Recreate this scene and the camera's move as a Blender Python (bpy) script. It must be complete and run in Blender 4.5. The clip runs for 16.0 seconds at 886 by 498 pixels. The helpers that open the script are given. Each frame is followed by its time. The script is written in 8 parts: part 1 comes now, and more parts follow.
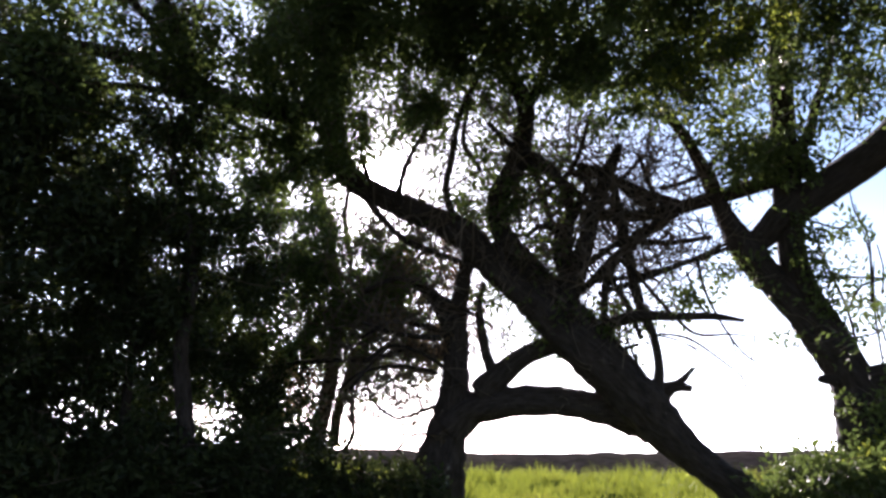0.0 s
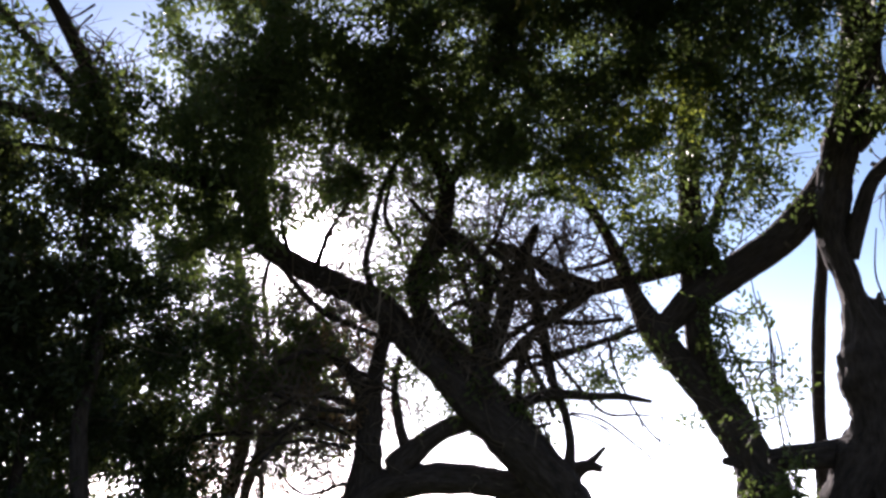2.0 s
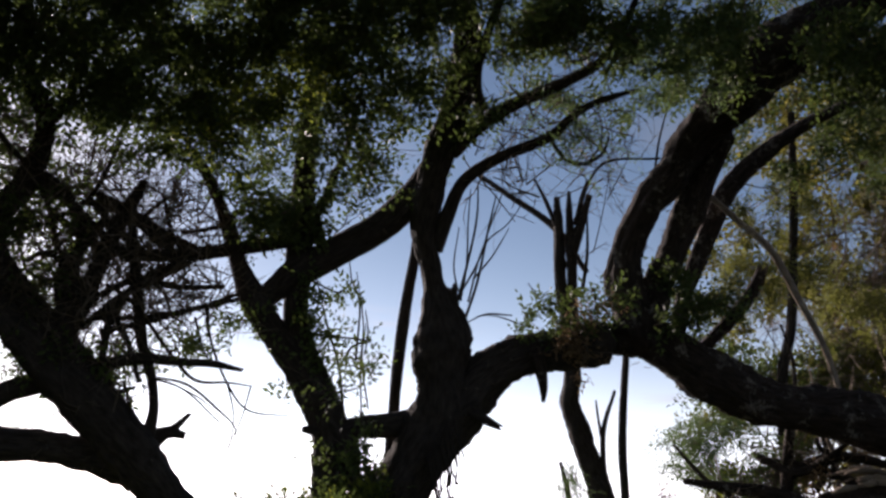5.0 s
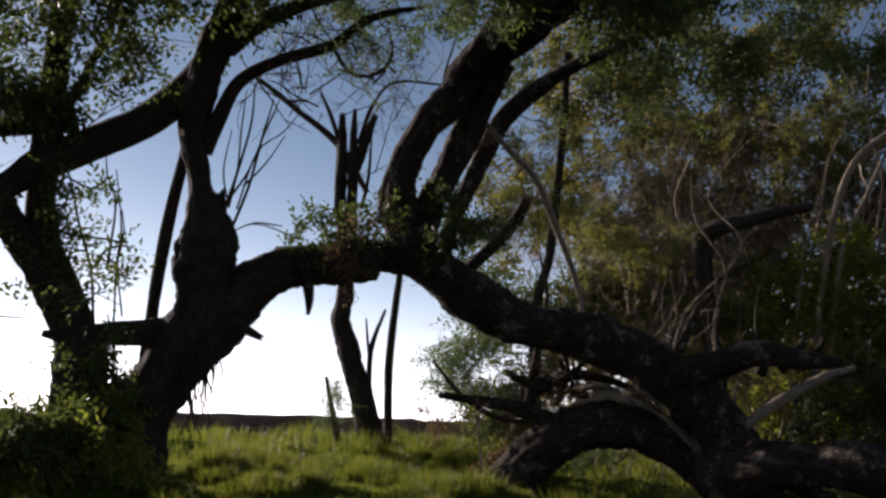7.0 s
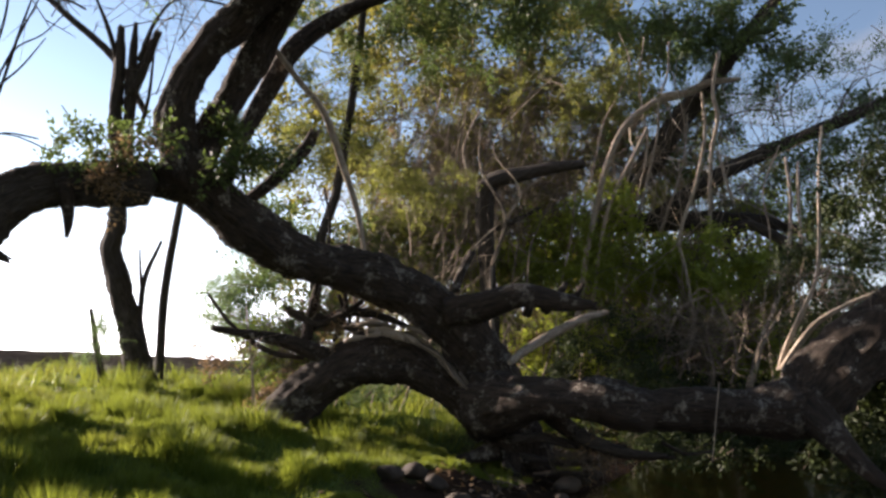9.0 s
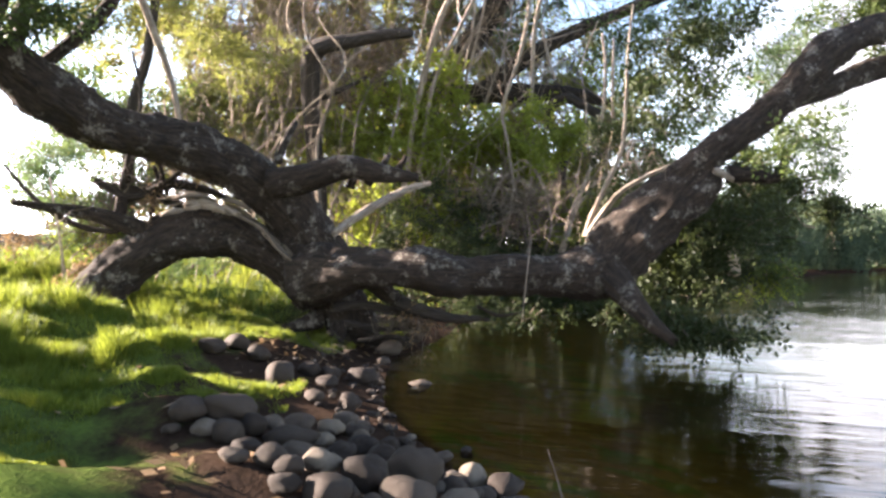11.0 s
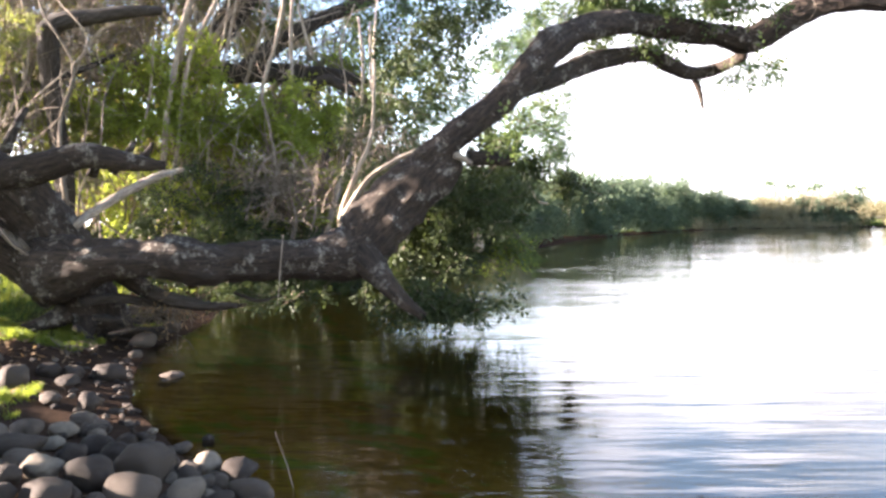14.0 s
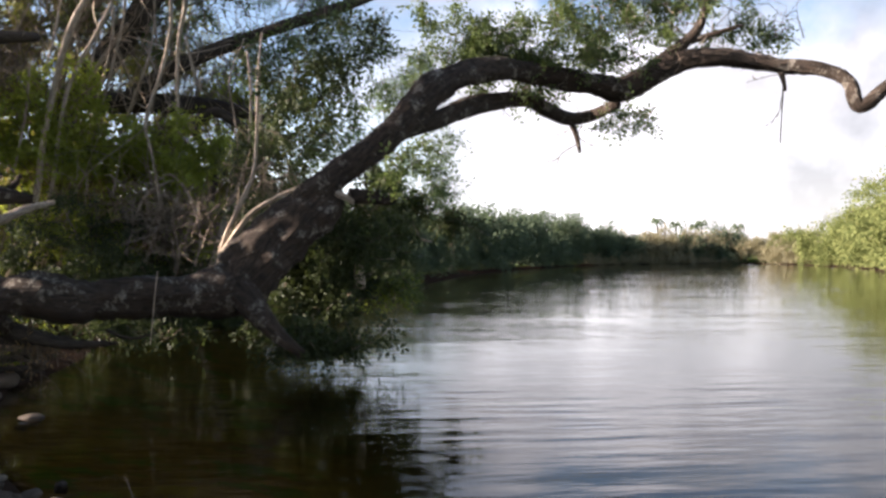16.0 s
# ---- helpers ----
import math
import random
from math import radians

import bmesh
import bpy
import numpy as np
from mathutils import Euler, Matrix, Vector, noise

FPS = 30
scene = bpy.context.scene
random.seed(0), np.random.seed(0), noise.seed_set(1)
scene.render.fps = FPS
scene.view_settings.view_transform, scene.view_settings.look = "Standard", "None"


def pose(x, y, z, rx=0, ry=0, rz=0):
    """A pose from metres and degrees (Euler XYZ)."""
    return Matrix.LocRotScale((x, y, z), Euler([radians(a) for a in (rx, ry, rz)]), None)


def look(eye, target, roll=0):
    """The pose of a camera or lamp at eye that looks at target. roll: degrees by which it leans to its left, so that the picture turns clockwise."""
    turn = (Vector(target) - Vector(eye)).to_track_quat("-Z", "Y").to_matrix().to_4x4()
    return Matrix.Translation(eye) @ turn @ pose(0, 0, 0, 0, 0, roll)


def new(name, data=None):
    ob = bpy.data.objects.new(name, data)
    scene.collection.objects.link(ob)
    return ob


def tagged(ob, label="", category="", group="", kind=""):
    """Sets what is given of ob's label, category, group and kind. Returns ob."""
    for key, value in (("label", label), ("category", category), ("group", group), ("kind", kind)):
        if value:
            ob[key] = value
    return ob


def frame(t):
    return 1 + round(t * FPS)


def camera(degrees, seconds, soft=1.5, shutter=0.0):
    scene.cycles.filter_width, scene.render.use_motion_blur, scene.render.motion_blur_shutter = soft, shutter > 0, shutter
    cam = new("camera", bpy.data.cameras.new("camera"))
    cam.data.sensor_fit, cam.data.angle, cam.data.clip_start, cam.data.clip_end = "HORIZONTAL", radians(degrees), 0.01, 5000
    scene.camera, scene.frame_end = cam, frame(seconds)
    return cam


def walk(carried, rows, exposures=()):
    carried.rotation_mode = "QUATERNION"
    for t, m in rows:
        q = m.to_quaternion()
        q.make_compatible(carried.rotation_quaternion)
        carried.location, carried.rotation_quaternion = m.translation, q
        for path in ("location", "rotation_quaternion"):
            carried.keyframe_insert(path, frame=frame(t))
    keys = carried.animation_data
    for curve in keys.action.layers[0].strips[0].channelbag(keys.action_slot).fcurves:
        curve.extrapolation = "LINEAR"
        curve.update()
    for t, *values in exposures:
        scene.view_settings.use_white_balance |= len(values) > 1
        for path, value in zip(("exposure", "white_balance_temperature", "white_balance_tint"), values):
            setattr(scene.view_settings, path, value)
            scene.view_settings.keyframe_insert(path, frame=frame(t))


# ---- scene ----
cam = camera(57.2, 16.0, soft=2.8)
# seconds, eye, yaw, pitch, roll
PATH = [
    (0.0, -0.000, 0.000, 1.600, -0.00, 12.67, 1.90),
    (0.5, 0.001, -0.022, 1.606, -0.86, 14.61, 2.16),
    (1.0, 0.027, -0.041, 1.602, -0.75, 16.11, 2.37),
    (1.5, 0.071, -0.060, 1.599, -1.63, 17.39, 2.78),
    (2.0, 0.114, -0.081, 1.635, -4.99, 17.82, 2.57),
    (2.5, 0.162, -0.107, 1.671, -11.62, 18.18, 2.37),
    (3.0, 0.221, -0.151, 1.685, -16.50, 18.55, 2.10),
    (3.5, 0.245, -0.175, 1.682, -20.38, 18.10, 2.23),
    (4.0, 0.275, -0.199, 1.661, -24.01, 18.18, 2.08),
    (6.5, 0.544, -0.219, 1.531, -43.60, 13.20, 1.57),
    (7.0, 0.612, -0.234, 1.509, -47.06, 11.91, 1.83),
    (7.5, 0.663, -0.248, 1.488, -49.92, 10.46, 1.72),
    (8.0, 0.710, -0.272, 1.469, -53.52, 9.81, 1.85),
    (8.5, 0.752, -0.305, 1.444, -58.82, 8.80, 1.50),
    (9.0, 0.789, -0.321, 1.408, -61.72, 8.59, 2.37),
    (9.5, 0.842, -0.335, 1.380, -64.41, 5.54, 2.14),
    (10.0, 0.847, -0.364, 1.370, -67.22, 2.68, 2.31),
    (12.5, 0.560, -0.635, 1.571, -82.35, -1.92, -0.37),
    (13.0, 0.533, -0.695, 1.567, -84.27, -2.29, -0.18),
    (13.5, 0.511, -0.789, 1.558, -86.26, -2.66, -0.49),
    (14.0, 0.492, -0.874, 1.560, -88.96, -1.92, -0.58),
    (14.5, 0.456, -0.975, 1.576, -90.17, -1.33, -0.87),
    (15.0, 0.423, -1.022, 1.596, -91.92, -0.41, -0.99),
    (15.5, 0.347, -1.083, 1.617, -94.08, -0.40, -1.12),
    (16.0, 0.326, -1.118, 1.629, -96.07, 0.36, 0.01),
]
walk(cam, [(t, pose(x, y, z, 90 + pitch, 0, yaw) @ pose(0, 0, 0, 0, 0, roll)) for t, x, y, z, yaw, pitch, roll in PATH],
     exposures=[(0, 1.62, 5850, 26), (2.5, 1.4, 5950, 27), (4, 0.68, 6050, 26), (6.5, 0.25, 6300, 23), (7.5, 0.5, 6250, 23), (9, 1.75, 6450, 20), (10, 2.65, 6500, 20),
                (12.5, 3.93, 6200, 20), (14, 3.83, 6300, 20), (15, 3.08, 6400, 20), (16, 2.25, 6400, 20)])

# ---- sky and sun
SUN_ELEV, SUN_AZ = radians(16.9), radians(-4.9)
SUN_DIR = Vector((math.sin(SUN_AZ) * math.cos(SUN_ELEV), math.cos(SUN_AZ) * math.cos(SUN_ELEV), math.sin(SUN_ELEV)))


class Nodes:
    """A short way to write node trees: n('TYPE', input=value or socket)."""

    def __init__(self, tree):
        self.tree = tree
        tree.nodes.clear()

    def __call__(self, kind, out=0, **kw):
        node = self.tree.nodes.new(kind)
        ins = kw.pop("ins", {})
        if "operation" in kw:
            node.operation = kw["operation"]
        if "use_clamp" in kw:
            node.use_clamp = kw["use_clamp"]
        if "data_type" in kw:
            node.data_type = kw["data_type"]
        if "attribute_name" in kw:
            node.attribute_name = kw["attribute_name"]
        if "uv_map" in kw:
            node.uv_map = kw["uv_map"]
        for k, v in ins.items():
            sock = node.inputs[k]
            if isinstance(v, bpy.types.NodeSocket):
                self.tree.links.new(v, sock)
            else:
                sock.default_value = v
        return node.outputs[out] if len(node.outputs) else node

    def math(self, op, a, b=0.0, clamp=False):
        return self("ShaderNodeMath", operation=op, use_clamp=clamp, ins={0: a, 1: b})

    def mix(self, fac, a, b):
        return self("ShaderNodeMix", 2, data_type="RGBA", ins={0: fac, 6: a, 7: b})

    def ramp(self, fac, *stops):
        node = self.tree.nodes.new("ShaderNodeValToRGB")
        cr = node.color_ramp
        while len(cr.elements) < len(stops):
            cr.elements.new(0.5)
        for e, (p, c) in zip(cr.elements, stops):
            e.position, e.color = p, (*c, 1) if len(c) == 3 else c
        self.tree.links.new(fac, node.inputs[0])
        return node.outputs[0]

    def noise(self, vec, scale, detail=3, rough=0.55, out=0):
        return self("ShaderNodeTexNoise", out, ins={"Vector": vec, "Scale": scale, "Detail": detail, "Roughness": rough})


world = bpy.data.worlds.new("world")
scene.world = world
world.use_nodes = True
n = Nodes(world.node_tree)
gen = n("ShaderNodeTexCoord", 0)
sky_node = world.node_tree.nodes.new("ShaderNodeTexSky")
sky_node.sky_type, sky_node.sun_disc = "NISHITA", False
sky_node.sun_elevation, sky_node.sun_rotation, sky_node.air_density, sky_node.dust_density = SUN_ELEV, SUN_AZ, 1.0, 0.4
sky = sky_node.outputs[0]
sep = world.node_tree.nodes.new("ShaderNodeSeparateXYZ")
world.node_tree.links.new(gen, sep.inputs[0])
up = n.math("MAXIMUM", sep.outputs[2], 0.03)
flat = n("ShaderNodeCombineXYZ", ins={0: n.math("DIVIDE", sep.outputs[0], up), 1: n.math("DIVIDE", sep.outputs[1], up)})
c1 = n.noise(flat, 0.55, 6, 0.6)
cover = n.ramp(c1, (0.55, (0, 0, 0)), (0.70, (1, 1, 1)))
dot = n("ShaderNodeVectorMath", 1, operation="DOT_PRODUCT", ins={0: gen, 1: SUN_DIR})
near_sun = n.math("MAXIMUM", dot, 0.0)
glow = n.math("ADD", n.math("MULTIPLY", n.math("POWER", near_sun, 60.0), 9.0), n.math("ADD", n.math("MULTIPLY", n.math("POWER", near_sun, 700.0), 70.0), n.math("MULTIPLY", n.math("POWER", near_sun, 6000.0), 900.0)))
cloud_light = n.math("ADD", 3.2, n.math("MULTIPLY", n.math("POWER", near_sun, 6.0), 10.0))
cloud = n("ShaderNodeVectorMath", operation="SCALE", ins={0: (1.0, 0.97, 0.93), "Scale": cloud_light})
across = n("ShaderNodeVectorMath", operation="NORMALIZE", ins={0: n("ShaderNodeCombineXYZ", ins={0: sep.outputs[0], 1: sep.outputs[1]})})
ragged = n.math("SUBTRACT", n.noise(gen, 4.5, 6, 0.6), 0.5)
toward = n.math("ADD", n("ShaderNodeVectorMath", 1, operation="DOT_PRODUCT", ins={0: across, 1: (0.936, -0.352, 0)}), n.math("MULTIPLY", ragged, 0.16))
low_side = n.math("ADD", sep.outputs[2], n.math("MULTIPLY", ragged, 0.35))
bank = n.math("MULTIPLY", n.ramp(toward, (0.92, (0, 0, 0)), (0.97, (1, 1, 1))), n.ramp(low_side, (0.215, (1, 1, 1)), (0.30, (0, 0, 0))))
bank_cloud = n("ShaderNodeVectorMath", operation="SCALE", ins={0: (1.0, 0.98, 0.95), "Scale": n.math("MULTIPLY", n.ramp(n.noise(gen, 5.0, 5, 0.55), (0.36, (0.34, 0.34, 0.36)), (0.62, (1, 1, 1))), 7.0)})
mixed = n.mix(n.math("MULTIPLY", bank, 0.85), n.mix(n.math("MULTIPLY", cover, 0.75), sky, cloud), bank_cloud)
add = n("ShaderNodeVectorMath", operation="SCALE", ins={0: (1.0, 0.93, 0.82), "Scale": glow})
low = n.math("MULTIPLY", n.math("POWER", 2.718, n.math("MULTIPLY", n.math("MAXIMUM", sep.outputs[2], 0.0), -13.0)), n.math("ADD", 1.8, n.math("MULTIPLY", n.math("POWER", n.math("MULTIPLY", n.math("ADD", dot, 1.0), 0.5), 3.0), 56.0)))
haze = n("ShaderNodeVectorMath", operation="SCALE", ins={0: (0.97, 0.98, 1.0), "Scale": low})
wide = n.math("MULTIPLY", n.math("POWER", 2.718, n.math("MULTIPLY", n.math("MAXIMUM", sep.outputs[2], 0.0), -3.0)), n.math("MULTIPLY", n.math("POWER", n.math("MULTIPLY", n.math("ADD", dot, 1.0), 0.5), 3.0), 5.6))
blue = n("ShaderNodeVectorMath", operation="SCALE", ins={0: (0.40, 0.84, 1.22), "Scale": wide})
haze = n("ShaderNodeVectorMath", operation="ADD", ins={0: haze, 1: blue})
total = n("ShaderNodeVectorMath", operation="ADD", ins={0: n("ShaderNodeVectorMath", operation="ADD", ins={0: mixed, 1: haze}), 1: add})
bg = n("ShaderNodeBackground", ins={"Color": total, "Strength": 0.05})
n("ShaderNodeOutputWorld", ins={"Surface": bg})

sun = new("sun", bpy.data.lights.new("sun", "SUN"))
sun.data.energy, sun.data.angle, sun.data.color = 5.0, radians(0.6), (1.0, 0.9, 0.76)
sun.matrix_world = look(SUN_DIR * 50, (0, 0, 0))


# ---- materials
def material(name):
    m = bpy.data.materials.new(name)
    m.use_nodes = True
    return m, Nodes(m.node_tree)


def bark_material(name, dark, light, lichen, lichen_amount):
    m, n = material(name)
    uv = n("ShaderNodeUVMap", uv_map="UVMap")
    ob = n("ShaderNodeTexCoord", 3)
    stretch = n("ShaderNodeMapping", ins={0: uv, 3: (1.0, 0.22, 1.0)})
    ridge = n.noise(stretch, 26.0, 5, 0.65)
    fine = n.noise(ob, 60.0, 4, 0.6)
    patch = n.noise(ob, 3.8, 4, 0.62)
    base = n.ramp(ridge, (0.36, dark), (0.66, light))
    base = n.mix(n.math("MULTIPLY", fine, 0.35), base, (*[v * 0.5 for v in dark], 1))
    mask = n.ramp(n.math("ADD", n.math("MULTIPLY", patch, 0.58), n.math("MULTIPLY", n.noise(ob, 19.0, 5, 0.75), 0.42)), (0.54 - lichen_amount, (0, 0, 0)), (0.6 - lichen_amount, (1, 1, 1)))
    base = n.mix(n.math("MULTIPLY", mask, n.ramp(n.noise(ob, 45.0, 3, 0.6), (0.35, (0.25, 0.25, 0.25)), (0.6, (0.9, 0.9, 0.9)))), base, (*lichen, 1))
    base = n.mix(n.math("MULTIPLY", n.ramp(n.noise(ob, 1.7, 4, 0.6), (0.45, (0, 0, 0)), (0.65, (1, 1, 1))), 0.45), base, (*[v * 1.3 for v in dark], 1))
    hgt = n.math("ADD", ridge, n.math("MULTIPLY", fine, 0.3))
    bump = n("ShaderNodeBump", ins={"Strength": 0.9, "Distance": 0.024, "Height": hgt})
    surf = n("ShaderNodeBsdfPrincipled", ins={"Base Color": base, "Roughness": 0.9, "Specular IOR Level": 0.2, "Normal": bump})
    n("ShaderNodeOutputMaterial", ins={0: surf})
    return m


BARK = bark_material("bark", (0.024, 0.019, 0.015), (0.08, 0.063, 0.05), (0.2, 0.19, 0.16), -0.10)
BARK_OLD = bark_material("bark_lichen", (0.016, 0.0115, 0.0085), (0.066, 0.047, 0.034), (0.25, 0.22, 0.18), -0.002)
# Pale wood; on sunlit limbs the sun's brightness is in this colour.
PALE = bark_material("pale_wood", (0.19, 0.14, 0.10), (0.48, 0.40, 0.31), (0.55, 0.48, 0.39), -0.03)
TWIG = bark_material("twig_bark", (0.09, 0.068, 0.05), (0.26, 0.205, 0.15), (0.3, 0.27, 0.22), -0.1)


def leaf_material(name, a, b, through_light, mixture=0.45, rough=0.5):
    m, n = material(name)
    rnd = n("ShaderNodeNewGeometry", 8)
    ob = n("ShaderNodeTexCoord", 3)
    big = n.noise(ob, 0.9, 2)
    fac = n.math("ADD", n.math("MULTIPLY", rnd, 0.6), n.math("MULTIPLY", big, 0.4))
    col = n.ramp(fac, (0.15, a), (0.85, b))
    if name == "grass_blade":
        col = n.mix(n.ramp(n.noise(ob, 0.55, 4, 0.6), (0.5, (0, 0, 0)), (0.66, (0.6, 0.6, 0.6))), col, (0.16, 0.125, 0.04, 1))
    body = n("ShaderNodeBsdfPrincipled", ins={"Base Color": col, "Roughness": rough, "Specular IOR Level": 0.4 * (1 - rough)})
    lit = n("ShaderNodeBsdfTranslucent", ins={"Color": n.mix(0.5, col, (*through_light, 1))})
    surf = n("ShaderNodeMixShader", ins={0: mixture, 1: body, 2: lit})
    n("ShaderNodeOutputMaterial", ins={0: surf})
    return m


LEAVES = {
    "leaf": leaf_material("leaf_dark", (0.04, 0.055, 0.02), (0.095, 0.122, 0.036), (0.18, 0.25, 0.05), 0.36),
    "deep": leaf_material("leaf_deep", (0.056, 0.057, 0.018), (0.122, 0.12, 0.033), (0.38, 0.34, 0.06), 0.5),
    "lite": leaf_material("leaf_light", (0.09, 0.12, 0.022), (0.21, 0.235, 0.044), (0.48, 0.55, 0.06), 0.55),
    "olive": leaf_material("leaf_olive", (0.056, 0.063, 0.02), (0.132, 0.135, 0.04), (0.31, 0.32, 0.06), 0.47),
    # Darker copy of leaf: deep shade is put into the leaf colour.
    "shade": leaf_material("leaf_shaded", (0.018, 0.026, 0.010), (0.046, 0.058, 0.018), (0.1, 0.13, 0.03), 0.25),
    "fine": leaf_material("leaf_feathery", (0.05, 0.075, 0.035), (0.10, 0.14, 0.06), (0.22, 0.32, 0.09)),
    "dry": leaf_material("leaf_dry", (0.12, 0.075, 0.04), (0.26, 0.17, 0.09), (0.35, 0.22, 0.1), 0.3),
    # Far and shore leaves are paled and greyed to stand in for haze.
    "far": leaf_material("leaf_far", (0.055, 0.072, 0.048), (0.105, 0.132, 0.08), (0.15, 0.21, 0.07), 0.3, 0.85),
    "mid": leaf_material("leaf_shore", (0.050, 0.066, 0.044), (0.1, 0.125, 0.075), (0.15, 0.21, 0.07), 0.3, 0.85),
    # Yellower copy of far; sunlight on the opposite bank is put into it.
    "far_lite": leaf_material("leaf_far_sunlit", (0.085, 0.105, 0.036), (0.175, 0.185, 0.065), (0.26, 0.31, 0.08), 0.3, 0.85),
    "far_dry": leaf_material("leaf_far_dry", (0.12, 0.11, 0.06), (0.24, 0.21, 0.12), (0.35, 0.3, 0.15), 0.35),
    "grass": leaf_material("grass_blade", (0.038, 0.068, 0.012), (0.14, 0.174, 0.026), (0.40, 0.45, 0.045), 0.42),
}


def stone_material():
    m, n = material("river_stone")
    ob = n("ShaderNodeTexCoord", 3)
    rnd = n("ShaderNodeObjectInfo", 5)
    spots = n.noise(ob, 9.0, 5, 0.65)
    tone = n.ramp(rnd, (0.0, (0.017, 0.0105, 0.007)), (0.35, (0.029, 0.0195, 0.0135)), (0.65, (0.048, 0.034, 0.024)), (0.85, (0.078, 0.057, 0.041)), (1.0, (0.19, 0.15, 0.11)))
    col = n.mix(n.math("MULTIPLY", n.ramp(spots, (0.45, (0, 0, 0)), (0.7, (1, 1, 1))), 0.5), tone, (0.05, 0.037, 0.026, 1))
    bump = n("ShaderNodeBump", ins={"Strength": 0.6, "Distance": 0.012, "Height": n.noise(ob, 30.0, 5, 0.65)})
    n("ShaderNodeOutputMaterial", ins={0: n("ShaderNodeBsdfPrincipled", ins={"Base Color": col, "Roughness": 0.75, "Specular IOR Level": 0.25, "Normal": bump})})
    return m


def ground_material():
    m, n = material("earth_and_turf")
    ob = n("ShaderNodeTexCoord", 3)
    inland = n("ShaderNodeAttribute", 2, attribute_name="inland")
    ridge = n("ShaderNodeAttribute", 2, attribute_name="ridge")
    big, mid, fine = n.noise(ob, 0.5, 4), n.noise(ob, 3.5, 5, 0.65), n.noise(ob, 30.0, 4, 0.7)
    mud = n.ramp(n.math("ADD", n.math("MULTIPLY", mid, 0.6), n.math("MULTIPLY", fine, 0.4)), (0.3, (0.015, 0.010, 0.007)), (0.7, (0.062, 0.040, 0.028)))
    turf = n.ramp(n.math("ADD", n.math("MULTIPLY", mid, 0.5), n.math("MULTIPLY", fine, 0.5)), (0.3, (0.035, 0.05, 0.015)), (0.7, (0.10, 0.14, 0.03)))
    dirt = n.ramp(mid, (0.3, (0.03, 0.026, 0.022)), (0.7, (0.085, 0.07, 0.06)))
    edge = n.math("ADD", inland, n.math("MULTIPLY", n.math("SUBTRACT", mid, 0.5), 2.2))
    col = n.mix(n.ramp(n.math("MULTIPLY", edge, 0.25), (0.42, (0, 0, 0)), (0.60, (1, 1, 1))), mud, turf)
    col = n.mix(n.math("MULTIPLY", ridge, n.ramp(big, (0.3, (0.95, 0.95, 0.95)), (0.7, (1, 1, 1)))), col, dirt)
    silt = n.ramp(n.math("ADD", n.math("MULTIPLY", mid, 0.6), n.math("MULTIPLY", fine, 0.4)), (0.3, (0.09, 0.066, 0.019)), (0.7, (0.25, 0.185, 0.054)))
    silt = n.mix(n.ramp(n.noise(ob, 1.3, 5, 0.7), (0.54, (0, 0, 0)), (0.62, (0.8, 0.8, 0.8))), silt, (0.07, 0.16, 0.025, 1))
    # Bed colour darkens away from the shore, imitating light absorbed by deeper water.
    silt = n.mix(n.ramp(n.math("MULTIPLY", inland, -0.2), (0.35, (0, 0, 0)), (0.9, (1, 1, 1))), silt, (0.03, 0.024, 0.012, 1))
    col = n.mix(n.ramp(n.math("ADD", n.math("MULTIPLY", inland, 0.5), 0.5), (0.42, (1, 1, 1)), (0.5, (0, 0, 0))), col, silt)
    bump = n("ShaderNodeBump", ins={"Strength": 0.8, "Distance": 0.05, "Height": n.math("ADD", mid, n.math("MULTIPLY", fine, 0.4))})
    n("ShaderNodeOutputMaterial", ins={0: n("ShaderNodeBsdfPrincipled", ins={"Base Color": col, "Roughness": 1.0, "Specular IOR Level": 0.0, "Normal": bump})})
    return m


def water_material():
    m, n = material("still_water")
    ob = n("ShaderNodeTexCoord", 3)
    across = n("ShaderNodeMapping", ins={0: ob, 2: (0, 0, radians(4)), 3: (1.0, 0.2, 1.0)})
    ripple = n.noise(across, 3.2, 3, 0.5)
    swell = n.noise(across, 0.55, 2, 0.5)
    calm = n.ramp(n.noise(ob, 0.16, 3), (0.42, (0.45, 0.45, 0.45)), (0.62, (1, 1, 1)))
    bump = n("ShaderNodeBump", ins={"Strength": n.math("MULTIPLY", calm, 0.8), "Distance": 0.024, "Height": n.math("ADD", ripple, n.math("MULTIPLY", swell, 1.8))})
    fresnel = n("ShaderNodeFresnel", ins={"IOR": 1.33, "Normal": bump})
    clear = n("ShaderNodeBsdfTransparent", ins={"Color": (0.82, 0.68, 0.38, 1)})
    gloss = n("ShaderNodeBsdfGlossy", ins={"Color": (1, 1, 1, 1), "Roughness": 0.02, "Normal": bump})
    n("ShaderNodeOutputMaterial", ins={0: n("ShaderNodeMixShader", ins={0: fresnel, 1: clear, 2: gloss})})
    return m


STONE, GROUND, WATER = stone_material(), ground_material(), water_material()


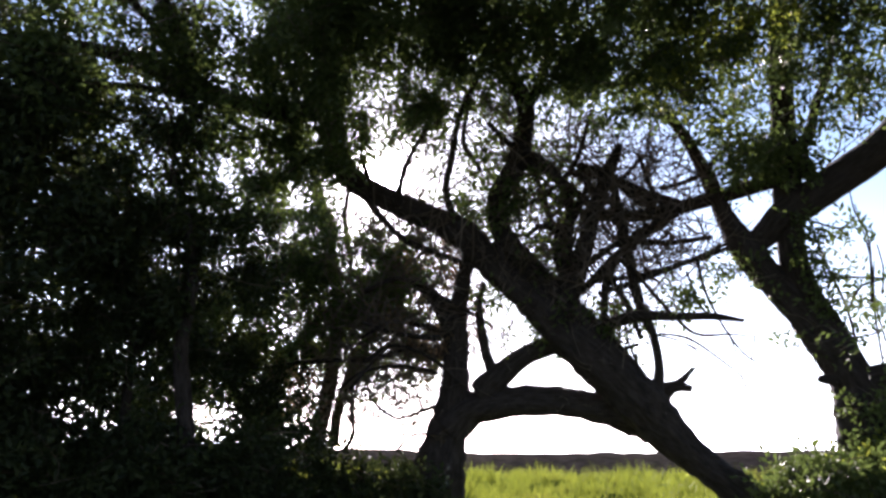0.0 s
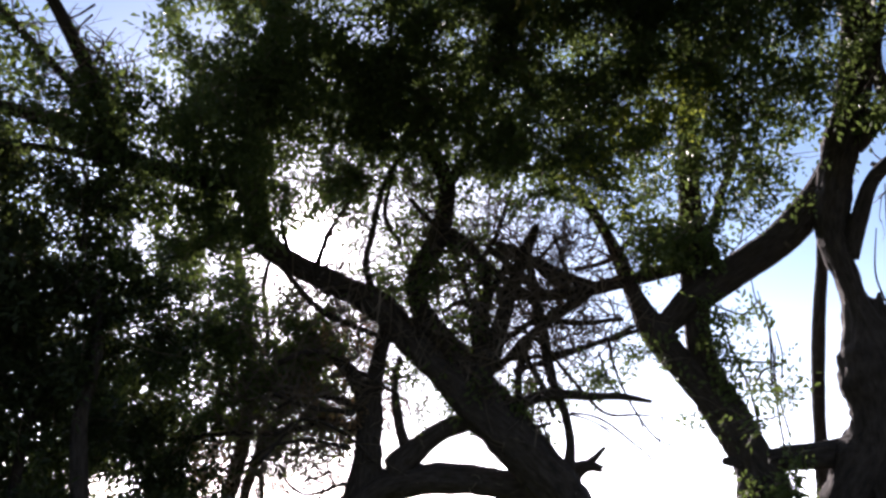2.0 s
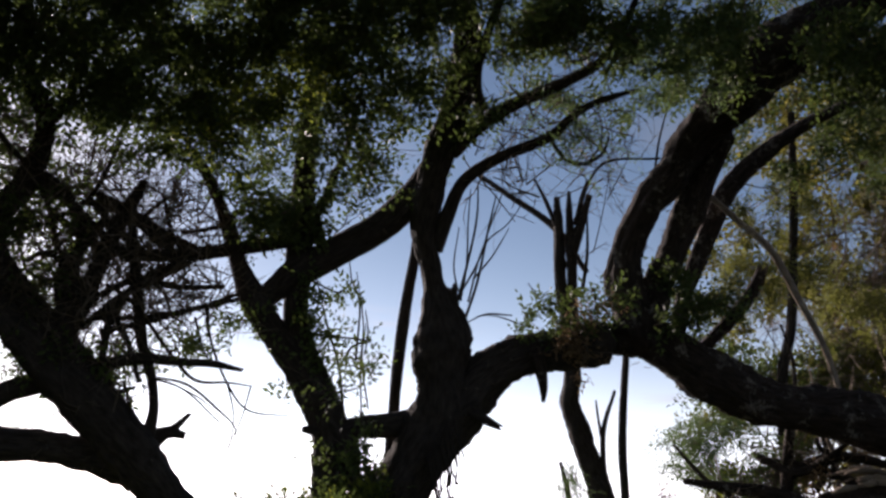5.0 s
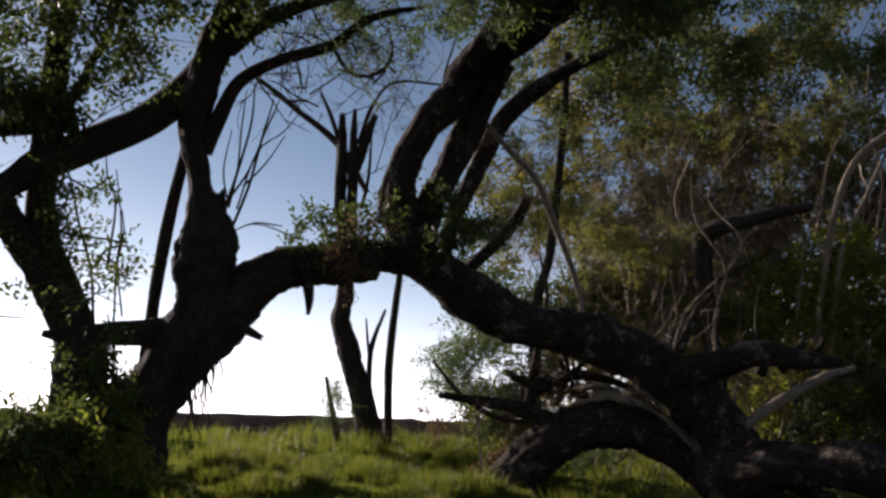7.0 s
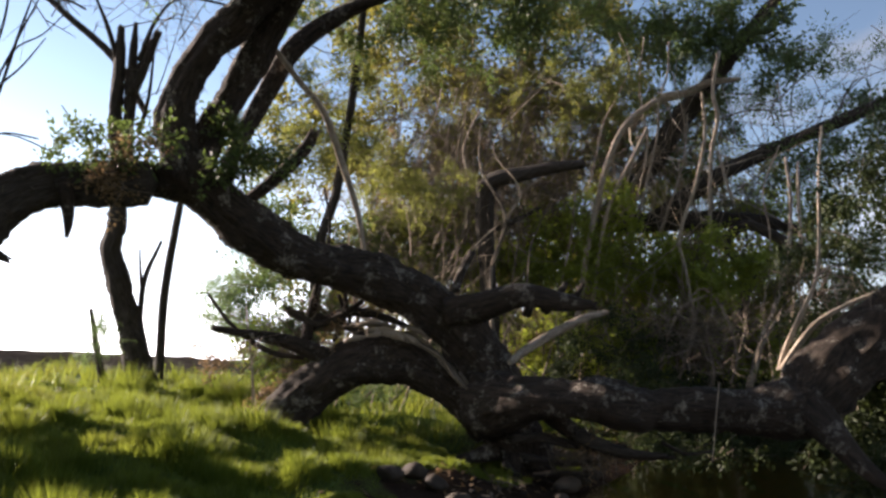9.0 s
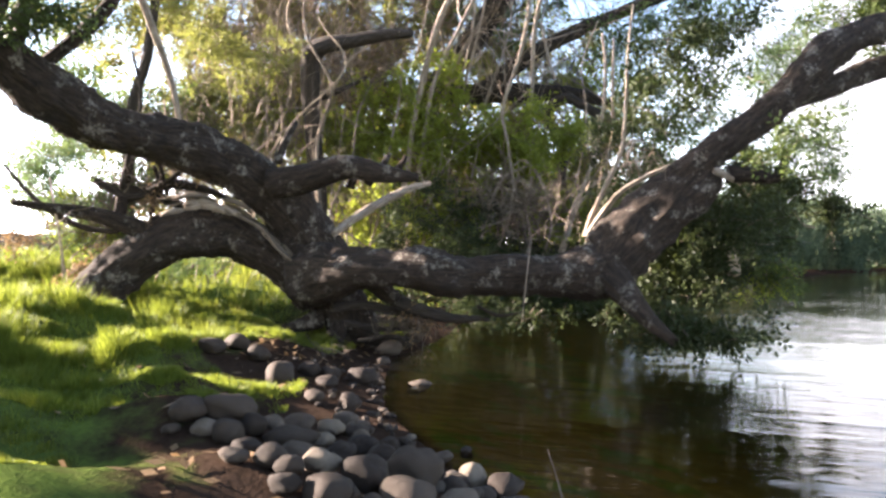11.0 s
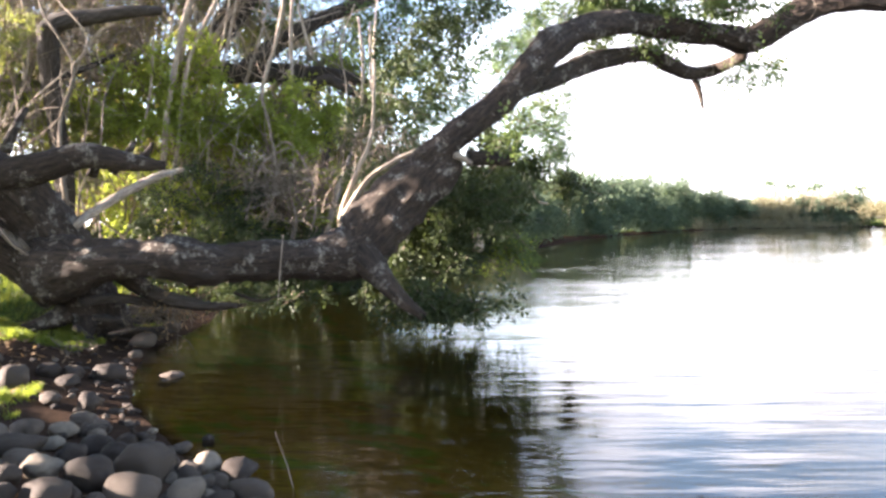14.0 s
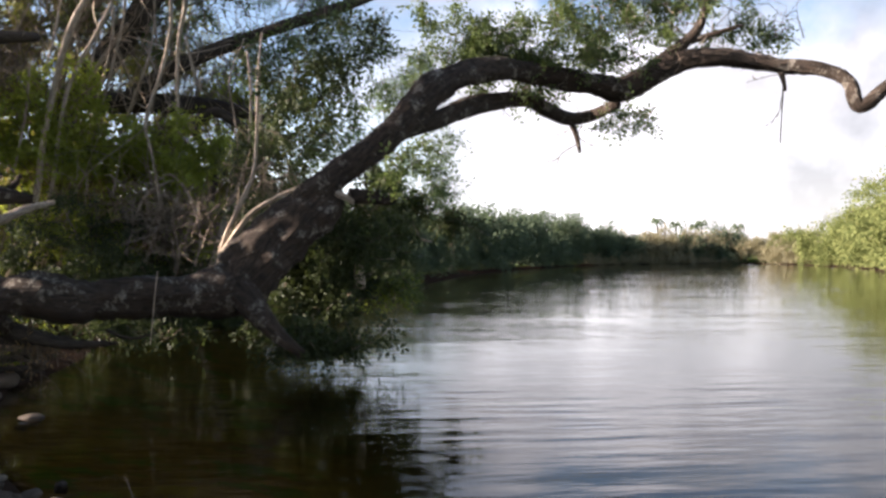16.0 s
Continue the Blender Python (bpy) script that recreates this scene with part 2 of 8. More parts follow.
# ---- mesh helpers
def mesh_of(name, verts, quads, mat, uvs=None, smooth=True, tris=None):
    me = bpy.data.meshes.new(name)
    verts, quads = np.asarray(verts, np.float32), np.asarray(quads, np.int32).reshape(-1, 4)
    tris = np.zeros((0, 3), np.int32) if tris is None else np.asarray(tris, np.int32).reshape(-1, 3)
    me.vertices.add(len(verts))
    me.vertices.foreach_set("co", verts.ravel())
    me.loops.add(quads.size + tris.size)
    me.loops.foreach_set("vertex_index", np.concatenate([quads.ravel(), tris.ravel()]))
    me.polygons.add(len(quads) + len(tris))
    me.polygons.foreach_set("loop_start", np.concatenate([np.arange(len(quads)) * 4, quads.size + np.arange(len(tris)) * 3]).astype(np.int32))
    me.polygons.foreach_set("use_smooth", np.full(len(quads) + len(tris), smooth))
    if uvs is not None:
        layer = me.uv_layers.new(name="UVMap")
        layer.data.foreach_set("uv", np.asarray(uvs, np.float32)[np.concatenate([quads.ravel(), tris.ravel()])].ravel())
    me.materials.append(mat)
    me.update(calc_edges=True)
    return me


def spline(points, step):
    """Catmull-Rom through rows of x, y, z, r, resampled about every step metres."""
    p = np.array(points, float)
    p = np.vstack([2 * p[0] - p[1], p, 2 * p[-1] - p[-2]])
    out = []
    for i in range(1, len(p) - 2):
        a, b, c, d = p[i - 1 : i + 3]
        k = max(2, int(np.linalg.norm((c - b)[:3]) / step))
        for s in np.arange(k) / k:
            out.append(0.5 * (2 * b + (c - a) * s + (2 * a - 5 * b + 4 * c - d) * s * s + (3 * b - a - 3 * c + d) * s**3))
    out.append(p[-2])
    out = np.array(out)
    out[:, 3] = np.maximum(out[:, 3], 0.002)
    return out


def tube(points, sides, step, rng, lumps=0.0, broken=False):
    """Verts, quads, uvs, cap tris of a limb that follows rows of x, y, z, r."""
    s = spline(points, step)
    c, r = s[:, :3], s[:, 3]
    tan = np.gradient(c, axis=0)
    tan /= np.linalg.norm(tan, axis=1, keepdims=True) + 1e-9
    side = np.cross(tan[0], (0.3, 0.5, 0.8))
    sides_of = []
    for t in tan:
        side = side - t * (side @ t)
        side /= np.linalg.norm(side) + 1e-9
        sides_of.append(side)
    sv = np.array(sides_of)
    bv = np.cross(tan, sv)
    ang = np.arange(sides + 1) / sides * 2 * np.pi
    along = np.concatenate([[0], np.cumsum(np.linalg.norm(np.diff(c, axis=0), axis=1))])
    k = rng.uniform(0, 6.28, 8)
    rr = r[:, None] * np.ones(sides + 1)
    if lumps:
        v = along[:, None]
        w = 1 + lumps * (np.sin(2 * ang + k[0] + 1.3 * v) * 0.8 + np.sin(3 * ang + k[1] - 2.1 * v) * 0.6 + np.sin(k[2] + 3.7 * v + np.sin(ang + k[3])) * 0.6)
        w += lumps * 0.45 * (np.sin(7 * ang + k[4] + 3 * np.sin(1.7 * v + k[5])) + np.sin(11 * ang + k[6] + 4 * np.sin(2.3 * v)) * 0.6 + np.sin(9 * v + k[7] + 2 * np.sin(2 * ang)) * 0.5)
        jit = rng.normal(0, lumps * 0.22, (len(s), sides))
        rr = rr * w * (1 + np.hstack([jit, jit[:, :1]]))
    if lumps > 0.07:
        for a in range(len(s)):
            for e in range(sides):
                q = Vector(c[a] + r[a] * (math.cos(ang[e]) * sv[a] + math.sin(ang[e]) * bv[a]))
                rr[a, e] *= 1 + 0.17 * noise.noise(q * 2.1) + 0.11 * noise.noise(q * 6.0) + 0.10 * abs(noise.noise(q * 13.0)) + 0.05 * noise.noise(q * 27.0)
        rr[:, -1] = rr[:, 0]
    pos = c[:, None] + rr[..., None] * (np.cos(ang)[None, :, None] * sv[:, None] + np.sin(ang)[None, :, None] * bv[:, None])
    if broken:
        spike = rng.uniform(-0.6, 1.3, sides)
        pos[-1] += tan[-1] * (np.append(spike, spike[0]) * r[-1])[:, None]
    uv = np.stack([np.broadcast_to(ang / (2 * np.pi), rr.shape) * 6.28 * max(r.mean(), 0.01), np.broadcast_to(along[:, None], rr.shape)], -1)
    m = sides + 1
    i, j = np.meshgrid(np.arange(len(s) - 1), np.arange(sides), indexing="ij")
    quads = np.stack([i * m + j, i * m + j + 1, (i + 1) * m + j + 1, (i + 1) * m + j], -1).reshape(-1, 4)
    verts, uv = pos.reshape(-1, 3), uv.reshape(-1, 2)
    last = (len(s) - 1) * m
    tip = c[-1] + tan[-1] * r[-1] * (-0.3 if broken else 0.5)
    foot = c[0] - tan[0] * r[0] * 0.3
    verts, uv = np.vstack([verts, tip, foot]), np.vstack([uv, uv[last], uv[0]])
    tris = [(last + q, last + q + 1, len(verts) - 2) for q in range(sides)] + [(q + 1, q, len(verts) - 1) for q in range(sides)]
    return verts, quads, uv, np.array(tris)


def joined(tubes):
    vs, qs, us, ts, k = [], [], [], [], 0
    for v, q, u, t in tubes:
        vs.append(v), qs.append(q + k), us.append(u), ts.append(t + k)
        k += len(v)
    return np.vstack(vs), np.vstack(qs), np.vstack(us), np.vstack(ts)


def unit(v):
    return v / (np.linalg.norm(v, axis=-1, keepdims=True) + 1e-9)


# rachis length, leaflet length, leaflet width, leaflets
SPRAYS = {"deep": (0.34, 0.13, 0.065, 5), "leaf": (0.22, 0.08, 0.038, 6), "lite": (0.20, 0.078, 0.036, 6), "shade": (0.22, 0.085, 0.04, 6), "olive": (0.20, 0.07, 0.03, 7), "fine": (0.30, 0.055, 0.02, 11), "dry": (0.16, 0.07, 0.025, 5), "far": (1.0, 0.38, 0.18, 5), "mid": (0.6, 0.21, 0.10, 6), "far_lite": (1.0, 0.38, 0.17, 5), "far_dry": (0.9, 0.36, 0.15, 5)}


def sprays(pos, kind, rng, droop=0.25, along=None, grain=1.0):
    """Leaf sprays: folded leaflets in pairs along a short stalk at every place."""
    length, ll, lw, k = SPRAYS[kind]
    N = len(pos)
    size = grain * rng.uniform(0.7, 1.35, (N, 1, 1))
    u = unit(rng.normal(0, 1, (N, 3)) + (0, 0, -droop) + (0 if along is None else 1.1 * unit(along)))
    s = unit(np.cross(u, rng.normal(0, 1, (N, 3))))
    f = np.arange(k) / max(1, k - 1)
    way = np.where(np.arange(k) % 2 == 0, 1.0, -1.0)
    way[-1] = 0.0
    base = pos[:, None] + u[:, None] * (f[:, None] * length * size)
    out = unit(u[:, None] * 0.55 + s[:, None] * way[:, None] + rng.normal(0, 0.28, (N, k, 3)))
    nrm = unit(np.cross(out, rng.normal(0, 0.5, (N, k, 3)) + np.cross(u, s)[:, None]))
    long_, wide = ll * size * rng.uniform(0.7, 1.2, (N, k, 1)), lw * size
    a, d = base, base + out * long_
    mid = base + out * long_ * 0.45
    up = unit(np.cross(out, nrm)) * wide * 0.25
    quad = np.stack([a, mid + nrm * wide / 2 + up, d, mid - nrm * wide / 2 + up], 2)
    return quad.reshape(-1, 3)


class Plant:
    """A tree, shrub or vine: an empty at its foot with limbs, twigs and crowns as parts."""

    count = 0

    def __init__(self, name, label, category, bark=None, grain=1.0):
        Plant.count += 1
        self.grain = grain
        self.root = tagged(new(name), label, category)
        self.bark, self.rng, self.placed = bark, np.random.default_rng(100 + Plant.count), False
        self.leaves, self.twigs = {}, []

    def foot(self, at):
        if not self.placed:
            self.root.location, self.placed = at, True
            bpy.context.view_layer.update()

    def part(self, name, me, label="", kind=""):
        ob = new(name, me)
        ob.parent = self.root
        ob.matrix_parent_inverse = Matrix.Translation(-Vector(self.root.location))
        return tagged(ob, label, kind=kind)

    def limb(self, name, points, flags=""):
        if self.grain > 1 and name in ("trunk", "stem"):
            x, y, z, r = points[0]
            bx, by = x + 0.25 * z, y + 0.4 * z
            floor = float(ground_z(np.array([bx]), np.array([by]))[0]) - 0.1
            points = [(bx, by, floor, r * 1.2), (x * 0.55 + bx * 0.45, y * 0.6 + by * 0.4, floor + (z - floor) * 0.5, r * 1.1)] + list(points)
        self.foot(points[0][:3])
        big = max(p[3] for p in points)
        sides = 7 if "d" in flags else 36 if big > 0.2 else 14 if big > 0.08 else 8 if big > 0.03 else 5
        step = 0.8 if "d" in flags else 0.045 if big > 0.2 else 0.07 if big > 0.08 else 0.08
        v, q, u, t = tube(points, sides, step, self.rng, 0.085 if "k" in flags else 0.06 if big > 0.06 else 0.04, "b" in flags)
        me = mesh_of(name, v, q, PALE if "p" in flags else TWIG if "t" in flags else LEAVES["far"] if "g" in flags else self.bark, u, True, t)
        self.part(name, me, "pale bare wood" if "p" in flags else "")
        if "k" in flags:
            self.shreds(points, 70)
        if big < 0.2 and "b" not in flags and name == "limb":
            self.offshoots(points, 3 + int(6 * self.rng.random()))

    def offshoots(self, points, count):
        s = spline(points, 0.15)
        for _ in range(count):
            p = s[int(self.rng.uniform(0.35, 1.0) * (len(s) - 1))]
            self.stick(p[:3], unit(self.rng.normal(0, 1, 3) + (0, 0, 0.3)) * self.rng.uniform(0.25, 0.8), min(p[3] * 0.4, 0.012), 2)

    def shreds(self, points, count):
        """Loose strips of bark and short dead sprouts along a rough limb."""
        s = spline(points, 0.1)
        for _ in range(count):
            p, out = s[int(self.rng.random() * (len(s) - 1))], unit(self.rng.normal(0, 1, 3))
            self.stick(p[:3] + out * p[3] * 0.95, unit(out + self.rng.normal(0, 0.6, 3)) * self.rng.uniform(0.04, 0.16), self.rng.uniform(0.004, 0.009), 0)

    def stick(self, at, reach, r, forks=1):
        rng = self.rng
        L = np.linalg.norm(reach)
        a, b = at + reach * 0.5 + rng.normal(0, 0.09, 3) * L, at + reach + rng.normal(0, 0.12, 3) * L
        pts = [(*at, r), (*a, r * 0.75), (*b, r * 0.4)]
        self.twigs.append(tube(pts, 3, L / 3 + 0.03, rng))
        for _ in range(forks):
            self.stick(a + (b - a) * rng.uniform(0, 0.7), (reach * 0.4 + rng.normal(0, 0.35, 3) * L) * 0.8, r * 0.6, forks - 1)

    def inside(self, count, radii, yaw):
        p = unit(self.rng.normal(0, 1, (count, 3))) * self.rng.random((count, 1)) ** (1 / 2.6) * np.array(radii)
        c, s = math.cos(radians(yaw)), math.sin(radians(yaw))
        return np.stack([p[:, 0] * c - p[:, 1] * s, p[:, 0] * s + p[:, 1] * c, p[:, 2]], 1)

    def clump(self, kind, count, centre, radii, yaw=0, scale=1.0):
        self.foot((centre[0], centre[1], max(0.02, float(ground_z(np.array([centre[0]]), np.array([centre[1]]))[0]))))
        knots = self.inside(max(5, count // 29), radii, yaw) + np.array(centre)
        fine, scale = scale == 1, scale * self.grain
        reach = unit(self.rng.normal(0, 1, (len(knots), 3)) * (1, 1, 0.45) + (0, 0, -0.12)) * self.rng.uniform(0.35, 0.95, (len(knots), 1)) * scale
        pick, f = self.rng.integers(0, len(knots), count), self.rng.uniform(-0.5, 0.5, (count, 1))
        sag = np.stack([0 * f[:, 0], 0 * f[:, 0], -0.5 * f[:, 0] ** 2 * scale], 1)
        pos = knots[pick] + reach[pick] * f + sag + self.rng.normal(0, 0.05 * scale, (count, 3))
        self.leaves.setdefault(kind, []).append(sprays(pos, kind, self.rng, along=reach[pick], grain=self.grain))
        for k, r in list(zip(knots, reach))[:: 1 if fine else 9]:
            self.stick(k - r * 0.5, r, 0.007 * scale, 1 if fine else 0)

    def brush(self, count, centre, radii, yaw, length, rise):
        self.foot(centre)
        for k in self.inside(count, radii, yaw):
            reach = unit(self.rng.normal(0, 1, 3) + (0, 0, rise)) * length * self.rng.uniform(0.4, 1.0)
            self.stick(np.array(centre) + k - reach * 0.5, reach, self.grain * (self.rng.uniform(0.004, 0.008) + 0.010 * self.rng.random() ** 3), 1)

    def finish(self):
        if self.twigs:
            v, q, u, t = joined(self.twigs)
            self.part("brushwood", mesh_of("brushwood", v, q, PALE if self.bark is PALE else TWIG, u, True, t), "thin tangled twigs", "stuff")
        for kind, parts in self.leaves.items():
            v = np.vstack(parts)
            self.part("crown", mesh_of("crown", v, np.arange(len(v)).reshape(-1, 4), LEAVES[kind], None, False), "", "stuff")


# ---- the land and the water
SHORE_X = [-3000, -60, -10, 0, 3, 4.84, 5.9, 7.5, 9, 10.5, 12, 13.5, 15.5, 17.5, 20, 25.01, 33.98, 44.95, 67.87, 105.64, 123.45, 135]
SHORE_Y = [-4, -4, -3, -2.4, -1.4, 0.2, 1, 2, 2.55, 3, 3, 3.1, 3.5, 2.7, 1.5, -0.12, -2.44, -5.08, -11.38, -29.08, -43.61, -67.76]
FAR_X = [-3000, 29.51, 53.5, 74.35, 100.19, 135]
FAR_Y = [-40, -38.38, -39.7, -50.97, -63.31, -69.76]


def inland_of(x, y):
    """Signed metres inland from the nearer shore."""
    d = np.full(np.shape(x), 1e9)
    for xs, ys in ((SHORE_X, SHORE_Y), (FAR_X, FAR_Y)):
        for i in range(len(xs) - 1):
            ax, ay, bx, by = xs[i], ys[i], xs[i + 1], ys[i + 1]
            t = np.clip(((x - ax) * (bx - ax) + (y - ay) * (by - ay)) / ((bx - ax) ** 2 + (by - ay) ** 2), 0, 1)
            d = np.minimum(d, np.hypot(x - ax - t * (bx - ax), y - ay - t * (by - ay)))
    wet = (y < np.interp(x, SHORE_X, SHORE_Y)) & (y > np.interp(x, FAR_X, FAR_Y)) & (x < 135)
    return np.where(wet, -d, d)


def ridge_of(x, y):
    """1 on the bare face of the low bank behind the grass."""
    r = np.hypot(x - 1, y)
    return np.clip((r - 19.0) / 1.5, 0, 1) * np.clip((90 - r) / 20, 0, 1) * (y > 4) * (x < 34)


def ground_z(x, y):
    s = inland_of(x, y)
    rough = 0.05 * np.sin(1.3 * x + 0.7 * y) + 0.04 * np.sin(2.1 * y - 0.9 * x + 1) + 0.03 * np.sin(3.7 * x + 1.9 * y + 2)
    rough = rough + 0.07 * np.sin(3.1 * x - 1.7 * y + 2 * np.sin(0.9 * y)) + 0.07 * np.sin(2.3 * x + 3.4 * y + 1.5 * np.sin(1.1 * x))
    rough = rough * np.clip(1 - (np.hypot(x - 1, y) - 16) / 5, 0.3, 1)
    east = np.clip((x - 2) / 10, 0, 1) * np.clip((40 - x) / 15, 0, 1)
    turf = (0.62 + 0.38 * east * np.clip((y - 3) / 7, 0, 1)) * (1 - np.exp(-np.maximum(s, 0) / 3.2))
    r = np.hypot(x - 1, y)
    step = np.clip((r - 20.5) / 2.6, 0, 1) * np.clip((y - 6) / 8, 0, 1)
    land = turf + rough * np.clip(s / 2, 0, 1) + (0.42 + 0.10 * east) * step * step * (3 - 2 * step) - 0.55 * np.clip((r - 23.6) / 12, 0, 1) * np.clip((y - 6) / 8, 0, 1)
    fall = 0.05 * np.maximum(0, r - 30) * np.clip((60 - np.degrees(np.arctan2(x, np.maximum(y, 0.1)))) / 15, 0, 1) * np.clip((y - 6) / 8, 0, 1)
    return np.where(s > 0, land - fall, np.maximum(-0.8, 0.22 * s))


u = np.linspace(-1, 1, 281)
gx, gy = np.meshgrid(7 + np.sinh(u * 7.2) * 3.0, 6 + np.sinh(u * 7.2) * 3.0, indexing="ij")
gz = ground_z(gx, gy)
k = len(u)
i, j = np.meshgrid(np.arange(k - 1), np.arange(k - 1), indexing="ij")
me = mesh_of("ground", np.stack([gx, gy, gz], -1).reshape(-1, 3), np.stack([i * k + j, (i + 1) * k + j, (i + 1) * k + j + 1, i * k + j + 1], -1), GROUND)
for name, val in (("inland", inland_of(gx, gy)), ("ridge", ridge_of(gx, gy))):
    me.attributes.new(name, "FLOAT", "POINT").data.foreach_set("value", val.astype(np.float32).ravel())
tagged(new("ground", me), "grassy bank with bare mud at the shore", "ground", kind="structure")
me = mesh_of("water", [(-900, -70, 0), (136, -70, 0), (136, 6, 0), (-900, 6, 0)], [(0, 1, 2, 3)], WATER, None, False)
tagged(new("water", me), "calm brown lagoon water with small ripples", "water", kind="structure")

# ---- trees and shrubs

# old leaning tree with two crossed trunks and dense dark crown
tree_a = Plant('tree', 'old leaning tree with two crossed trunks and dense dark crown', 'tree', bark=BARK)
tree_a.limb('trunk', [(-0.13,9.88,0.05,.426), (-0.02,9.96,0.72,.335), (0.09,10,1.37,.252), (0.19,9.99,2.04,.181), (0.19,9.94,2.65,.146), (0.22,9.89,3.06,.116), (0.28,9.82,3.47,.098), (0.33,9.73,3.88,.098), (0.28,9.68,4.08,.092)], 'k')
tree_a.limb('limb', [(0.19,9.94,2.71,.128), (0.07,9.9,2.98,.110), (-0.11,9.87,3.22,.092), (-0.28,9.84,3.36,.073)], 'b')
tree_a.limb('trunk', [(3.87,8.72,0.49,.157), (3.44,8.96,0.92,.158), (3.02,9.16,1.27,.163), (2.67,9.3,1.62,.194), (2.35,9.41,1.94,.266), (1.95,9.5,2.36,.260), (1.5,9.56,2.78,.235), (1.07,9.59,3.18,.214), (0.59,9.58,3.57,.179), (0.24,9.54,3.94,.162), (-0.31,9.5,4.17,.138), (-0.9,9.42,4.41,.126), (-1.25,9.32,4.7,.137), (-1.39,9.12,5.27,.166), (-1.37,8.88,5.88,.153), (-1.24,8.42,6.79,.132), (-1.04,7.85,7.7,.099)], 'k')
tree_a.limb('limb', [(0.11,10,1.63,.269), (0.38,9.99,1.87,.222), (0.85,9.96,1.98,.186), (1.52,9.88,1.98,.172), (2.04,9.78,1.92,.194), (2.48,9.68,1.87,.262)], 'k')
tree_a.limb('limb', [(2.19,9.54,2.15,.259), (1.81,9.57,2.66,.234), (1.37,9.57,3.19,.184), (0.99,9.54,3.61,.155), (0.71,9.48,3.97,.131), (0.66,9.38,4.36,.131), (0.83,9.25,4.72,.125), (0.92,9.1,5.13,.106), (0.9,8.97,5.43,.100), (0.66,8.82,5.82,.087), (0.54,8.61,6.25,.081), (0.45,8.31,6.78,.062), (0.35,7.91,7.37,.038)])
tree_a.limb('limb', [(0.9,9.03,5.31,.071), (1.06,8.83,5.59,.058), (1.12,8.61,5.92,.051), (1.22,8.32,6.33,.039), (1.3,8.05,6.66,.027)])
tree_a.limb('limb', [(0.75,9.96,2.12,.102), (0.6,9.97,2.46,.073), (0.51,9.97,2.8,.061), (0.47,9.94,3.14,.046), (0.52,9.92,3.42,.037)])
tree_a.limb('limb', [(0.51,9.98,2.05,.180), (0.74,9.92,2.27,.156), (1.04,9.84,2.53,.126), (1.4,9.74,2.69,.131)])
tree_a.limb('limb', [(2.58,9.65,2.1,.128), (2.76,9.59,2.21,.075), (2.93,9.54,2.18,.040)], 'b')
tree_a.limb('limb', [(2.77,9.59,2.21,.058), (2.87,9.55,2.31,.041), (2.97,9.51,2.43,.023)], 'b')
tree_a.limb('limb', [(2.47,9.37,2.08,.085), (2.51,9.34,2.4,.057), (2.44,9.31,2.78,.057), (2.3,9.3,3.11,.063), (2.18,9.24,3.59,.069), (2.05,9.15,4.07,.070), (1.96,9.06,4.45,.052)])
tree_a.limb('limb', [(1.36,9.51,2.97,.141), (1.55,9.41,3.37,.117), (1.69,9.27,3.89,.099), (1.8,9.13,4.33,.087), (1.9,9.01,4.64,.081), (1.99,8.91,4.87,.058)], 'b')
tree_a.limb('limb', [(1.94,9.42,2.88,.075), (2.27,9.25,2.97,.063), (2.67,9.07,2.95,.050), (2.99,8.89,2.94,.041), (3.27,8.72,2.88,.021)], 'b')
tree_a.limb('limb', [(1.45,9.43,3.37,.070), (1.34,9.35,3.82,.065), (1.49,9.24,4.15,.064), (1.34,9.15,4.53,.064), (1.14,9.11,4.72,.064), (0.93,9.09,4.84,.059)])
tree_a.limb('limb', [(0.29,10.14,2.67,.062), (-0.14,10.19,2.87,.044), (-0.64,10.23,2.93,.031), (-0.99,10.29,2.72,.025)])
tree_a.limb('limb', [(0.16,10.16,2.46,.068), (-0.27,10.25,2.63,.050), (-0.84,10.33,2.47,.038), (-1.55,10.35,2.42,.028), (-2.12,10.36,2.33,.019)])
tree_a.limb('limb', [(0.32,9.73,3.88,.061), (0.02,9.5,4.38,.048), (0.07,9.26,4.8,.042), (0.15,8.98,5.27,.035), (0.36,8.7,5.65,.026)])
tree_a.limb('limb', [(-1.3,8.8,5.21,.143), (-1.72,8.55,5.03,.128), (-2.2,8.21,4.97,.107), (-2.58,7.84,4.96,.092), (-3.01,7.39,5.04,.078), (-3.39,6.98,4.97,.060), (-3.74,6.58,4.84,.044), (-4.07,6.17,4.66,.029)])
tree_a.limb('limb', [(-2.4,7.32,4.7,.095), (-2.45,7.11,4.93,.076), (-2.53,6.89,5.15,.066), (-2.61,6.68,5.32,.060), (-2.72,6.41,5.54,.056), (-2.85,6.2,5.75,.05)])
tree_a.limb('limb', [(-2.43,7.32,4.67,.053), (-2.76,7.1,4.63,.037), (-3.13,6.86,4.56,.031), (-3.59,6.59,4.37,.022)])
tree_a.limb('limb', [(-2.64,7.11,4.97,.036), (-2.73,6.91,5.16,.036), (-2.85,6.71,5.27,.038), (-3.03,6.48,5.41,.034), (-3.25,6.25,5.6,.03)])
tree_a.limb('limb', [(-2.41,7.36,4.58,.024), (-2.49,7.35,4.34,.024), (-2.57,7.34,4.1,.019), (-2.59,7.36,3.77,.012)])
tree_a.limb('limb', [(-2.69,7.26,4.58,.019), (-2.58,7.3,4.31,.019), (-2.57,7.29,4.03,.014)])
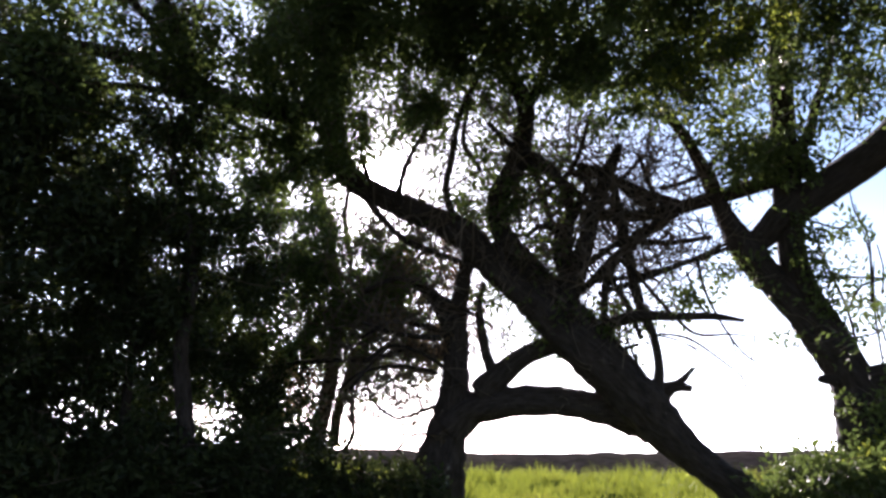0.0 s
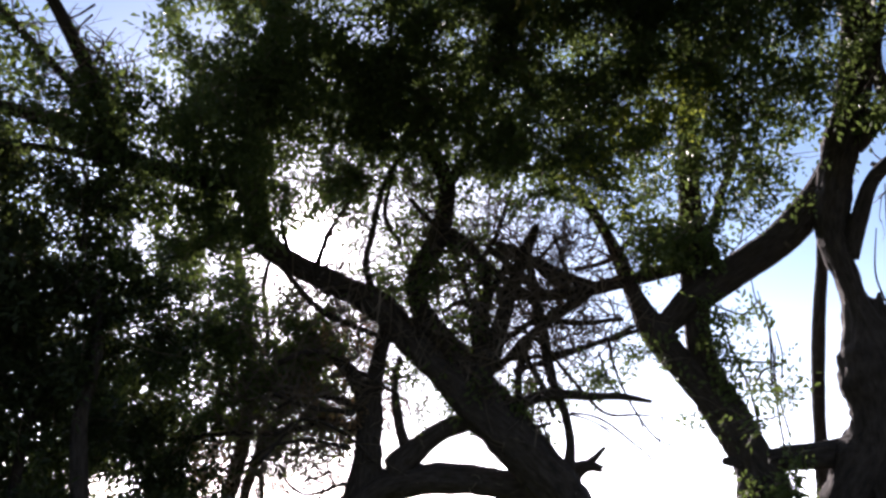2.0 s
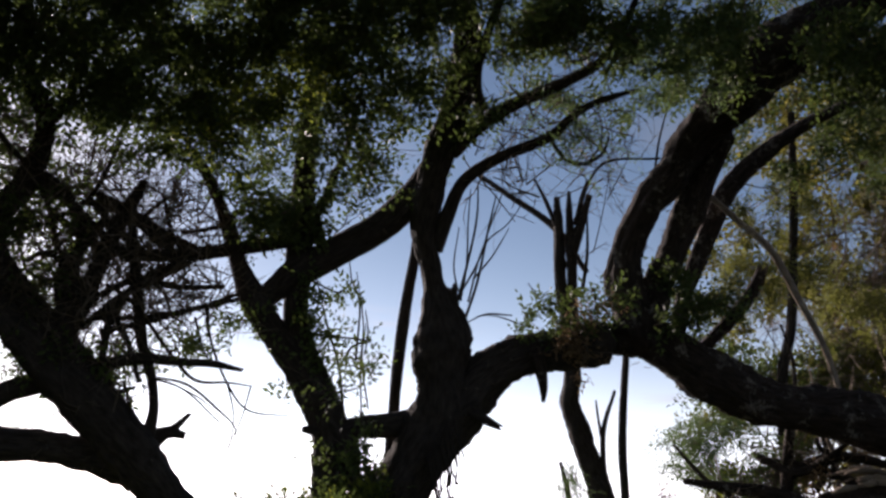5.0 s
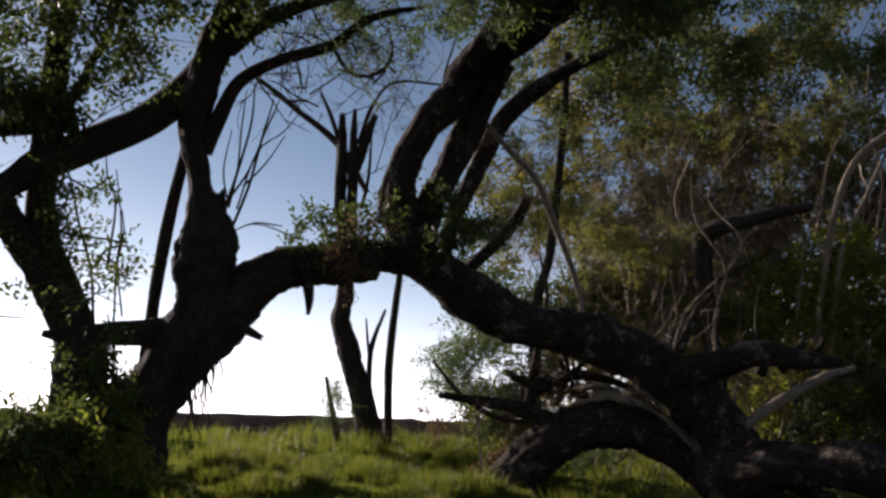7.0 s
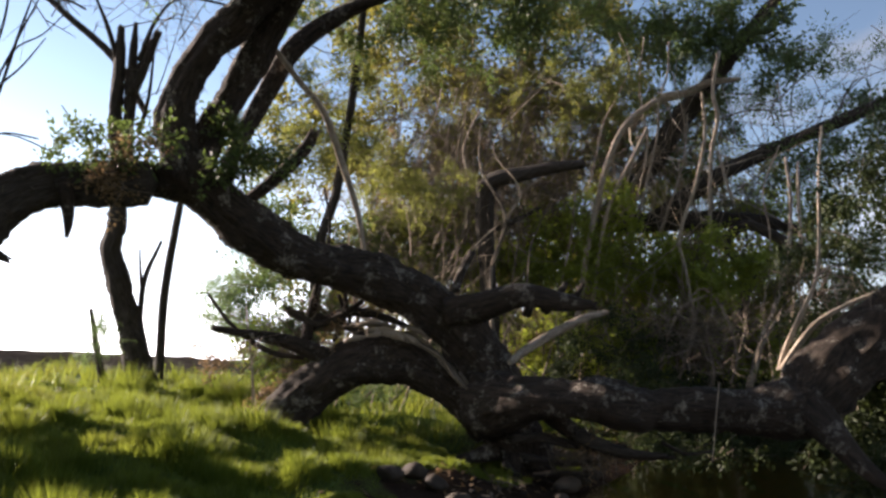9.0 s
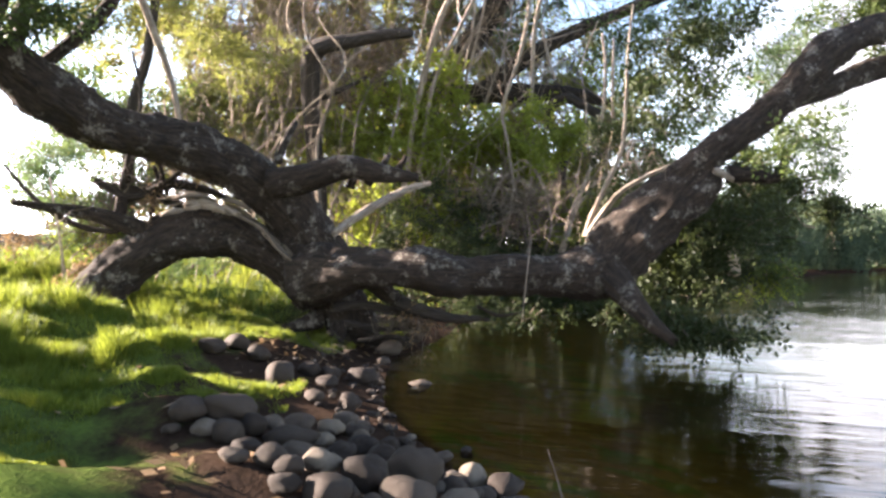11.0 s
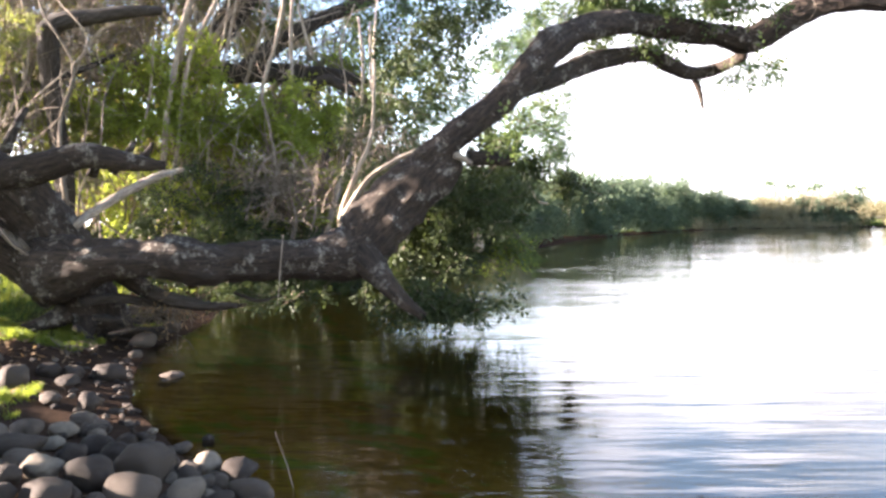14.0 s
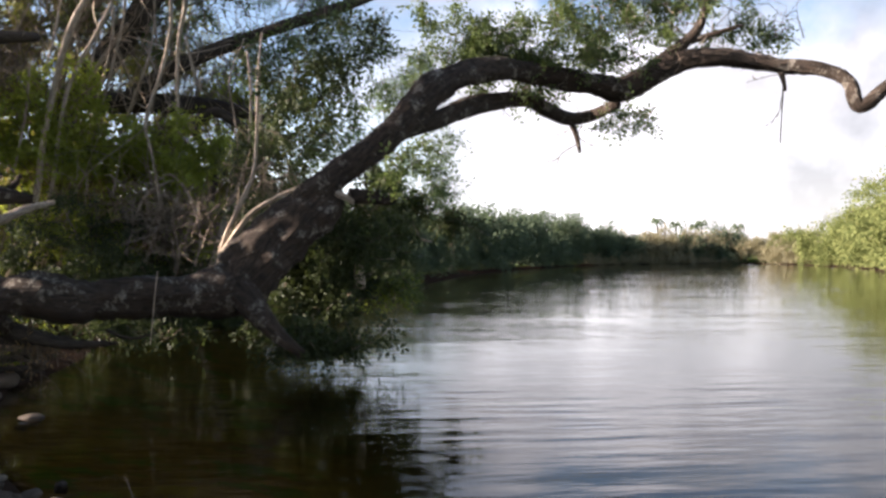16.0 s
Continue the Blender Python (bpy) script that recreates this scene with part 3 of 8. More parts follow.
tree_a.limb('dead_shoot', [(2.87,8.95,3.59,.020), (2.97,8.99,3.21,.017), (3.21,8.98,2.74,.014), (3.47,8.93,2.46,.012), (3.9,8.77,2.42,.006)])
tree_a.limb('dead_shoot', [(3.21,8.98,2.74,.012), (3.32,8.98,2.39,.009), (3.31,9.01,2.01,.006)])
tree_a.limb('dead_shoot', [(2.64,9.15,2.71,.011), (2.96,9.08,2.56,.009), (3.17,9.03,2.38,.006)])
tree_a.limb('dead_shoot', [(2.41,9.2,2.76,.014), (2.77,9.12,2.65,.011), (3.17,9.03,2.32,.009)])
tree_a.limb('limb', [(1.67,9.35,3.56,.041), (2.08,9.21,3.82,.041), (2.57,9.09,3.8,.034), (3.04,8.93,3.85,.023)])
tree_a.limb('limb', [(1.71,9.38,3.37,.035), (2.21,9.27,3.43,.029), (2.7,9.11,3.55,.026), (3.21,8.89,3.78,.017)])
tree_a.limb('limb', [(2.56,9.01,4.12,.029), (2.36,8.97,4.44,.026), (2.21,8.88,4.81,.020)])
tree_a.limb('limb', [(1.47,9.09,4.65,.041), (1.8,9.11,4.39,.047), (2.19,9.1,4.13,.046), (2.61,8.97,4.21,.040)])
tree_a.limb('limb', [(0.94,9.14,4.72,.059), (1.27,9.14,4.59,.053), (1.61,9.17,4.34,.047), (2.07,9.17,4.01,.041)])
tree_a.limb('limb', [(1.83,9.33,3.5,.047), (2.09,9.33,3.24,.035), (2.32,9.35,2.72,.029)])
tree_a.limb('limb', [(0.64,9.42,3.82,.041), (0.79,9.48,3.49,.047), (1.19,9.49,3.23,.047)])
tree_a.limb('limb', [(1.37,9.54,2.71,.041), (1.73,9.51,2.45,.035), (2.1,9.42,2.59,.029), (2.29,9.37,2.66,.017)])
tree_a.limb('limb', [(2.79,9.1,3.48,.017), (2.94,9.12,3.1,.014), (3.06,9.1,2.97,.011)])
tree_a.limb('limb', [(3.22,8.9,3.72,.028), (2.7,9.11,3.55,.034), (2.22,9.28,3.36,.035), (1.84,9.38,3.24,.029)])
tree_a.limb('limb', [(0.01,9.64,2.68,.035), (-0.53,9.62,2.72,.029), (-0.93,9.58,2.84,.024)])
tree_a.limb('limb', [(-0.01,9.68,2.28,.029), (-0.51,9.66,2.33,.023), (-0.91,9.64,2.25,.018), (-1.16,9.62,2.04,.012)])
tree_a.limb('limb', [(-0.03,9.7,1.89,.023), (-0.49,9.69,1.74,.017), (-0.83,9.66,1.99,.015)])
tree_a.limb('limb', [(0.11,9.7,1.57,.023), (-0.28,9.7,1.55,.017), (-0.47,9.69,1.36,.014)])
tree_a.limb('limb', [(-1.03,9.64,2.05,.023), (-0.78,9.64,2.38,.018), (-0.59,9.63,2.59,.015)])
tree_a.limb('limb', [(1.2,9.53,2.97,.065), (1.45,9.39,3.56,.065), (1.49,9.27,4.02,.053), (1.67,9.12,4.46,.035)])
tree_a.limb('limb', [(2.1,9.43,2.46,.040), (1.91,9.41,2.98,.046), (1.96,9.31,3.5,.046), (2.26,9.14,3.94,.035), (2.68,8.98,4.11,.023)])
tree_a.limb('limb', [(1.92,9.03,4.58,.035), (2.18,9.05,4.32,.040), (2.49,9.01,4.18,.034)])
tree_a.limb('limb', [(1.43,9.32,3.89,.041), (1.17,9.32,4.02,.035), (0.97,9.38,3.89,.024)])
tree_a.limb('limb', [(1.85,9.44,2.85,.041), (1.52,9.46,3.1,.041), (1.25,9.46,3.36,.035)])
tree_a.limb('limb', [(0.41,9.2,4.65,.035), (0.2,9.1,4.96,.029), (0.25,8.93,5.39,.023)])
tree_a.limb('limb', [(-0.58,9.32,4.23,.041), (-0.46,9.18,4.69,.029), (-0.21,9.03,5.13,.023)])
tree_a.limb('limb', [(-0.85,9.26,4.35,.035), (-1,9.11,4.78,.023), (-0.94,8.95,5.22,.017)])
tree_a.limb('dead_shoot', [(1.81,9.18,3.73,.023), (2.13,9.16,3.54,.026), (2.56,9.14,3.06,.025), (2.86,9.09,2.77,.020), (3.2,8.98,2.76,.014), (3.47,8.88,2.73,.008)])
tree_a.limb('dead_shoot', [(2.48,9.2,2.77,.014), (2.8,9.12,2.71,.017), (3.14,9.03,2.46,.014), (3.36,8.97,2.22,.008), (3.29,9.01,1.85,.005)])
tree_a.limb('dead_shoot', [(3.45,8.89,2.72,.011), (3.39,8.95,2.34,.008), (3.24,9.03,1.91,.005), (3.15,9.07,1.67,.004)])
tree_a.limb('dead_shoot', [(2.14,9.29,2.71,.014), (2.27,9.3,2.33,.014), (2.2,9.33,2.07,.008)])
tree_a.limb('limb', [(-0.99,9.28,4.33,.038), (-0.52,9.45,3.86,.039), (-0.02,9.52,3.67,.034), (0.55,9.55,3.49,.023)])
tree_a.limb('limb', [(-0.92,9.54,3.2,.032), (-0.5,9.55,3.37,.030), (-0.01,9.61,3.18,.025), (0.52,9.64,2.91,.017)])
tree_a.limb('limb', [(0.49,9.08,5.19,.029), (1.01,9.23,4.69,.032), (1.3,9.37,4.08,.029), (1.7,9.44,3.52,.021)])
tree_a.limb('limb', [(1.69,8.91,5.34,.027), (1.52,9.15,4.75,.030), (1.18,9.3,4.39,.026), (0.65,9.41,4.14,.020)])
tree_a.limb('limb', [(2.3,8.99,4.82,.024), (1.96,9.17,4.47,.027), (1.51,9.27,4.36,.024), (1.12,9.43,3.93,.018)])
tree_a.limb('limb', [(-0.89,9.64,2.37,.026), (-0.54,9.65,2.58,.024), (-0.07,9.69,2.43,.022), (0.33,9.72,2.1,.016)])
tree_a.clump('leaf', 130, (-3.60, 6.44, 4.95), (1.0, 1.00, 0.5), 24)
tree_a.clump('leaf', 700, (-1.92, 6.96, 5.04), (0.83, 0.90, 0.61), 14)
tree_a.clump('leaf', 160, (-3.75, 6.02, 5.65), (0.8, 1.00, 0.5), 25)
tree_a.clump('leaf', 40, (-2.43, 7.15, 5.19), (0.19, 0.12, 0.15), 20)
tree_a.clump('leaf', 60, (-3.17, 6.19, 4.89), (0.29, 0.17, 0.14), 20)
tree_a.clump('leaf', 50, (-3.04, 6.14, 5.36), (0.14, 0.09, 0.22), 20)
tree_a.brush(40, (-2.75, 6.7, 5.35), (0.6, 0.5, 0.35), 20, 0.55, 0.4)
tree_a.clump('leaf', 220, (-2.6, 7.81, 4.09), (0.72, 0.60, 0.36), 18)
tree_a.clump('leaf', 500, (-3.58, 6.54, 4.5), (0.67, 0.70, 0.50), 27)
tree_a.clump('leaf', 1317, (-1.42, 8.13, 5.19), (0.69, 1.00, 1.06), 9)
tree_a.clump('leaf', 1500, (-0.59, 7.89, 5.89), (1.38, 1.00, 0.56), 3)
tree_a.clump('leaf', 1500, (0.93, 7.99, 6.06), (1.41, 1.00, 0.58), -7)
tree_a.clump('leaf', 800, (1.77, 8.28, 5.44), (0.71, 0.80, 0.52), -12)
tree_a.clump('leaf', 118, (-0.21, 9.12, 5.17), (0.54, 0.60, 0.37), 1)
tree_a.clump('leaf', 383, (-1.19, 10.33, 3.66), (0.96, 0.80, 0.59), 7)
tree_a.clump('leaf', 200, (0.57, 9.56, 4.49), (0.49, 0.50, 0.56), -3)
tree_a.clump('leaf', 110, (1.04, 9.38, 4.24), (0.48, 0.40, 0.31), -6)
tree_a.clump('leaf', 200, (1.93, 9.52, 2.89), (0.61, 0.40, 0.31), -11)
tree_a.clump('leaf', 100, (0.82, 9.82, 3.28), (0.76, 0.50, 0.63), -5)
tree_a.clump('leaf', 350, (0.05, 9.18, 5.56), (1.04, 0.70, 0.42), -1)
tree_a.clump('leaf', 3600, (0.95, 7.33, 6.81), (3.5, 1.50, 0.81), -5)
tree_a.clump('leaf', 46, (-1.06, 8.87, 5.11), (0.33, 0.40, 0.33), 6)
tree_a.clump('leaf', 190, (-1.53, 8.4, 4.45), (0.44, 0.60, 0.31), 10)
tree_a.clump('leaf', 180, (0.46, 9.15, 5.35), (0.96, 0.70, 0.76), -3)
tree_a.clump('leaf', 110, (1.36, 9.26, 4.49), (0.61, 0.60, 0.75), -8)
tree_a.clump('leaf', 90, (1, 9.56, 3.51), (0.61, 0.50, 0.48), -6)
tree_a.clump('leaf', 195, (-1.83, 10.05, 4.03), (0.66, 0.70, 0.58), 10)
tree_a.clump('dry', 150, (-0.59, 10.48, 3.04), (0.74, 0.60, 0.52), 3)
tree_a.clump('leaf', 42, (0.08, 9.44, 4.58), (0.55, 0.50, 0.34), -1)
# Out-of-view foliage overhead, added to hold back sky light.
tree_a.clump('deep', 1500, (-1.23, 4.49, 6.83), (4.38, 2.00, 1.26), 11)
tree_a.clump('dry', 150, (-0.1, 10.16, 3.82), (0.36, 0.40, 0.36), 1)
tree_a.clump('leaf', 75, (-0.62, 9.94, 3.96), (0.87, 0.60, 0.65), 4)
tree_a.clump('leaf', 69, (0.54, 9.28, 4.91), (0.90, 0.60, 0.76), -3)
tree_a.clump('leaf', 60, (1.42, 9.08, 5), (0.62, 0.50, 0.76), -8)
tree_a.clump('dry', 160, (0.2, 10.34, 3.04), (0.88, 0.60, 0.66), 1)
tree_a.clump('leaf', 800, (-0.83, 7.84, 6.33), (1.55, 0.90, 0.65), 4)
tree_a.clump('leaf', 60, (1.71, 8.13, 6.1), (0.79, 0.60, 0.46), -11)
tree_a.brush(150, (2.24, 9.02, 4.38), (0.81, 0.50, 0.61), -14, 0.74, 0.2)
tree_a.brush(70, (2.57, 9.1, 3.74), (0.61, 0.31, 0.27), -15, 0.81, 0)
tree_a.brush(80, (-0.4, 10.28, 2.17), (0.64, 0.45, 0.64), 3, 0.93, 0)
tree_a.brush(60, (1.66, 9.04, 4.99), (0.48, 0.31, 0.41), -10, 0.75, 0.5)
tree_a.brush(80, (0.05, 9.26, 5.38), (0.90, 0.51, 0.56), -1, 0.83, 0.6)
tree_a.brush(80, (-1.61, 10.87, 2.09), (0.92, 0.56, 0.69), 9, 0.84, 0.2)
tree_a.brush(70, (1.19, 9.48, 3.78), (0.61, 0.38, 0.48), -7, 0.68, 0)
tree_a.brush(50, (2.04, 9.42, 2.72), (0.47, 0.33, 0.47), -12, 0.61, -0.3)
tree_a.brush(60, (2.33, 8.83, 4.87), (0.40, 0.26, 0.34), -14, 0.61, 0.8)
tree_a.brush(60, (-2.65, 6.92, 5.11), (0.57, 0.34, 0.40), 19, 0.74, 0.5)
tree_a.brush(110, (-0.6, 9.87, 4.1), (1.13, 0.67, 0.78), 3, 0.85, 0.3)
tree_a.brush(110, (0.61, 9.26, 5.04), (0.96, 0.65, 0.89), -4, 0.83, 0.5)
tree_a.brush(60, (0.28, 9.9, 2.99), (0.76, 0.49, 0.63), -1, 0.76, 0.2)
tree_a.brush(110, (-1, 10.51, 2.59), (1.03, 0.64, 0.81), 6, 0.96, 0.1)
tree_a.brush(140, (1.96, 9.27, 3.69), (0.88, 0.57, 0.74), -12, 0.81, 0.1)
tree_a.brush(80, (-0.95, 9.04, 5.25), (0.89, 0.57, 0.75), 5, 0.82, 0.6)
tree_a.brush(80, (-0.17, 9.92, 3.98), (0.78, 0.50, 0.64), 1, 0.85, 0.4)
tree_a.brush(120, (1.44, 9.33, 4.03), (1.08, 0.66, 0.81), -9, 0.88, 0.2)
tree_a.brush(150, (-0.38, 9.61, 3.65), (1.04, 0.75, 1.11), 3, 0.83, 0.2)
tree_a.brush(150, (1.22, 9.31, 4.68), (1.11, 0.75, 1.04), -7, 0.83, 0.3)
tree_a.brush(80, (1.71, 9.45, 3.46), (0.83, 0.53, 0.69), -8, 0.76, 0.1)
tree_a.finish()

# slender multi-stemmed tree with thin leafy branches
tree_f = Plant('tree', 'slender multi-stemmed tree with thin leafy branches', 'tree', bark=BARK)
tree_f.limb('trunk', [(-1.8,11.85,1.03,.093), (-1.65,11.89,1.74,.107), (-1.53,11.86,2.54,.109), (-1.48,11.8,3.2,.096), (-1.59,11.68,3.84,.084), (-1.73,11.52,4.48,.071), (-1.87,11.32,5.1,.058)])
tree_f.limb('limb', [(-1.47,11.91,1.35,.069), (-1.42,11.91,1.91,.076), (-1.14,11.89,2.72,.077), (-0.75,11.84,3.39,.065), (-0.52,11.75,3.98,.045)])
tree_f.limb('limb', [(-1.45,11.88,2.47,.089), (-1.95,11.78,2.77,.083), (-2.4,11.73,2.46,.038)])
tree_f.limb('limb', [(-1.34,11.92,1.28,.031), (-1.19,11.87,1.52,.031), (-1.24,11.79,2.07,.025), (-1.11,11.71,2.55,.019)])
tree_f.limb('limb', [(-1.52,11.8,3.2,.045), (-1.34,11.63,3.92,.039), (-1.44,11.38,4.62,.032), (-1.29,11.15,5.24,.022)])
tree_f.clump('leaf', 600, (-1.79, 11.79, 2.94), (1.17, 0.80, 0.67), 9)
tree_f.clump('leaf', 879, (-2.35, 10.48, 3.96), (0.99, 0.90, 0.99), 12)
tree_f.clump('leaf', 450, (-1.12, 11.29, 3.46), (0.72, 0.60, 0.48), 6)
tree_f.clump('leaf', 300, (-2.43, 11.23, 2.08), (0.72, 0.60, 0.64), 13)
tree_f.clump('leaf', 242, (-0.63, 10.78, 3.7), (0.46, 0.50, 0.46), 3)
tree_f.clump('leaf', 700, (-2.78, 11.06, 3.05), (1.28, 0.80, 0.72), 14)
tree_f.clump('leaf', 500, (-3.55, 9.88, 1.98), (1.31, 0.70, 0.51), 20)
tree_f.clump('leaf', 330, (-0.78, 11.42, 2.69), (0.88, 0.80, 0.88), 4)
tree_f.clump('leaf', 138, (-0.67, 11.2, 4.11), (0.80, 0.70, 0.36), 3)
tree_f.clump('dry', 220, (-1.89, 10.83, 2.08), (0.61, 0.60, 0.54), 10)
tree_f.clump('leaf', 260, (-1.42, 11.19, 3.27), (0.63, 0.60, 0.48), 7)
tree_f.clump('leaf', 240, (-0.84, 10.71, 2.86), (0.84, 0.60, 0.69), 6)
tree_f.clump('leaf', 240, (-2.33, 8.42, 4.49), (0.51, 0.60, 0.70), 15)
tree_f.clump('leaf', 200, (-2.31, 9.44, 2.84), (0.54, 0.60, 0.61), 14)
tree_f.clump('leaf', 110, (-1.98, 8.9, 4.27), (0.40, 0.50, 0.46), 12)
tree_f.brush(70, (-2.27, 11.27, 2.01), (0.56, 0.42, 0.64), 12, 1.04, 0.9)
tree_f.brush(60, (-1.66, 11.39, 4.2), (0.74, 0.52, 0.74), 8, 0.90, 0.4)
tree_f.brush(60, (-3.27, 9.95, 2.33), (1.09, 0.61, 0.66), 19, 0.95, 0.6)
tree_f.brush(130, (-0.89, 10.93, 2.49), (0.92, 0.67, 0.99), 5, 1.22, 0.2)
tree_f.brush(90, (-1.72, 11, 3.55), (1.02, 0.66, 0.86), 9, 1.10, 0.4)
tree_f.brush(110, (-0.38, 10.28, 2.46), (1.17, 0.64, 0.66), 4, 0.88, 0.3)
tree_f.brush(90, (-2.34, 9.27, 3.75), (0.75, 0.64, 1.09), 14, 0.82, 0.4)
tree_f.finish()

# dense dark leafy tree standing in deep shade
tree_g = Plant('tree', 'dense dark leafy tree standing in deep shade', 'tree', bark=BARK)
tree_g.limb('trunk', [(-2.87,7.93,0.51,.062), (-2.98,7.96,1.32,.056), (-2.99,7.95,1.84,.053), (-2.98,7.92,2.38,.050), (-3.09,7.79,3.03,.042), (-3.06,7.61,3.83,.035)])
tree_g.limb('limb', [(-2.99,7.94,2.17,.031), (-2.73,7.98,2.62,.027), (-2.5,7.98,3.14,.024), (-2.31,7.92,3.66,.018)])
tree_g.limb('limb', [(-3.05,7.86,2.7,.027), (-3.37,7.67,3.05,.023), (-3.66,7.44,3.48,.017)])
tree_g.limb('trunk', [(-2.21,7.84,0.69,.091), (-2.36,7.85,1.55,.082), (-2.47,7.79,2.28,.068), (-2.4,7.73,2.93,.057), (-2.48,7.57,3.56,.046)])
# The darkest leaf colour carries the deep shade of this crown.
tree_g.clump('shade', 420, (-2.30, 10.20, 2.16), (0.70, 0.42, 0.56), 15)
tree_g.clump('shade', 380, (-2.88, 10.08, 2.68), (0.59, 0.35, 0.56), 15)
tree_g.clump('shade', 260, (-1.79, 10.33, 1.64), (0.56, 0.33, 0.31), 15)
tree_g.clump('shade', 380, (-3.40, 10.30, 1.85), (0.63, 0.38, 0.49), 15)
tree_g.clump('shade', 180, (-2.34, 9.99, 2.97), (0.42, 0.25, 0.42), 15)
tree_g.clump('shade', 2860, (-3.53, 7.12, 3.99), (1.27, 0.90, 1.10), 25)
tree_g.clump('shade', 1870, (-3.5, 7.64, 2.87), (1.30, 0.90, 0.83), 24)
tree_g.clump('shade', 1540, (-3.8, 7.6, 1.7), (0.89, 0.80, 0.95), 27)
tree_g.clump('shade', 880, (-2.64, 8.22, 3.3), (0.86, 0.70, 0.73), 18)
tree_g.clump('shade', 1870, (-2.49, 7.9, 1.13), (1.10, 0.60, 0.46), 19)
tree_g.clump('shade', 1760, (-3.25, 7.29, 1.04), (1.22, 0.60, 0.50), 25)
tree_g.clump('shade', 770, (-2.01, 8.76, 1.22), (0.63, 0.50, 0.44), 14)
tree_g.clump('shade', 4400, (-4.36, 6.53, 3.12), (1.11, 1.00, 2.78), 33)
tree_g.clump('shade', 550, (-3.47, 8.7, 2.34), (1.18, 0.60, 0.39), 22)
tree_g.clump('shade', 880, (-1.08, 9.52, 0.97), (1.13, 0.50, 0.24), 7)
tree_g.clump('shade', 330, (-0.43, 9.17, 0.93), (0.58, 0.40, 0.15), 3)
tree_g.finish()

# gnarled tree with swollen stem and forked spreading limbs
tree_b = Plant('tree', 'gnarled tree with swollen stem and forked spreading limbs', 'tree', bark=BARK)
tree_b.limb('trunk', [(4.62,8.79,1.08,.315), (4.58,8.82,1.5,.309), (4.55,8.84,1.94,.285), (4.48,8.85,2.31,.226), (4.17,8.94,2.81,.166), (3.81,9.01,3.29,.156), (3.46,9.05,3.75,.168), (3.21,9.03,4.17,.110), (2.99,8.95,4.65,.087), (2.71,8.87,5.09,.069), (2.48,8.83,5.36,.057)], 'bk')
tree_b.limb('limb', [(3.47,9.05,3.71,0.124), (3.67,8.91,3.93,0.151), (3.88,8.77,4.14,0.186), (4.30,8.54,4.44,0.186), (4.73,8.30,4.78,0.179), (5.03,8.08,5.16,0.172), (5.19,7.91,5.49,0.158)])
tree_b.limb('limb', [(3.88,8.87,4.03,0.145), (3.85,8.76,4.37,0.152), (3.80,8.65,4.71,0.152), (3.74,8.51,5.17,0.145), (3.68,8.34,5.69,0.131), (3.61,8.13,6.36,0.104), (3.53,7.87,7.17,0.076)])
tree_b.limb('limb', [(4.07,8.60,4.64,0.138), (3.71,8.75,4.51,0.110), (3.39,8.88,4.40,0.086), (3.03,9.02,4.31,0.083), (2.51,9.22,4.20,0.079), (2.00,9.37,4.17,0.066), (1.61,9.46,4.26,0.048), (1.19,9.49,4.53,0.031)])
tree_b.limb('limb', [(2.77,9.14,4.24,.058), (2.4,9.23,3.96,.057), (2.04,9.3,3.69,.050), (1.65,9.37,3.26,.038)])
tree_b.limb('trunk', [(5.16,8.53,1.59,.248), (5.35,8.41,2,.278), (5.57,8.25,2.43,.314), (5.58,8.19,2.85,.245), (5.55,8.17,3.12,.3), (5.51,8.14,3.45,.325), (5.46,8.1,3.72,.25), (5.38,8.08,4,.15), (5.29,8.04,4.28,.13), (5.16,8,4.64,.155), (5.11,7.87,5.07,.185), (5.11,7.66,5.51,.185), (5.14,7.45,5.89,.185), (5.12,7.22,6.31,.154), (5,6.9,6.88,.140), (4.68,6.69,7.42,.127), (4.37,6.44,7.92,.109), (4.05,6.09,8.46,.074)], 'k')
tree_b.limb('limb', [(5.2,7.55,5.64,.150), (5.37,7.25,5.86,.114), (5.55,6.98,6.01,.096), (5.79,6.65,6.15,.077), (6.04,6.29,6.27,.065), (6.23,5.94,6.42,.053), (6.27,5.61,6.68,.042), (6.22,5.27,7.03,.031)])
tree_b.limb('limb', [(5.3,7.98,4.48,.104), (5.32,7.75,4.85,.092), (5.38,7.47,5.24,.080), (5.65,7.09,5.49,.070), (6.02,6.61,5.67,.066), (6.16,6.27,5.9,.051), (6.33,5.95,5.99,.037), (6.51,5.66,6.02,.023)])
tree_b.limb('limb', [(5.3,7.03,5.97,.084), (5.14,6.89,6.31,.066), (5.09,6.58,6.73,.054), (5.08,6.22,7.11,.043)])
tree_b.limb('limb', [(5.99,6.57,5.61,.027), (6.16,6.51,5.38,.024), (6.34,6.35,5.32,.021), (6.44,6.17,5.42,.016), (6.42,6.05,5.57,.011)])
tree_b.limb('limb', [(4.12,8.88,2.29,.041), (4.38,8.84,2.28,.088), (4.81,8.69,2.35,.133), (5.31,8.49,2.42,.159), (5.75,8.28,2.59,.196)], 'b')
tree_b.limb('limb', [(5.86,7.97,2.58,.072), (6,7.84,2.46,.055), (6.11,7.71,2.38,.033)], 'b')
tree_b.limb('trunk', [(5.19,8.59,0.46,.324), (5.19,8.67,1.06,.325), (5.23,8.68,1.43,.329), (5.36,8.63,1.75,.355), (5.54,8.54,2.09,.360), (5.72,8.43,2.42,.371), (5.96,8.27,2.73,.330), (6.21,8.08,3.04,.277), (6.49,7.87,3.26,.250), (6.89,7.55,3.4,.235), (7.35,7.17,3.46,.249)], 'k')
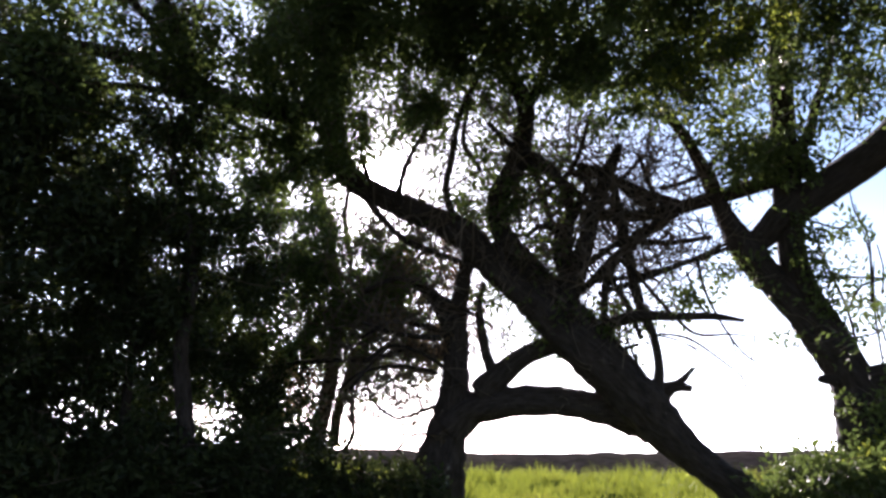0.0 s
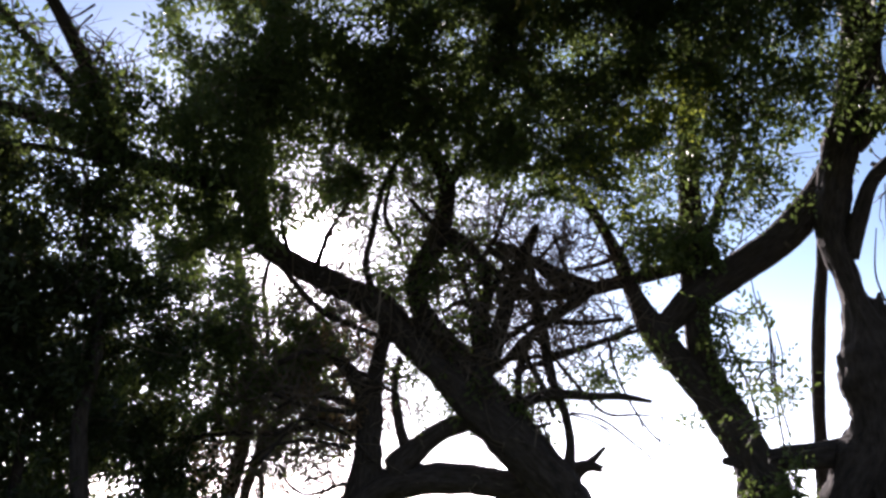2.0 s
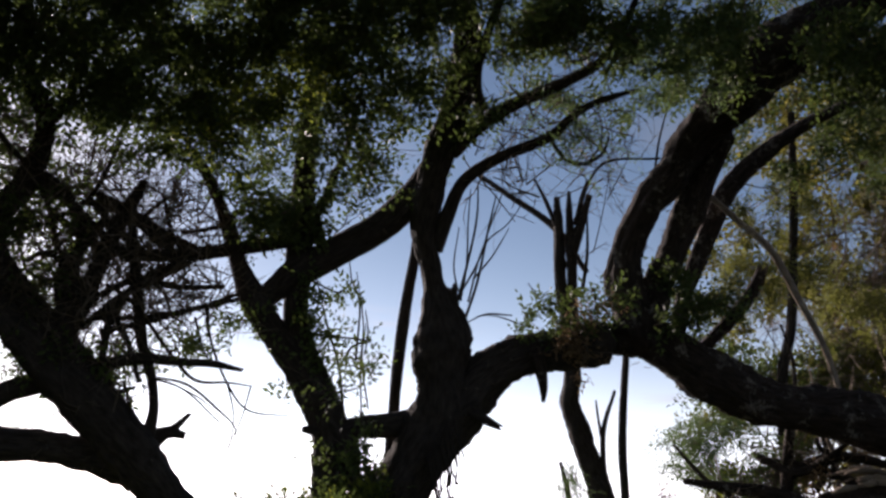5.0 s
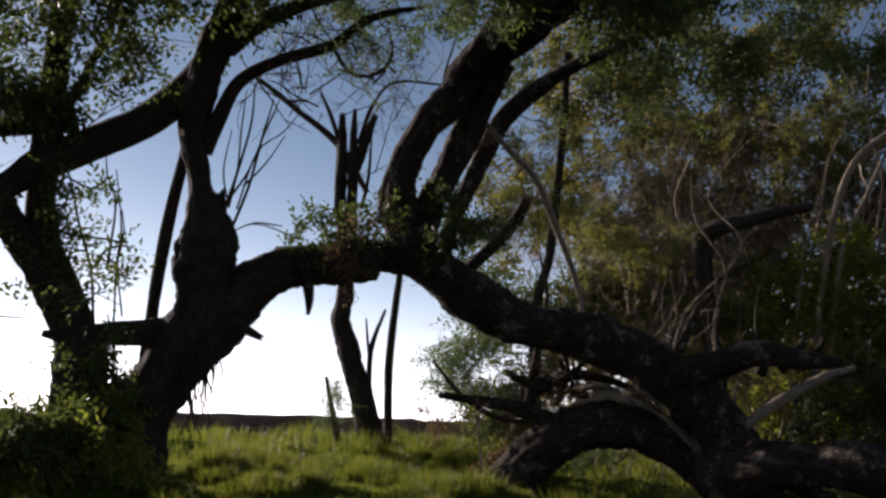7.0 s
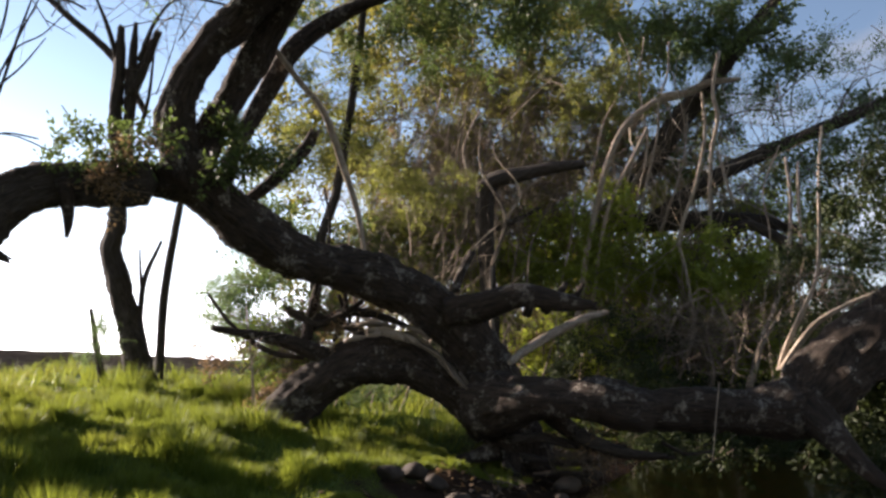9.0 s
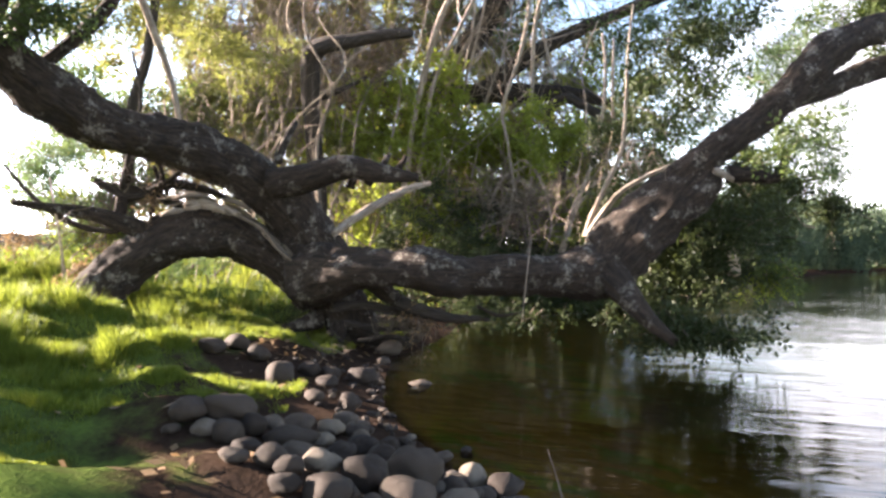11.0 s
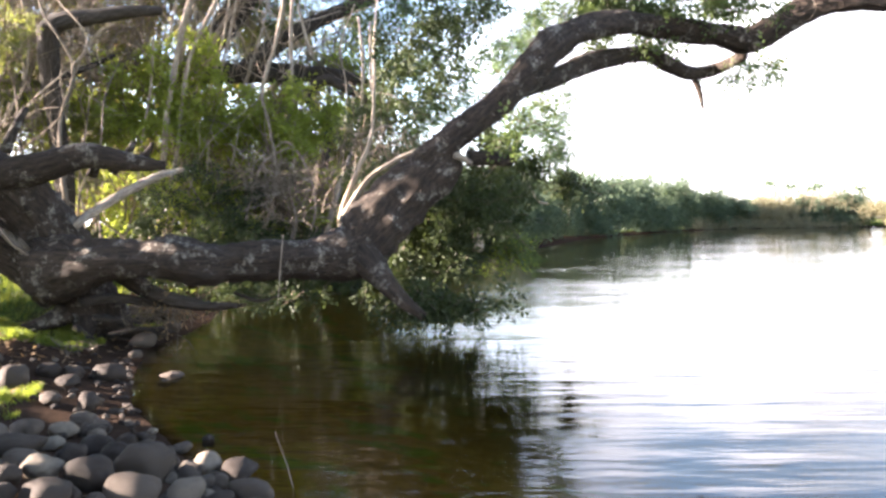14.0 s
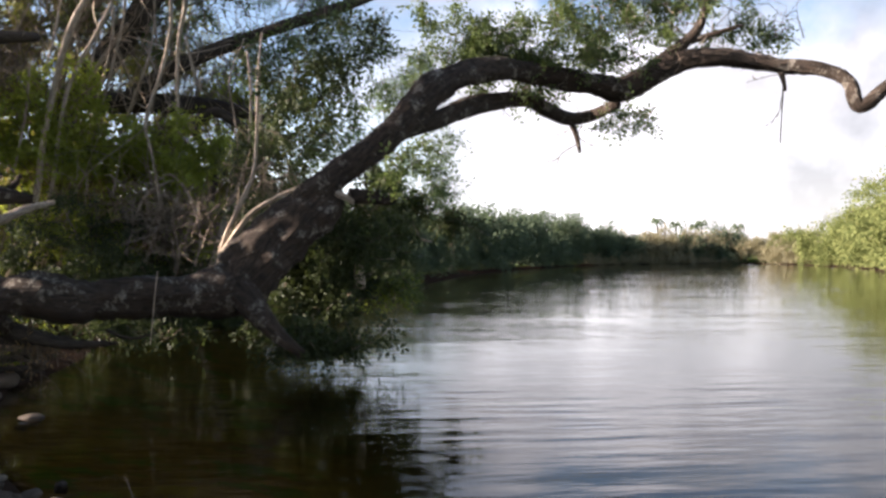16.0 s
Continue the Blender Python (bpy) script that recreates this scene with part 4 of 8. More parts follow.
tree_b.limb('dead_shoot', [(5.64,7.97,3.85,.020), (5.67,7.77,4.39,.017), (5.66,7.59,4.87,.014), (5.58,7.46,5.27,.008)])
tree_b.limb('dead_shoot', [(5.67,7.94,3.88,.017), (5.66,7.8,4.32,.014), (5.59,7.68,4.76,.011), (5.52,7.53,5.19,.006)])
tree_b.limb('dead_shoot', [(5.64,7.95,3.93,.017), (5.77,7.73,4.33,.014), (5.82,7.52,4.79,.011), (5.86,7.3,5.21,.006)])
tree_b.limb('dead_shoot', [(5.75,7.94,3.68,.020), (5.81,7.77,4.14,.017), (5.81,7.56,4.73,.014), (5.8,7.38,5.14,.008)])
tree_b.limb('dead_shoot', [(5.75,7.89,3.87,.014), (5.8,7.64,4.53,.011), (5.98,7.41,4.78,.008), (6.08,7.24,5.02,.006)])
tree_b.limb('dead_shoot', [(5.76,7.81,4.14,.014), (5.91,7.61,4.42,.011), (6.01,7.4,4.75,.006)])
tree_b.limb('dead_shoot', [(5.63,7.93,3.99,.014), (5.53,7.89,4.3,.011), (5.5,7.74,4.75,.006)])
tree_b.limb('root', [(5.6,8.18,2.08,.016), (5.61,8.2,1.76,.011), (5.66,8.17,1.44,.005)])
tree_b.limb('root', [(5.65,8.15,2.12,.016), (5.7,8.14,1.77,.011), (5.7,8.14,1.48,.005)])
tree_b.limb('root', [(5.71,8.11,2.19,.016), (5.77,8.09,1.96,.011), (5.75,8.11,1.71,.005)])
tree_b.limb('root', [(5.77,8.07,2.22,.014), (5.86,8.03,1.9,.008), (5.86,8.04,1.52,.004)])
tree_b.limb('root', [(5.56,8.21,1.95,.014), (5.57,8.22,1.57,.008), (5.62,8.18,1.08,.005)])
tree_b.limb('dead_shoot', [(6.22,7.62,3.72,.009), (5.98,7.84,3.74,.011), (5.81,8.04,3.63,.008)])
tree_b.limb('dead_shoot', [(6.35,7.55,3.6,.009), (6.09,7.77,3.72,.009), (5.95,7.92,3.73,.006)])
tree_b.limb('limb', [(5.54,8.16,3.32,.177), (5.58,8.03,3.76,.111), (5.55,7.97,4.01,.067)], 'b')
tree_b.limb('root', [(5.4,7.88,2.24,.013), (5.47,7.86,1.97,.010), (5.46,7.87,1.74,.008), (5.56,7.82,1.52,.005)])
tree_b.limb('root', [(5.28,7.97,2.03,.013), (5.35,7.94,1.76,.010), (5.4,7.91,1.5,.008), (5.33,7.95,1.25,.005)])
tree_b.limb('root', [(5.43,7.86,2.28,.013), (5.5,7.84,2.01,.010), (5.49,7.86,1.71,.008), (5.53,7.84,1.43,.005)])
tree_b.limb('root', [(5.47,7.83,2.35,.013), (5.54,7.81,2.08,.011), (5.58,7.8,1.82,.008), (5.54,7.83,1.58,.005)])
tree_b.limb('root', [(5.34,7.92,2.13,.013), (5.41,7.9,1.86,.010), (5.43,7.9,1.71,.008), (5.5,7.85,1.56,.005)])
tree_b.limb('root', [(5.44,7.85,2.3,.013), (5.51,7.83,2.02,.010), (5.53,7.83,1.69,.008), (5.6,7.79,1.36,.005)])
tree_b.limb('root', [(5.31,7.95,2.07,.013), (5.38,7.92,1.8,.010), (5.41,7.91,1.6,.008), (5.44,7.89,1.4,.005)])
tree_b.limb('root', [(5.39,7.89,2.22,.013), (5.46,7.86,1.95,.010), (5.46,7.87,1.8,.008), (5.45,7.88,1.65,.005)])
tree_b.limb('root', [(5.35,7.91,2.16,.013), (5.42,7.89,1.88,.010), (5.43,7.9,1.54,.008), (5.53,7.83,1.2,.005)])
tree_b.limb('root', [(5.51,7.79,2.43,.013), (5.59,7.77,2.15,.011), (5.59,7.78,2.02,.008), (5.62,7.77,1.88,.005)])
tree_b.limb('root', [(5.29,7.96,2.04,.013), (5.35,7.94,1.76,.010), (5.41,7.91,1.53,.008), (5.34,7.95,1.29,.005)])
tree_b.limb('root', [(5.44,7.85,2.3,.013), (5.51,7.83,2.02,.010), (5.53,7.83,1.87,.008), (5.6,7.79,1.71,.005)])
tree_b.limb('root', [(5.33,7.93,2.12,.013), (5.4,7.9,1.85,.010), (5.38,7.92,1.72,.008), (5.43,7.9,1.6,.005)])
tree_b.limb('root', [(5.29,7.96,2.04,.013), (5.35,7.94,1.76,.010), (5.37,7.93,1.62,.008), (5.43,7.89,1.48,.005)])
tree_b.limb('root', [(5.39,7.89,2.22,.013), (5.47,7.86,1.94,.010), (5.5,7.85,1.72,.008), (5.44,7.89,1.48,.005)])
tree_b.limb('root', [(5.43,7.86,2.29,.013), (5.5,7.84,2.02,.010), (5.53,7.83,1.85,.008), (5.6,7.79,1.68,.005)])
tree_b.clump('leaf', 102, (3.07, 8.09, 5.53), (1.06, 0.80, 0.73), -20)
tree_b.clump('leaf', 110, (3.11, 8.46, 4.9), (0.80, 0.60, 0.40), -19)
tree_b.clump('leaf', 96, (3.87, 7.87, 5.26), (0.92, 0.80, 0.79), -25)
tree_b.clump('leaf', 208, (2.57, 7.78, 6), (1.03, 0.80, 0.52), -17)
tree_b.clump('leaf', 66, (2.88, 7.88, 5.74), (1.05, 0.80, 0.78), -19)
tree_b.clump('leaf', 480, (3.64, 7.09, 6.59), (1.37, 0.90, 0.91), -25)
tree_b.clump('leaf', 50, (3.98, 7.92, 5.25), (0.80, 0.60, 0.60), -25)
tree_b.clump('leaf', 680, (3.99, 6.43, 6.87), (1.60, 0.90, 0.58), -29)
tree_b.clump('fine', 300, (5.68, 5.55, 6.59), (1.42, 0.80, 0.45), -41)
tree_b.clump('fine', 250, (6.56, 5.01, 6.12), (0.58, 0.70, 0.52), -48)
tree_b.clump('leaf', 3000, (3.06, 5.91, 7.68), (4.38, 1.50, 0.81), -25)
tree_b.clump('leaf', 60, (2.73, 9.16, 3.21), (0.24, 0.20, 0.12), -14)
tree_b.clump('leaf', 40, (3.33, 8.93, 3.5), (0.27, 0.20, 0.14), -18)
tree_b.clump('leaf', 130, (3.37, 8.16, 5.26), (0.93, 0.70, 0.60), -20)
tree_b.clump('leaf', 90, (4.11, 7.93, 5.15), (0.80, 0.60, 0.47), -25)
tree_b.clump('fine', 50, (6.15, 6.46, 5.6), (0.23, 0.30, 0.33), -41)
# Two unseen overhead clumps, here only to shade what lies below.
tree_b.clump('deep', 1500, (0.07, 3.94, 7.34), (4.38, 2.00, 1.26), -5)
tree_b.clump('deep', 1500, (5.23, 3.5, 7.59), (5.32, 2.00, 1.48), -52)
tree_b.clump('leaf', 620, (4.08, 6.92, 6.5), (1.31, 0.80, 0.72), -27)
tree_b.clump('leaf', 600, (3.08, 7.3, 6.64), (1.05, 0.80, 0.65), -20)
tree_b.clump('leaf', 98, (3.69, 7.67, 5.8), (0.99, 0.60, 0.40), -23)
tree_b.clump('leaf', 200, (4.78, 7.1, 5.75), (0.66, 0.60, 0.59), -31)
tree_b.clump('leaf', 14, (4.15, 8.84, 2.6), (0.11, 0.20, 0.27), -21)
tree_b.clump('leaf', 50, (4.74, 8.73, 3.12), (0.35, 0.30, 0.14), -25)
tree_b.clump('leaf', 800, (0.75, 7.65, 6.72), (1.29, 0.80, 0.58), -6)
tree_b.clump('leaf', 600, (2.52, 7.16, 6.96), (1.29, 0.80, 0.52), -18)
tree_b.clump('leaf', 260, (4.01, 6.58, 6.86), (0.78, 0.60, 0.52), -28)
tree_b.clump('fine', 60, (5.71, 6.71, 6), (0.82, 0.40, 0.27), -37)
tree_b.clump('fine', 30, (6.36, 6.25, 5.6), (0.34, 0.30, 0.20), -42)
tree_b.clump('leaf', 10, (4.19, 8.14, 2.70), (0.14, 0.08, 0.10), -25)
# Sunlit leaves, their light put into a paler leaf colour.
tree_b.clump('lite', 70, (2.36, 7.82, 5.42), (0.19, 0.12, 0.17), -20)
tree_b.clump('lite', 45, (2.43, 7.80, 5.72), (0.16, 0.09, 0.14), -20)
tree_b.clump('lite', 50, (2.70, 7.71, 5.62), (0.18, 0.11, 0.16), -20)
tree_b.clump('lite', 70, (3.12, 7.55, 6.22), (0.23, 0.14, 0.20), -20)
tree_b.clump('lite', 60, (3.11, 7.56, 5.86), (0.21, 0.12, 0.19), -20)
tree_b.clump('lite', 50, (3.57, 7.36, 6.03), (0.20, 0.12, 0.18), -20)
tree_b.clump('lite', 40, (2.49, 7.78, 5.12), (0.18, 0.11, 0.16), -20)
tree_b.clump('lite', 40, (3.36, 7.45, 6.27), (0.18, 0.11, 0.16), -20)
tree_b.limb('trunk', [(3.95,8.73,4.30,0.134), (3.91,8.85,3.98,0.149), (3.94,8.92,3.64,0.154), (4.06,8.94,3.27,0.158), (4.28,8.93,2.88,0.162), (4.50,8.89,2.39,0.166)])
tree_b.limb('dead_shoot', [(4.59,8.54,3.10,0.017), (4.52,8.36,3.68,0.013), (4.44,8.32,3.90,0.013), (4.36,8.31,4.03,0.010), (4.30,8.26,4.24,0.007)])
tree_b.limb('dead_shoot', [(3.90,8.57,4.02,0.014), (4.08,8.47,3.92,0.013), (4.24,8.37,3.85,0.013), (4.32,8.23,3.95,0.010)])
tree_b.limb('dead_shoot', [(3.98,8.70,3.40,0.017), (4.17,8.58,3.35,0.013), (4.38,8.43,3.34,0.013), (4.60,8.28,3.31,0.010)])
tree_b.limb('dead_shoot', [(4.67,8.47,3.17,0.010), (4.66,8.39,3.43,0.010), (4.58,8.33,3.68,0.007)])
tree_b.clump('leaf', 7, (3.84, 8.44, 3.98), (0.06, 0.05, 0.06), -25, 0.3)
tree_b.clump('leaf', 4, (3.90, 8.40, 4.01), (0.05, 0.04, 0.05), -25, 0.3)
tree_b.clump('leaf', 9, (4.33, 8.24, 3.94), (0.06, 0.05, 0.06), -25, 0.3)
tree_b.clump('leaf', 8, (4.26, 8.31, 3.82), (0.06, 0.05, 0.06), -25, 0.3)
tree_b.clump('leaf', 7, (4.17, 8.39, 3.73), (0.06, 0.05, 0.06), -25, 0.3)
tree_b.clump('leaf', 9, (4.06, 8.46, 3.66), (0.07, 0.05, 0.07), -25, 0.3)
tree_b.clump('leaf', 8, (3.92, 8.49, 3.73), (0.07, 0.05, 0.07), -25, 0.3)
tree_b.clump('leaf', 8, (3.89, 8.55, 3.63), (0.07, 0.06, 0.07), -25, 0.3)
tree_b.clump('leaf', 8, (4.01, 8.52, 3.57), (0.07, 0.05, 0.07), -25, 0.3)
tree_b.clump('leaf', 9, (4.07, 8.53, 3.45), (0.08, 0.06, 0.08), -25, 0.3)
tree_b.clump('leaf', 10, (4.02, 8.60, 3.32), (0.09, 0.07, 0.09), -25, 0.3)
tree_b.clump('leaf', 8, (4.16, 8.51, 3.38), (0.07, 0.05, 0.07), -25, 0.3)
tree_b.clump('leaf', 6, (4.30, 8.46, 3.35), (0.05, 0.04, 0.05), -25, 0.3)
tree_b.clump('leaf', 5, (4.41, 8.38, 3.43), (0.05, 0.04, 0.05), -25, 0.3)
tree_b.clump('leaf', 6, (4.39, 8.44, 3.29), (0.05, 0.04, 0.05), -25, 0.3)
tree_b.clump('leaf', 4, (4.62, 8.33, 3.31), (0.05, 0.04, 0.05), -25, 0.3)
tree_b.clump('leaf', 10, (4.10, 8.63, 3.14), (0.09, 0.07, 0.09), -25, 0.3)
tree_b.clump('leaf', 6, (3.86, 8.47, 3.86), (0.06, 0.05, 0.06), -25, 0.3)
tree_b.clump('leaf', 300, (5.49, 6.36, 6.76), (0.55, 0.33, 0.36), -30)
tree_b.clump('leaf', 260, (5.88, 5.83, 6.80), (0.50, 0.30, 0.34), -30)
tree_b.clump('leaf', 230, (6.43, 5.52, 6.65), (0.46, 0.28, 0.40), -30)
tree_b.clump('leaf', 260, (6.93, 5.17, 6.36), (0.42, 0.25, 0.45), -30)
tree_b.clump('leaf', 260, (7.11, 4.85, 6.71), (0.48, 0.29, 0.30), -30)
tree_b.clump('leaf', 300, (5.58, 5.87, 7.06), (0.69, 0.41, 0.25), -30)
tree_b.limb('limb', [(3.89,8.62,4.74,0.076), (4.03,8.49,4.97,0.059), (4.06,8.39,5.25,0.052), (4.16,8.23,5.62,0.041), (4.15,8.05,6.15,0.028)])
tree_b.limb('limb', [(1.57,9.17,4.72,0.061), (1.95,9.11,4.56,0.072), (2.30,9.07,4.38,0.068), (2.68,9.00,4.26,0.048)])
tree_b.limb('limb', [(3.02,8.90,4.67,0.031), (3.15,8.81,4.83,0.024), (3.32,8.72,4.93,0.017)])
tree_b.limb('limb', [(2.97,8.94,4.59,0.035), (2.78,9.02,4.52,0.028), (2.52,9.12,4.46,0.021)])
tree_b.clump('leaf', 90, (3.55, 8.53, 4.56), (0.26, 0.15, 0.21), -18, 0.6)
tree_b.clump('leaf', 30, (3.33, 8.51, 4.81), (0.23, 0.14, 0.18), -18, 0.6)
tree_b.clump('leaf', 25, (3.11, 8.53, 4.92), (0.27, 0.16, 0.22), -18, 0.6)
tree_b.clump('leaf', 22, (3.41, 8.38, 5.11), (0.24, 0.15, 0.19), -18, 0.6)
tree_b.clump('leaf', 35, (3.28, 8.59, 4.60), (0.20, 0.12, 0.16), -18, 0.6)
tree_b.clump('leaf', 20, (2.90, 8.54, 5.07), (0.24, 0.15, 0.19), -18, 0.6)
tree_b.clump('leaf', 40, (3.98, 8.38, 4.63), (0.18, 0.11, 0.14), -18, 0.6)
tree_b.clump('leaf', 95, (2.64, 7.79, 5.41), (0.38, 0.23, 0.26), -20)
tree_b.clump('leaf', 95, (3.12, 7.63, 5.70), (0.38, 0.23, 0.27), -20)
tree_b.clump('leaf', 102, (3.58, 7.44, 5.98), (0.38, 0.23, 0.27), -20)
tree_b.clump('leaf', 60, (3.86, 7.31, 5.48), (0.31, 0.19, 0.22), -20)
tree_b.clump('leaf', 230, (2.99, 7.67, 6.34), (0.45, 0.27, 0.32), -20)
tree_b.clump('leaf', 130, (2.38, 7.86, 5.99), (0.32, 0.19, 0.22), -20)
tree_b.clump('leaf', 40, (3.41, 7.51, 5.22), (0.31, 0.19, 0.22), -20)
tree_b.clump('leaf', 120, (4.09, 7.19, 6.02), (0.32, 0.19, 0.22), -20)
tree_b.brush(50, (3.26, 8.72, 4.66), (0.61, 0.31, 0.27), -20, 0.61, 0.2)
tree_b.brush(30, (7.73, 7.99, 6.57), (0.67, 0.47, 0.67), -42, 1.17, 0.3)
tree_b.brush(30, (5.89, 7.16, 5.46), (0.42, 0.29, 0.42), -37, 0.76, 0.5)
tree_b.brush(60, (5.89, 6.64, 5.87), (1.02, 0.55, 0.54), -38, 0.54, 0.3)
tree_b.brush(40, (6.05, 5.91, 6.5), (0.61, 0.38, 0.47), -42, 0.61, 0.5)
tree_b.finish()

# thin bare sapling with a few leafless shoots
tree_h = Plant('sapling', 'thin bare sapling with a few leafless shoots', 'sapling', bark=BARK)
tree_h.limb('trunk', [(5.83,9.87,1.94,.091), (5.83,9.83,2.6,.085), (5.82,9.74,3.29,.086), (5.82,9.57,4.13,.079), (5.82,9.37,4.82,.072), (5.79,9.22,5.28,.064), (5.81,9.03,5.73,.040)])
tree_h.limb('dead_shoot', [(5.28,9.68,2.45,.014), (5.19,9.62,3.22,.014), (5.15,9.53,3.78,.011), (4.96,9.43,4.45,.007)])
tree_h.limb('dead_shoot', [(5.05,9.77,2.57,.021), (4.93,9.74,3.19,.018), (4.72,9.73,3.72,.017), (4.47,9.66,4.37,.010)])
tree_h.limb('dead_shoot', [(5.34,9.63,2.66,.014), (5.2,9.61,3.29,.011), (5.18,9.51,3.78,.007)])
tree_h.limb('dead_shoot', [(4.93,9.74,3.19,.014), (5.06,9.63,3.48,.018), (5.26,9.53,3.54,.011)])
tree_h.finish()

# huge fallen-over tree arching above the grass and water
tree_c = Plant('tree', 'huge fallen-over tree arching above the grass and water', 'tree', bark=BARK_OLD)
tree_c.limb('trunk', [(11.16,3.75,-0.09,.35), (11.07,3.94,0.51,.33), (10.91,4.19,1.12,.335), (10.71,4.46,1.68,.345), (10.4,4.84,2.18,.335), (10.01,5.31,2.51,.31), (9.61,5.76,2.65,.295), (9.2,6.16,2.75,.285), (8.82,6.47,2.94,.285), (8.41,6.75,3.22,.28), (8,6.98,3.51,.270), (7.58,7.24,3.62,.256)], 'k')
tree_c.limb('limb', [(7.66,7.1,3.5,.26), (7.73,7.08,3.80,.235), (7.59,7.07,4.29,.205), (7.57,6.95,4.72,.195), (7.65,6.72,5.15,.2), (7.78,6.45,5.47,.21), (7.89,6.18,5.86,.23), (7.94,5.81,6.16,.285), (8.02,5.39,6.43,.34), (8.14,4.88,6.69,.33), (8.26,4.32,6.83,.28), (8.30,3.62,6.93,.21), (8.33,2.7,7.05,.13)], 'k')
tree_c.limb('limb', [(7.9,7.05,3.4,.23), (7.93,7.02,3.75,.2), (8.04,6.90,4.29,.185), (8.19,6.75,4.76,.185), (8.25,6.52,5.24,.185), (8.29,6.33,5.64,.18), (8.2,5.95,6.08,.19)], 'k')
tree_c.limb('limb', [(8.3,6.95,3.5,.11), (8.45,6.91,4.07,.108), (8.59,6.75,4.62,.12), (8.73,6.58,5.11,.125), (8.87,6.41,5.56,.13), (9.11,6.10,5.97,.125), (9.30,5.67,6.25,.095), (9.50,5.17,6.43,.07), (9.7,4.6,6.6,.04)])
tree_c.limb('limb', [(8.51,7.01,3.25,.086), (8.75,6.73,3.6,.087), (8.94,6.47,3.93,.094), (9.08,6.25,4.27,.085), (9.13,6.17,4.48,.068)], 'b')
tree_c.limb('limb', [(9.56,6.85,0.64,0.272), (9.69,6.61,0.95,0.288), (9.87,6.29,1.24,0.297), (10.06,5.94,1.46,0.305), (10.28,5.50,1.55,0.306), (10.50,5.04,1.43,0.290), (10.67,4.60,1.13,0.273), (10.81,4.19,0.73,0.264)], 'k')
tree_c.limb('split_wood', [(9.73,5.57,1.91,0.018), (9.77,5.46,1.92,0.035), (9.82,5.41,1.93,0.011)], 'pb')
tree_c.limb('split_wood', [(9.94,5.16,1.88,0.018), (9.99,5.02,1.80,0.036), (10.05,4.94,1.72,0.011)], 'pb')
tree_c.limb('split_wood', [(9.80,5.45,1.86,0.015), (9.88,5.26,1.85,0.030), (9.99,5.10,1.82,0.009)], 'pb')
tree_c.limb('split_wood', [(9.93,5.19,1.82,0.019), (9.97,5.07,1.80,0.038), (10.03,5.00,1.75,0.011)], 'tb')
tree_c.limb('split_wood', [(9.94,5.16,1.85,0.010), (9.99,5.02,1.83,0.019), (10.07,4.91,1.73,0.006)], 'pb')
tree_c.limb('split_wood', [(9.77,5.51,1.90,0.016), (9.84,5.34,1.93,0.032), (9.95,5.19,1.89,0.010)], 'pb')
tree_c.limb('split_wood', [(9.81,5.42,1.89,0.018), (9.89,5.24,1.87,0.035), (10.02,5.04,1.80,0.011)], 'pb')
tree_c.limb('split_wood', [(9.72,5.59,1.88,0.017), (9.78,5.45,1.87,0.035), (9.85,5.36,1.87,0.010)], 'tb')
tree_c.limb('split_wood', [(9.61,5.81,1.76,0.012), (9.66,5.69,1.78,0.025), (9.73,5.60,1.80,0.007)], 'pb')
tree_c.limb('split_wood', [(9.89,5.28,1.82,0.018), (9.91,5.18,1.83,0.036), (9.98,5.08,1.77,0.011)], 'pb')
tree_c.limb('split_wood', [(9.80,5.46,1.90,0.017), (9.82,5.37,1.94,0.033), (9.89,5.28,1.91,0.010)], 'pb')
tree_c.limb('split_wood', [(9.59,5.83,1.74,0.020), (9.65,5.69,1.80,0.040), (9.73,5.59,1.82,0.012)], 'pb')
tree_c.limb('split_wood', [(9.72,5.59,1.88,0.010), (9.78,5.44,1.89,0.019), (9.86,5.34,1.85,0.006)], 'pb')
tree_c.limb('split_wood', [(9.73,5.58,1.83,0.020), (9.78,5.45,1.86,0.040), (9.84,5.38,1.87,0.012)], 'pb')
tree_c.limb('split_wood', [(10.18,4.62,1.48,0.019), (10.21,4.50,1.36,0.038), (10.29,4.38,1.26,0.011)], 'tb')
tree_c.limb('split_wood', [(9.82,5.41,1.89,0.012), (9.91,5.22,1.85,0.024), (10.01,5.06,1.79,0.007)], 'tb')
tree_c.limb('split_wood', [(9.82,5.64,1.99,.007), (9.87,5.54,2,.014), (9.89,5.48,2.01,.011), (9.92,5.39,2.03,.004)], 'tb')
tree_c.limb('split_wood', [(9.73,5.81,1.96,.011), (9.76,5.72,1.97,.021), (9.81,5.58,1.98,.018), (9.87,5.42,2.01,.007)], 'pb')
tree_c.limb('split_wood', [(10.16,5,1.72,.007), (10.19,4.89,1.71,.014), (10.19,4.85,1.64,.011), (10.21,4.77,1.59,.004)], 'tb')
tree_c.limb('split_wood', [(10.3,4.67,1.52,.007), (10.33,4.56,1.45,.011), (10.33,4.51,1.32,.010), (10.34,4.42,1.24,.004)], 'tb')
tree_c.limb('split_wood', [(10.05,5.2,1.92,.011), (10.07,5.13,1.9,.018), (10.11,5.03,1.87,.018), (10.13,4.96,1.79,.004)], 'tb')
tree_c.limb('split_wood', [(9.72,5.83,1.98,.007), (9.75,5.74,2,.011), (9.78,5.63,2.01,.011), (9.86,5.45,2,.004)], 'pb')
tree_c.limb('split_wood', [(10.25,4.79,1.56,.004), (10.26,4.71,1.5,.007), (10.27,4.64,1.46,.007), (10.26,4.59,1.39,.004)], 'tb')
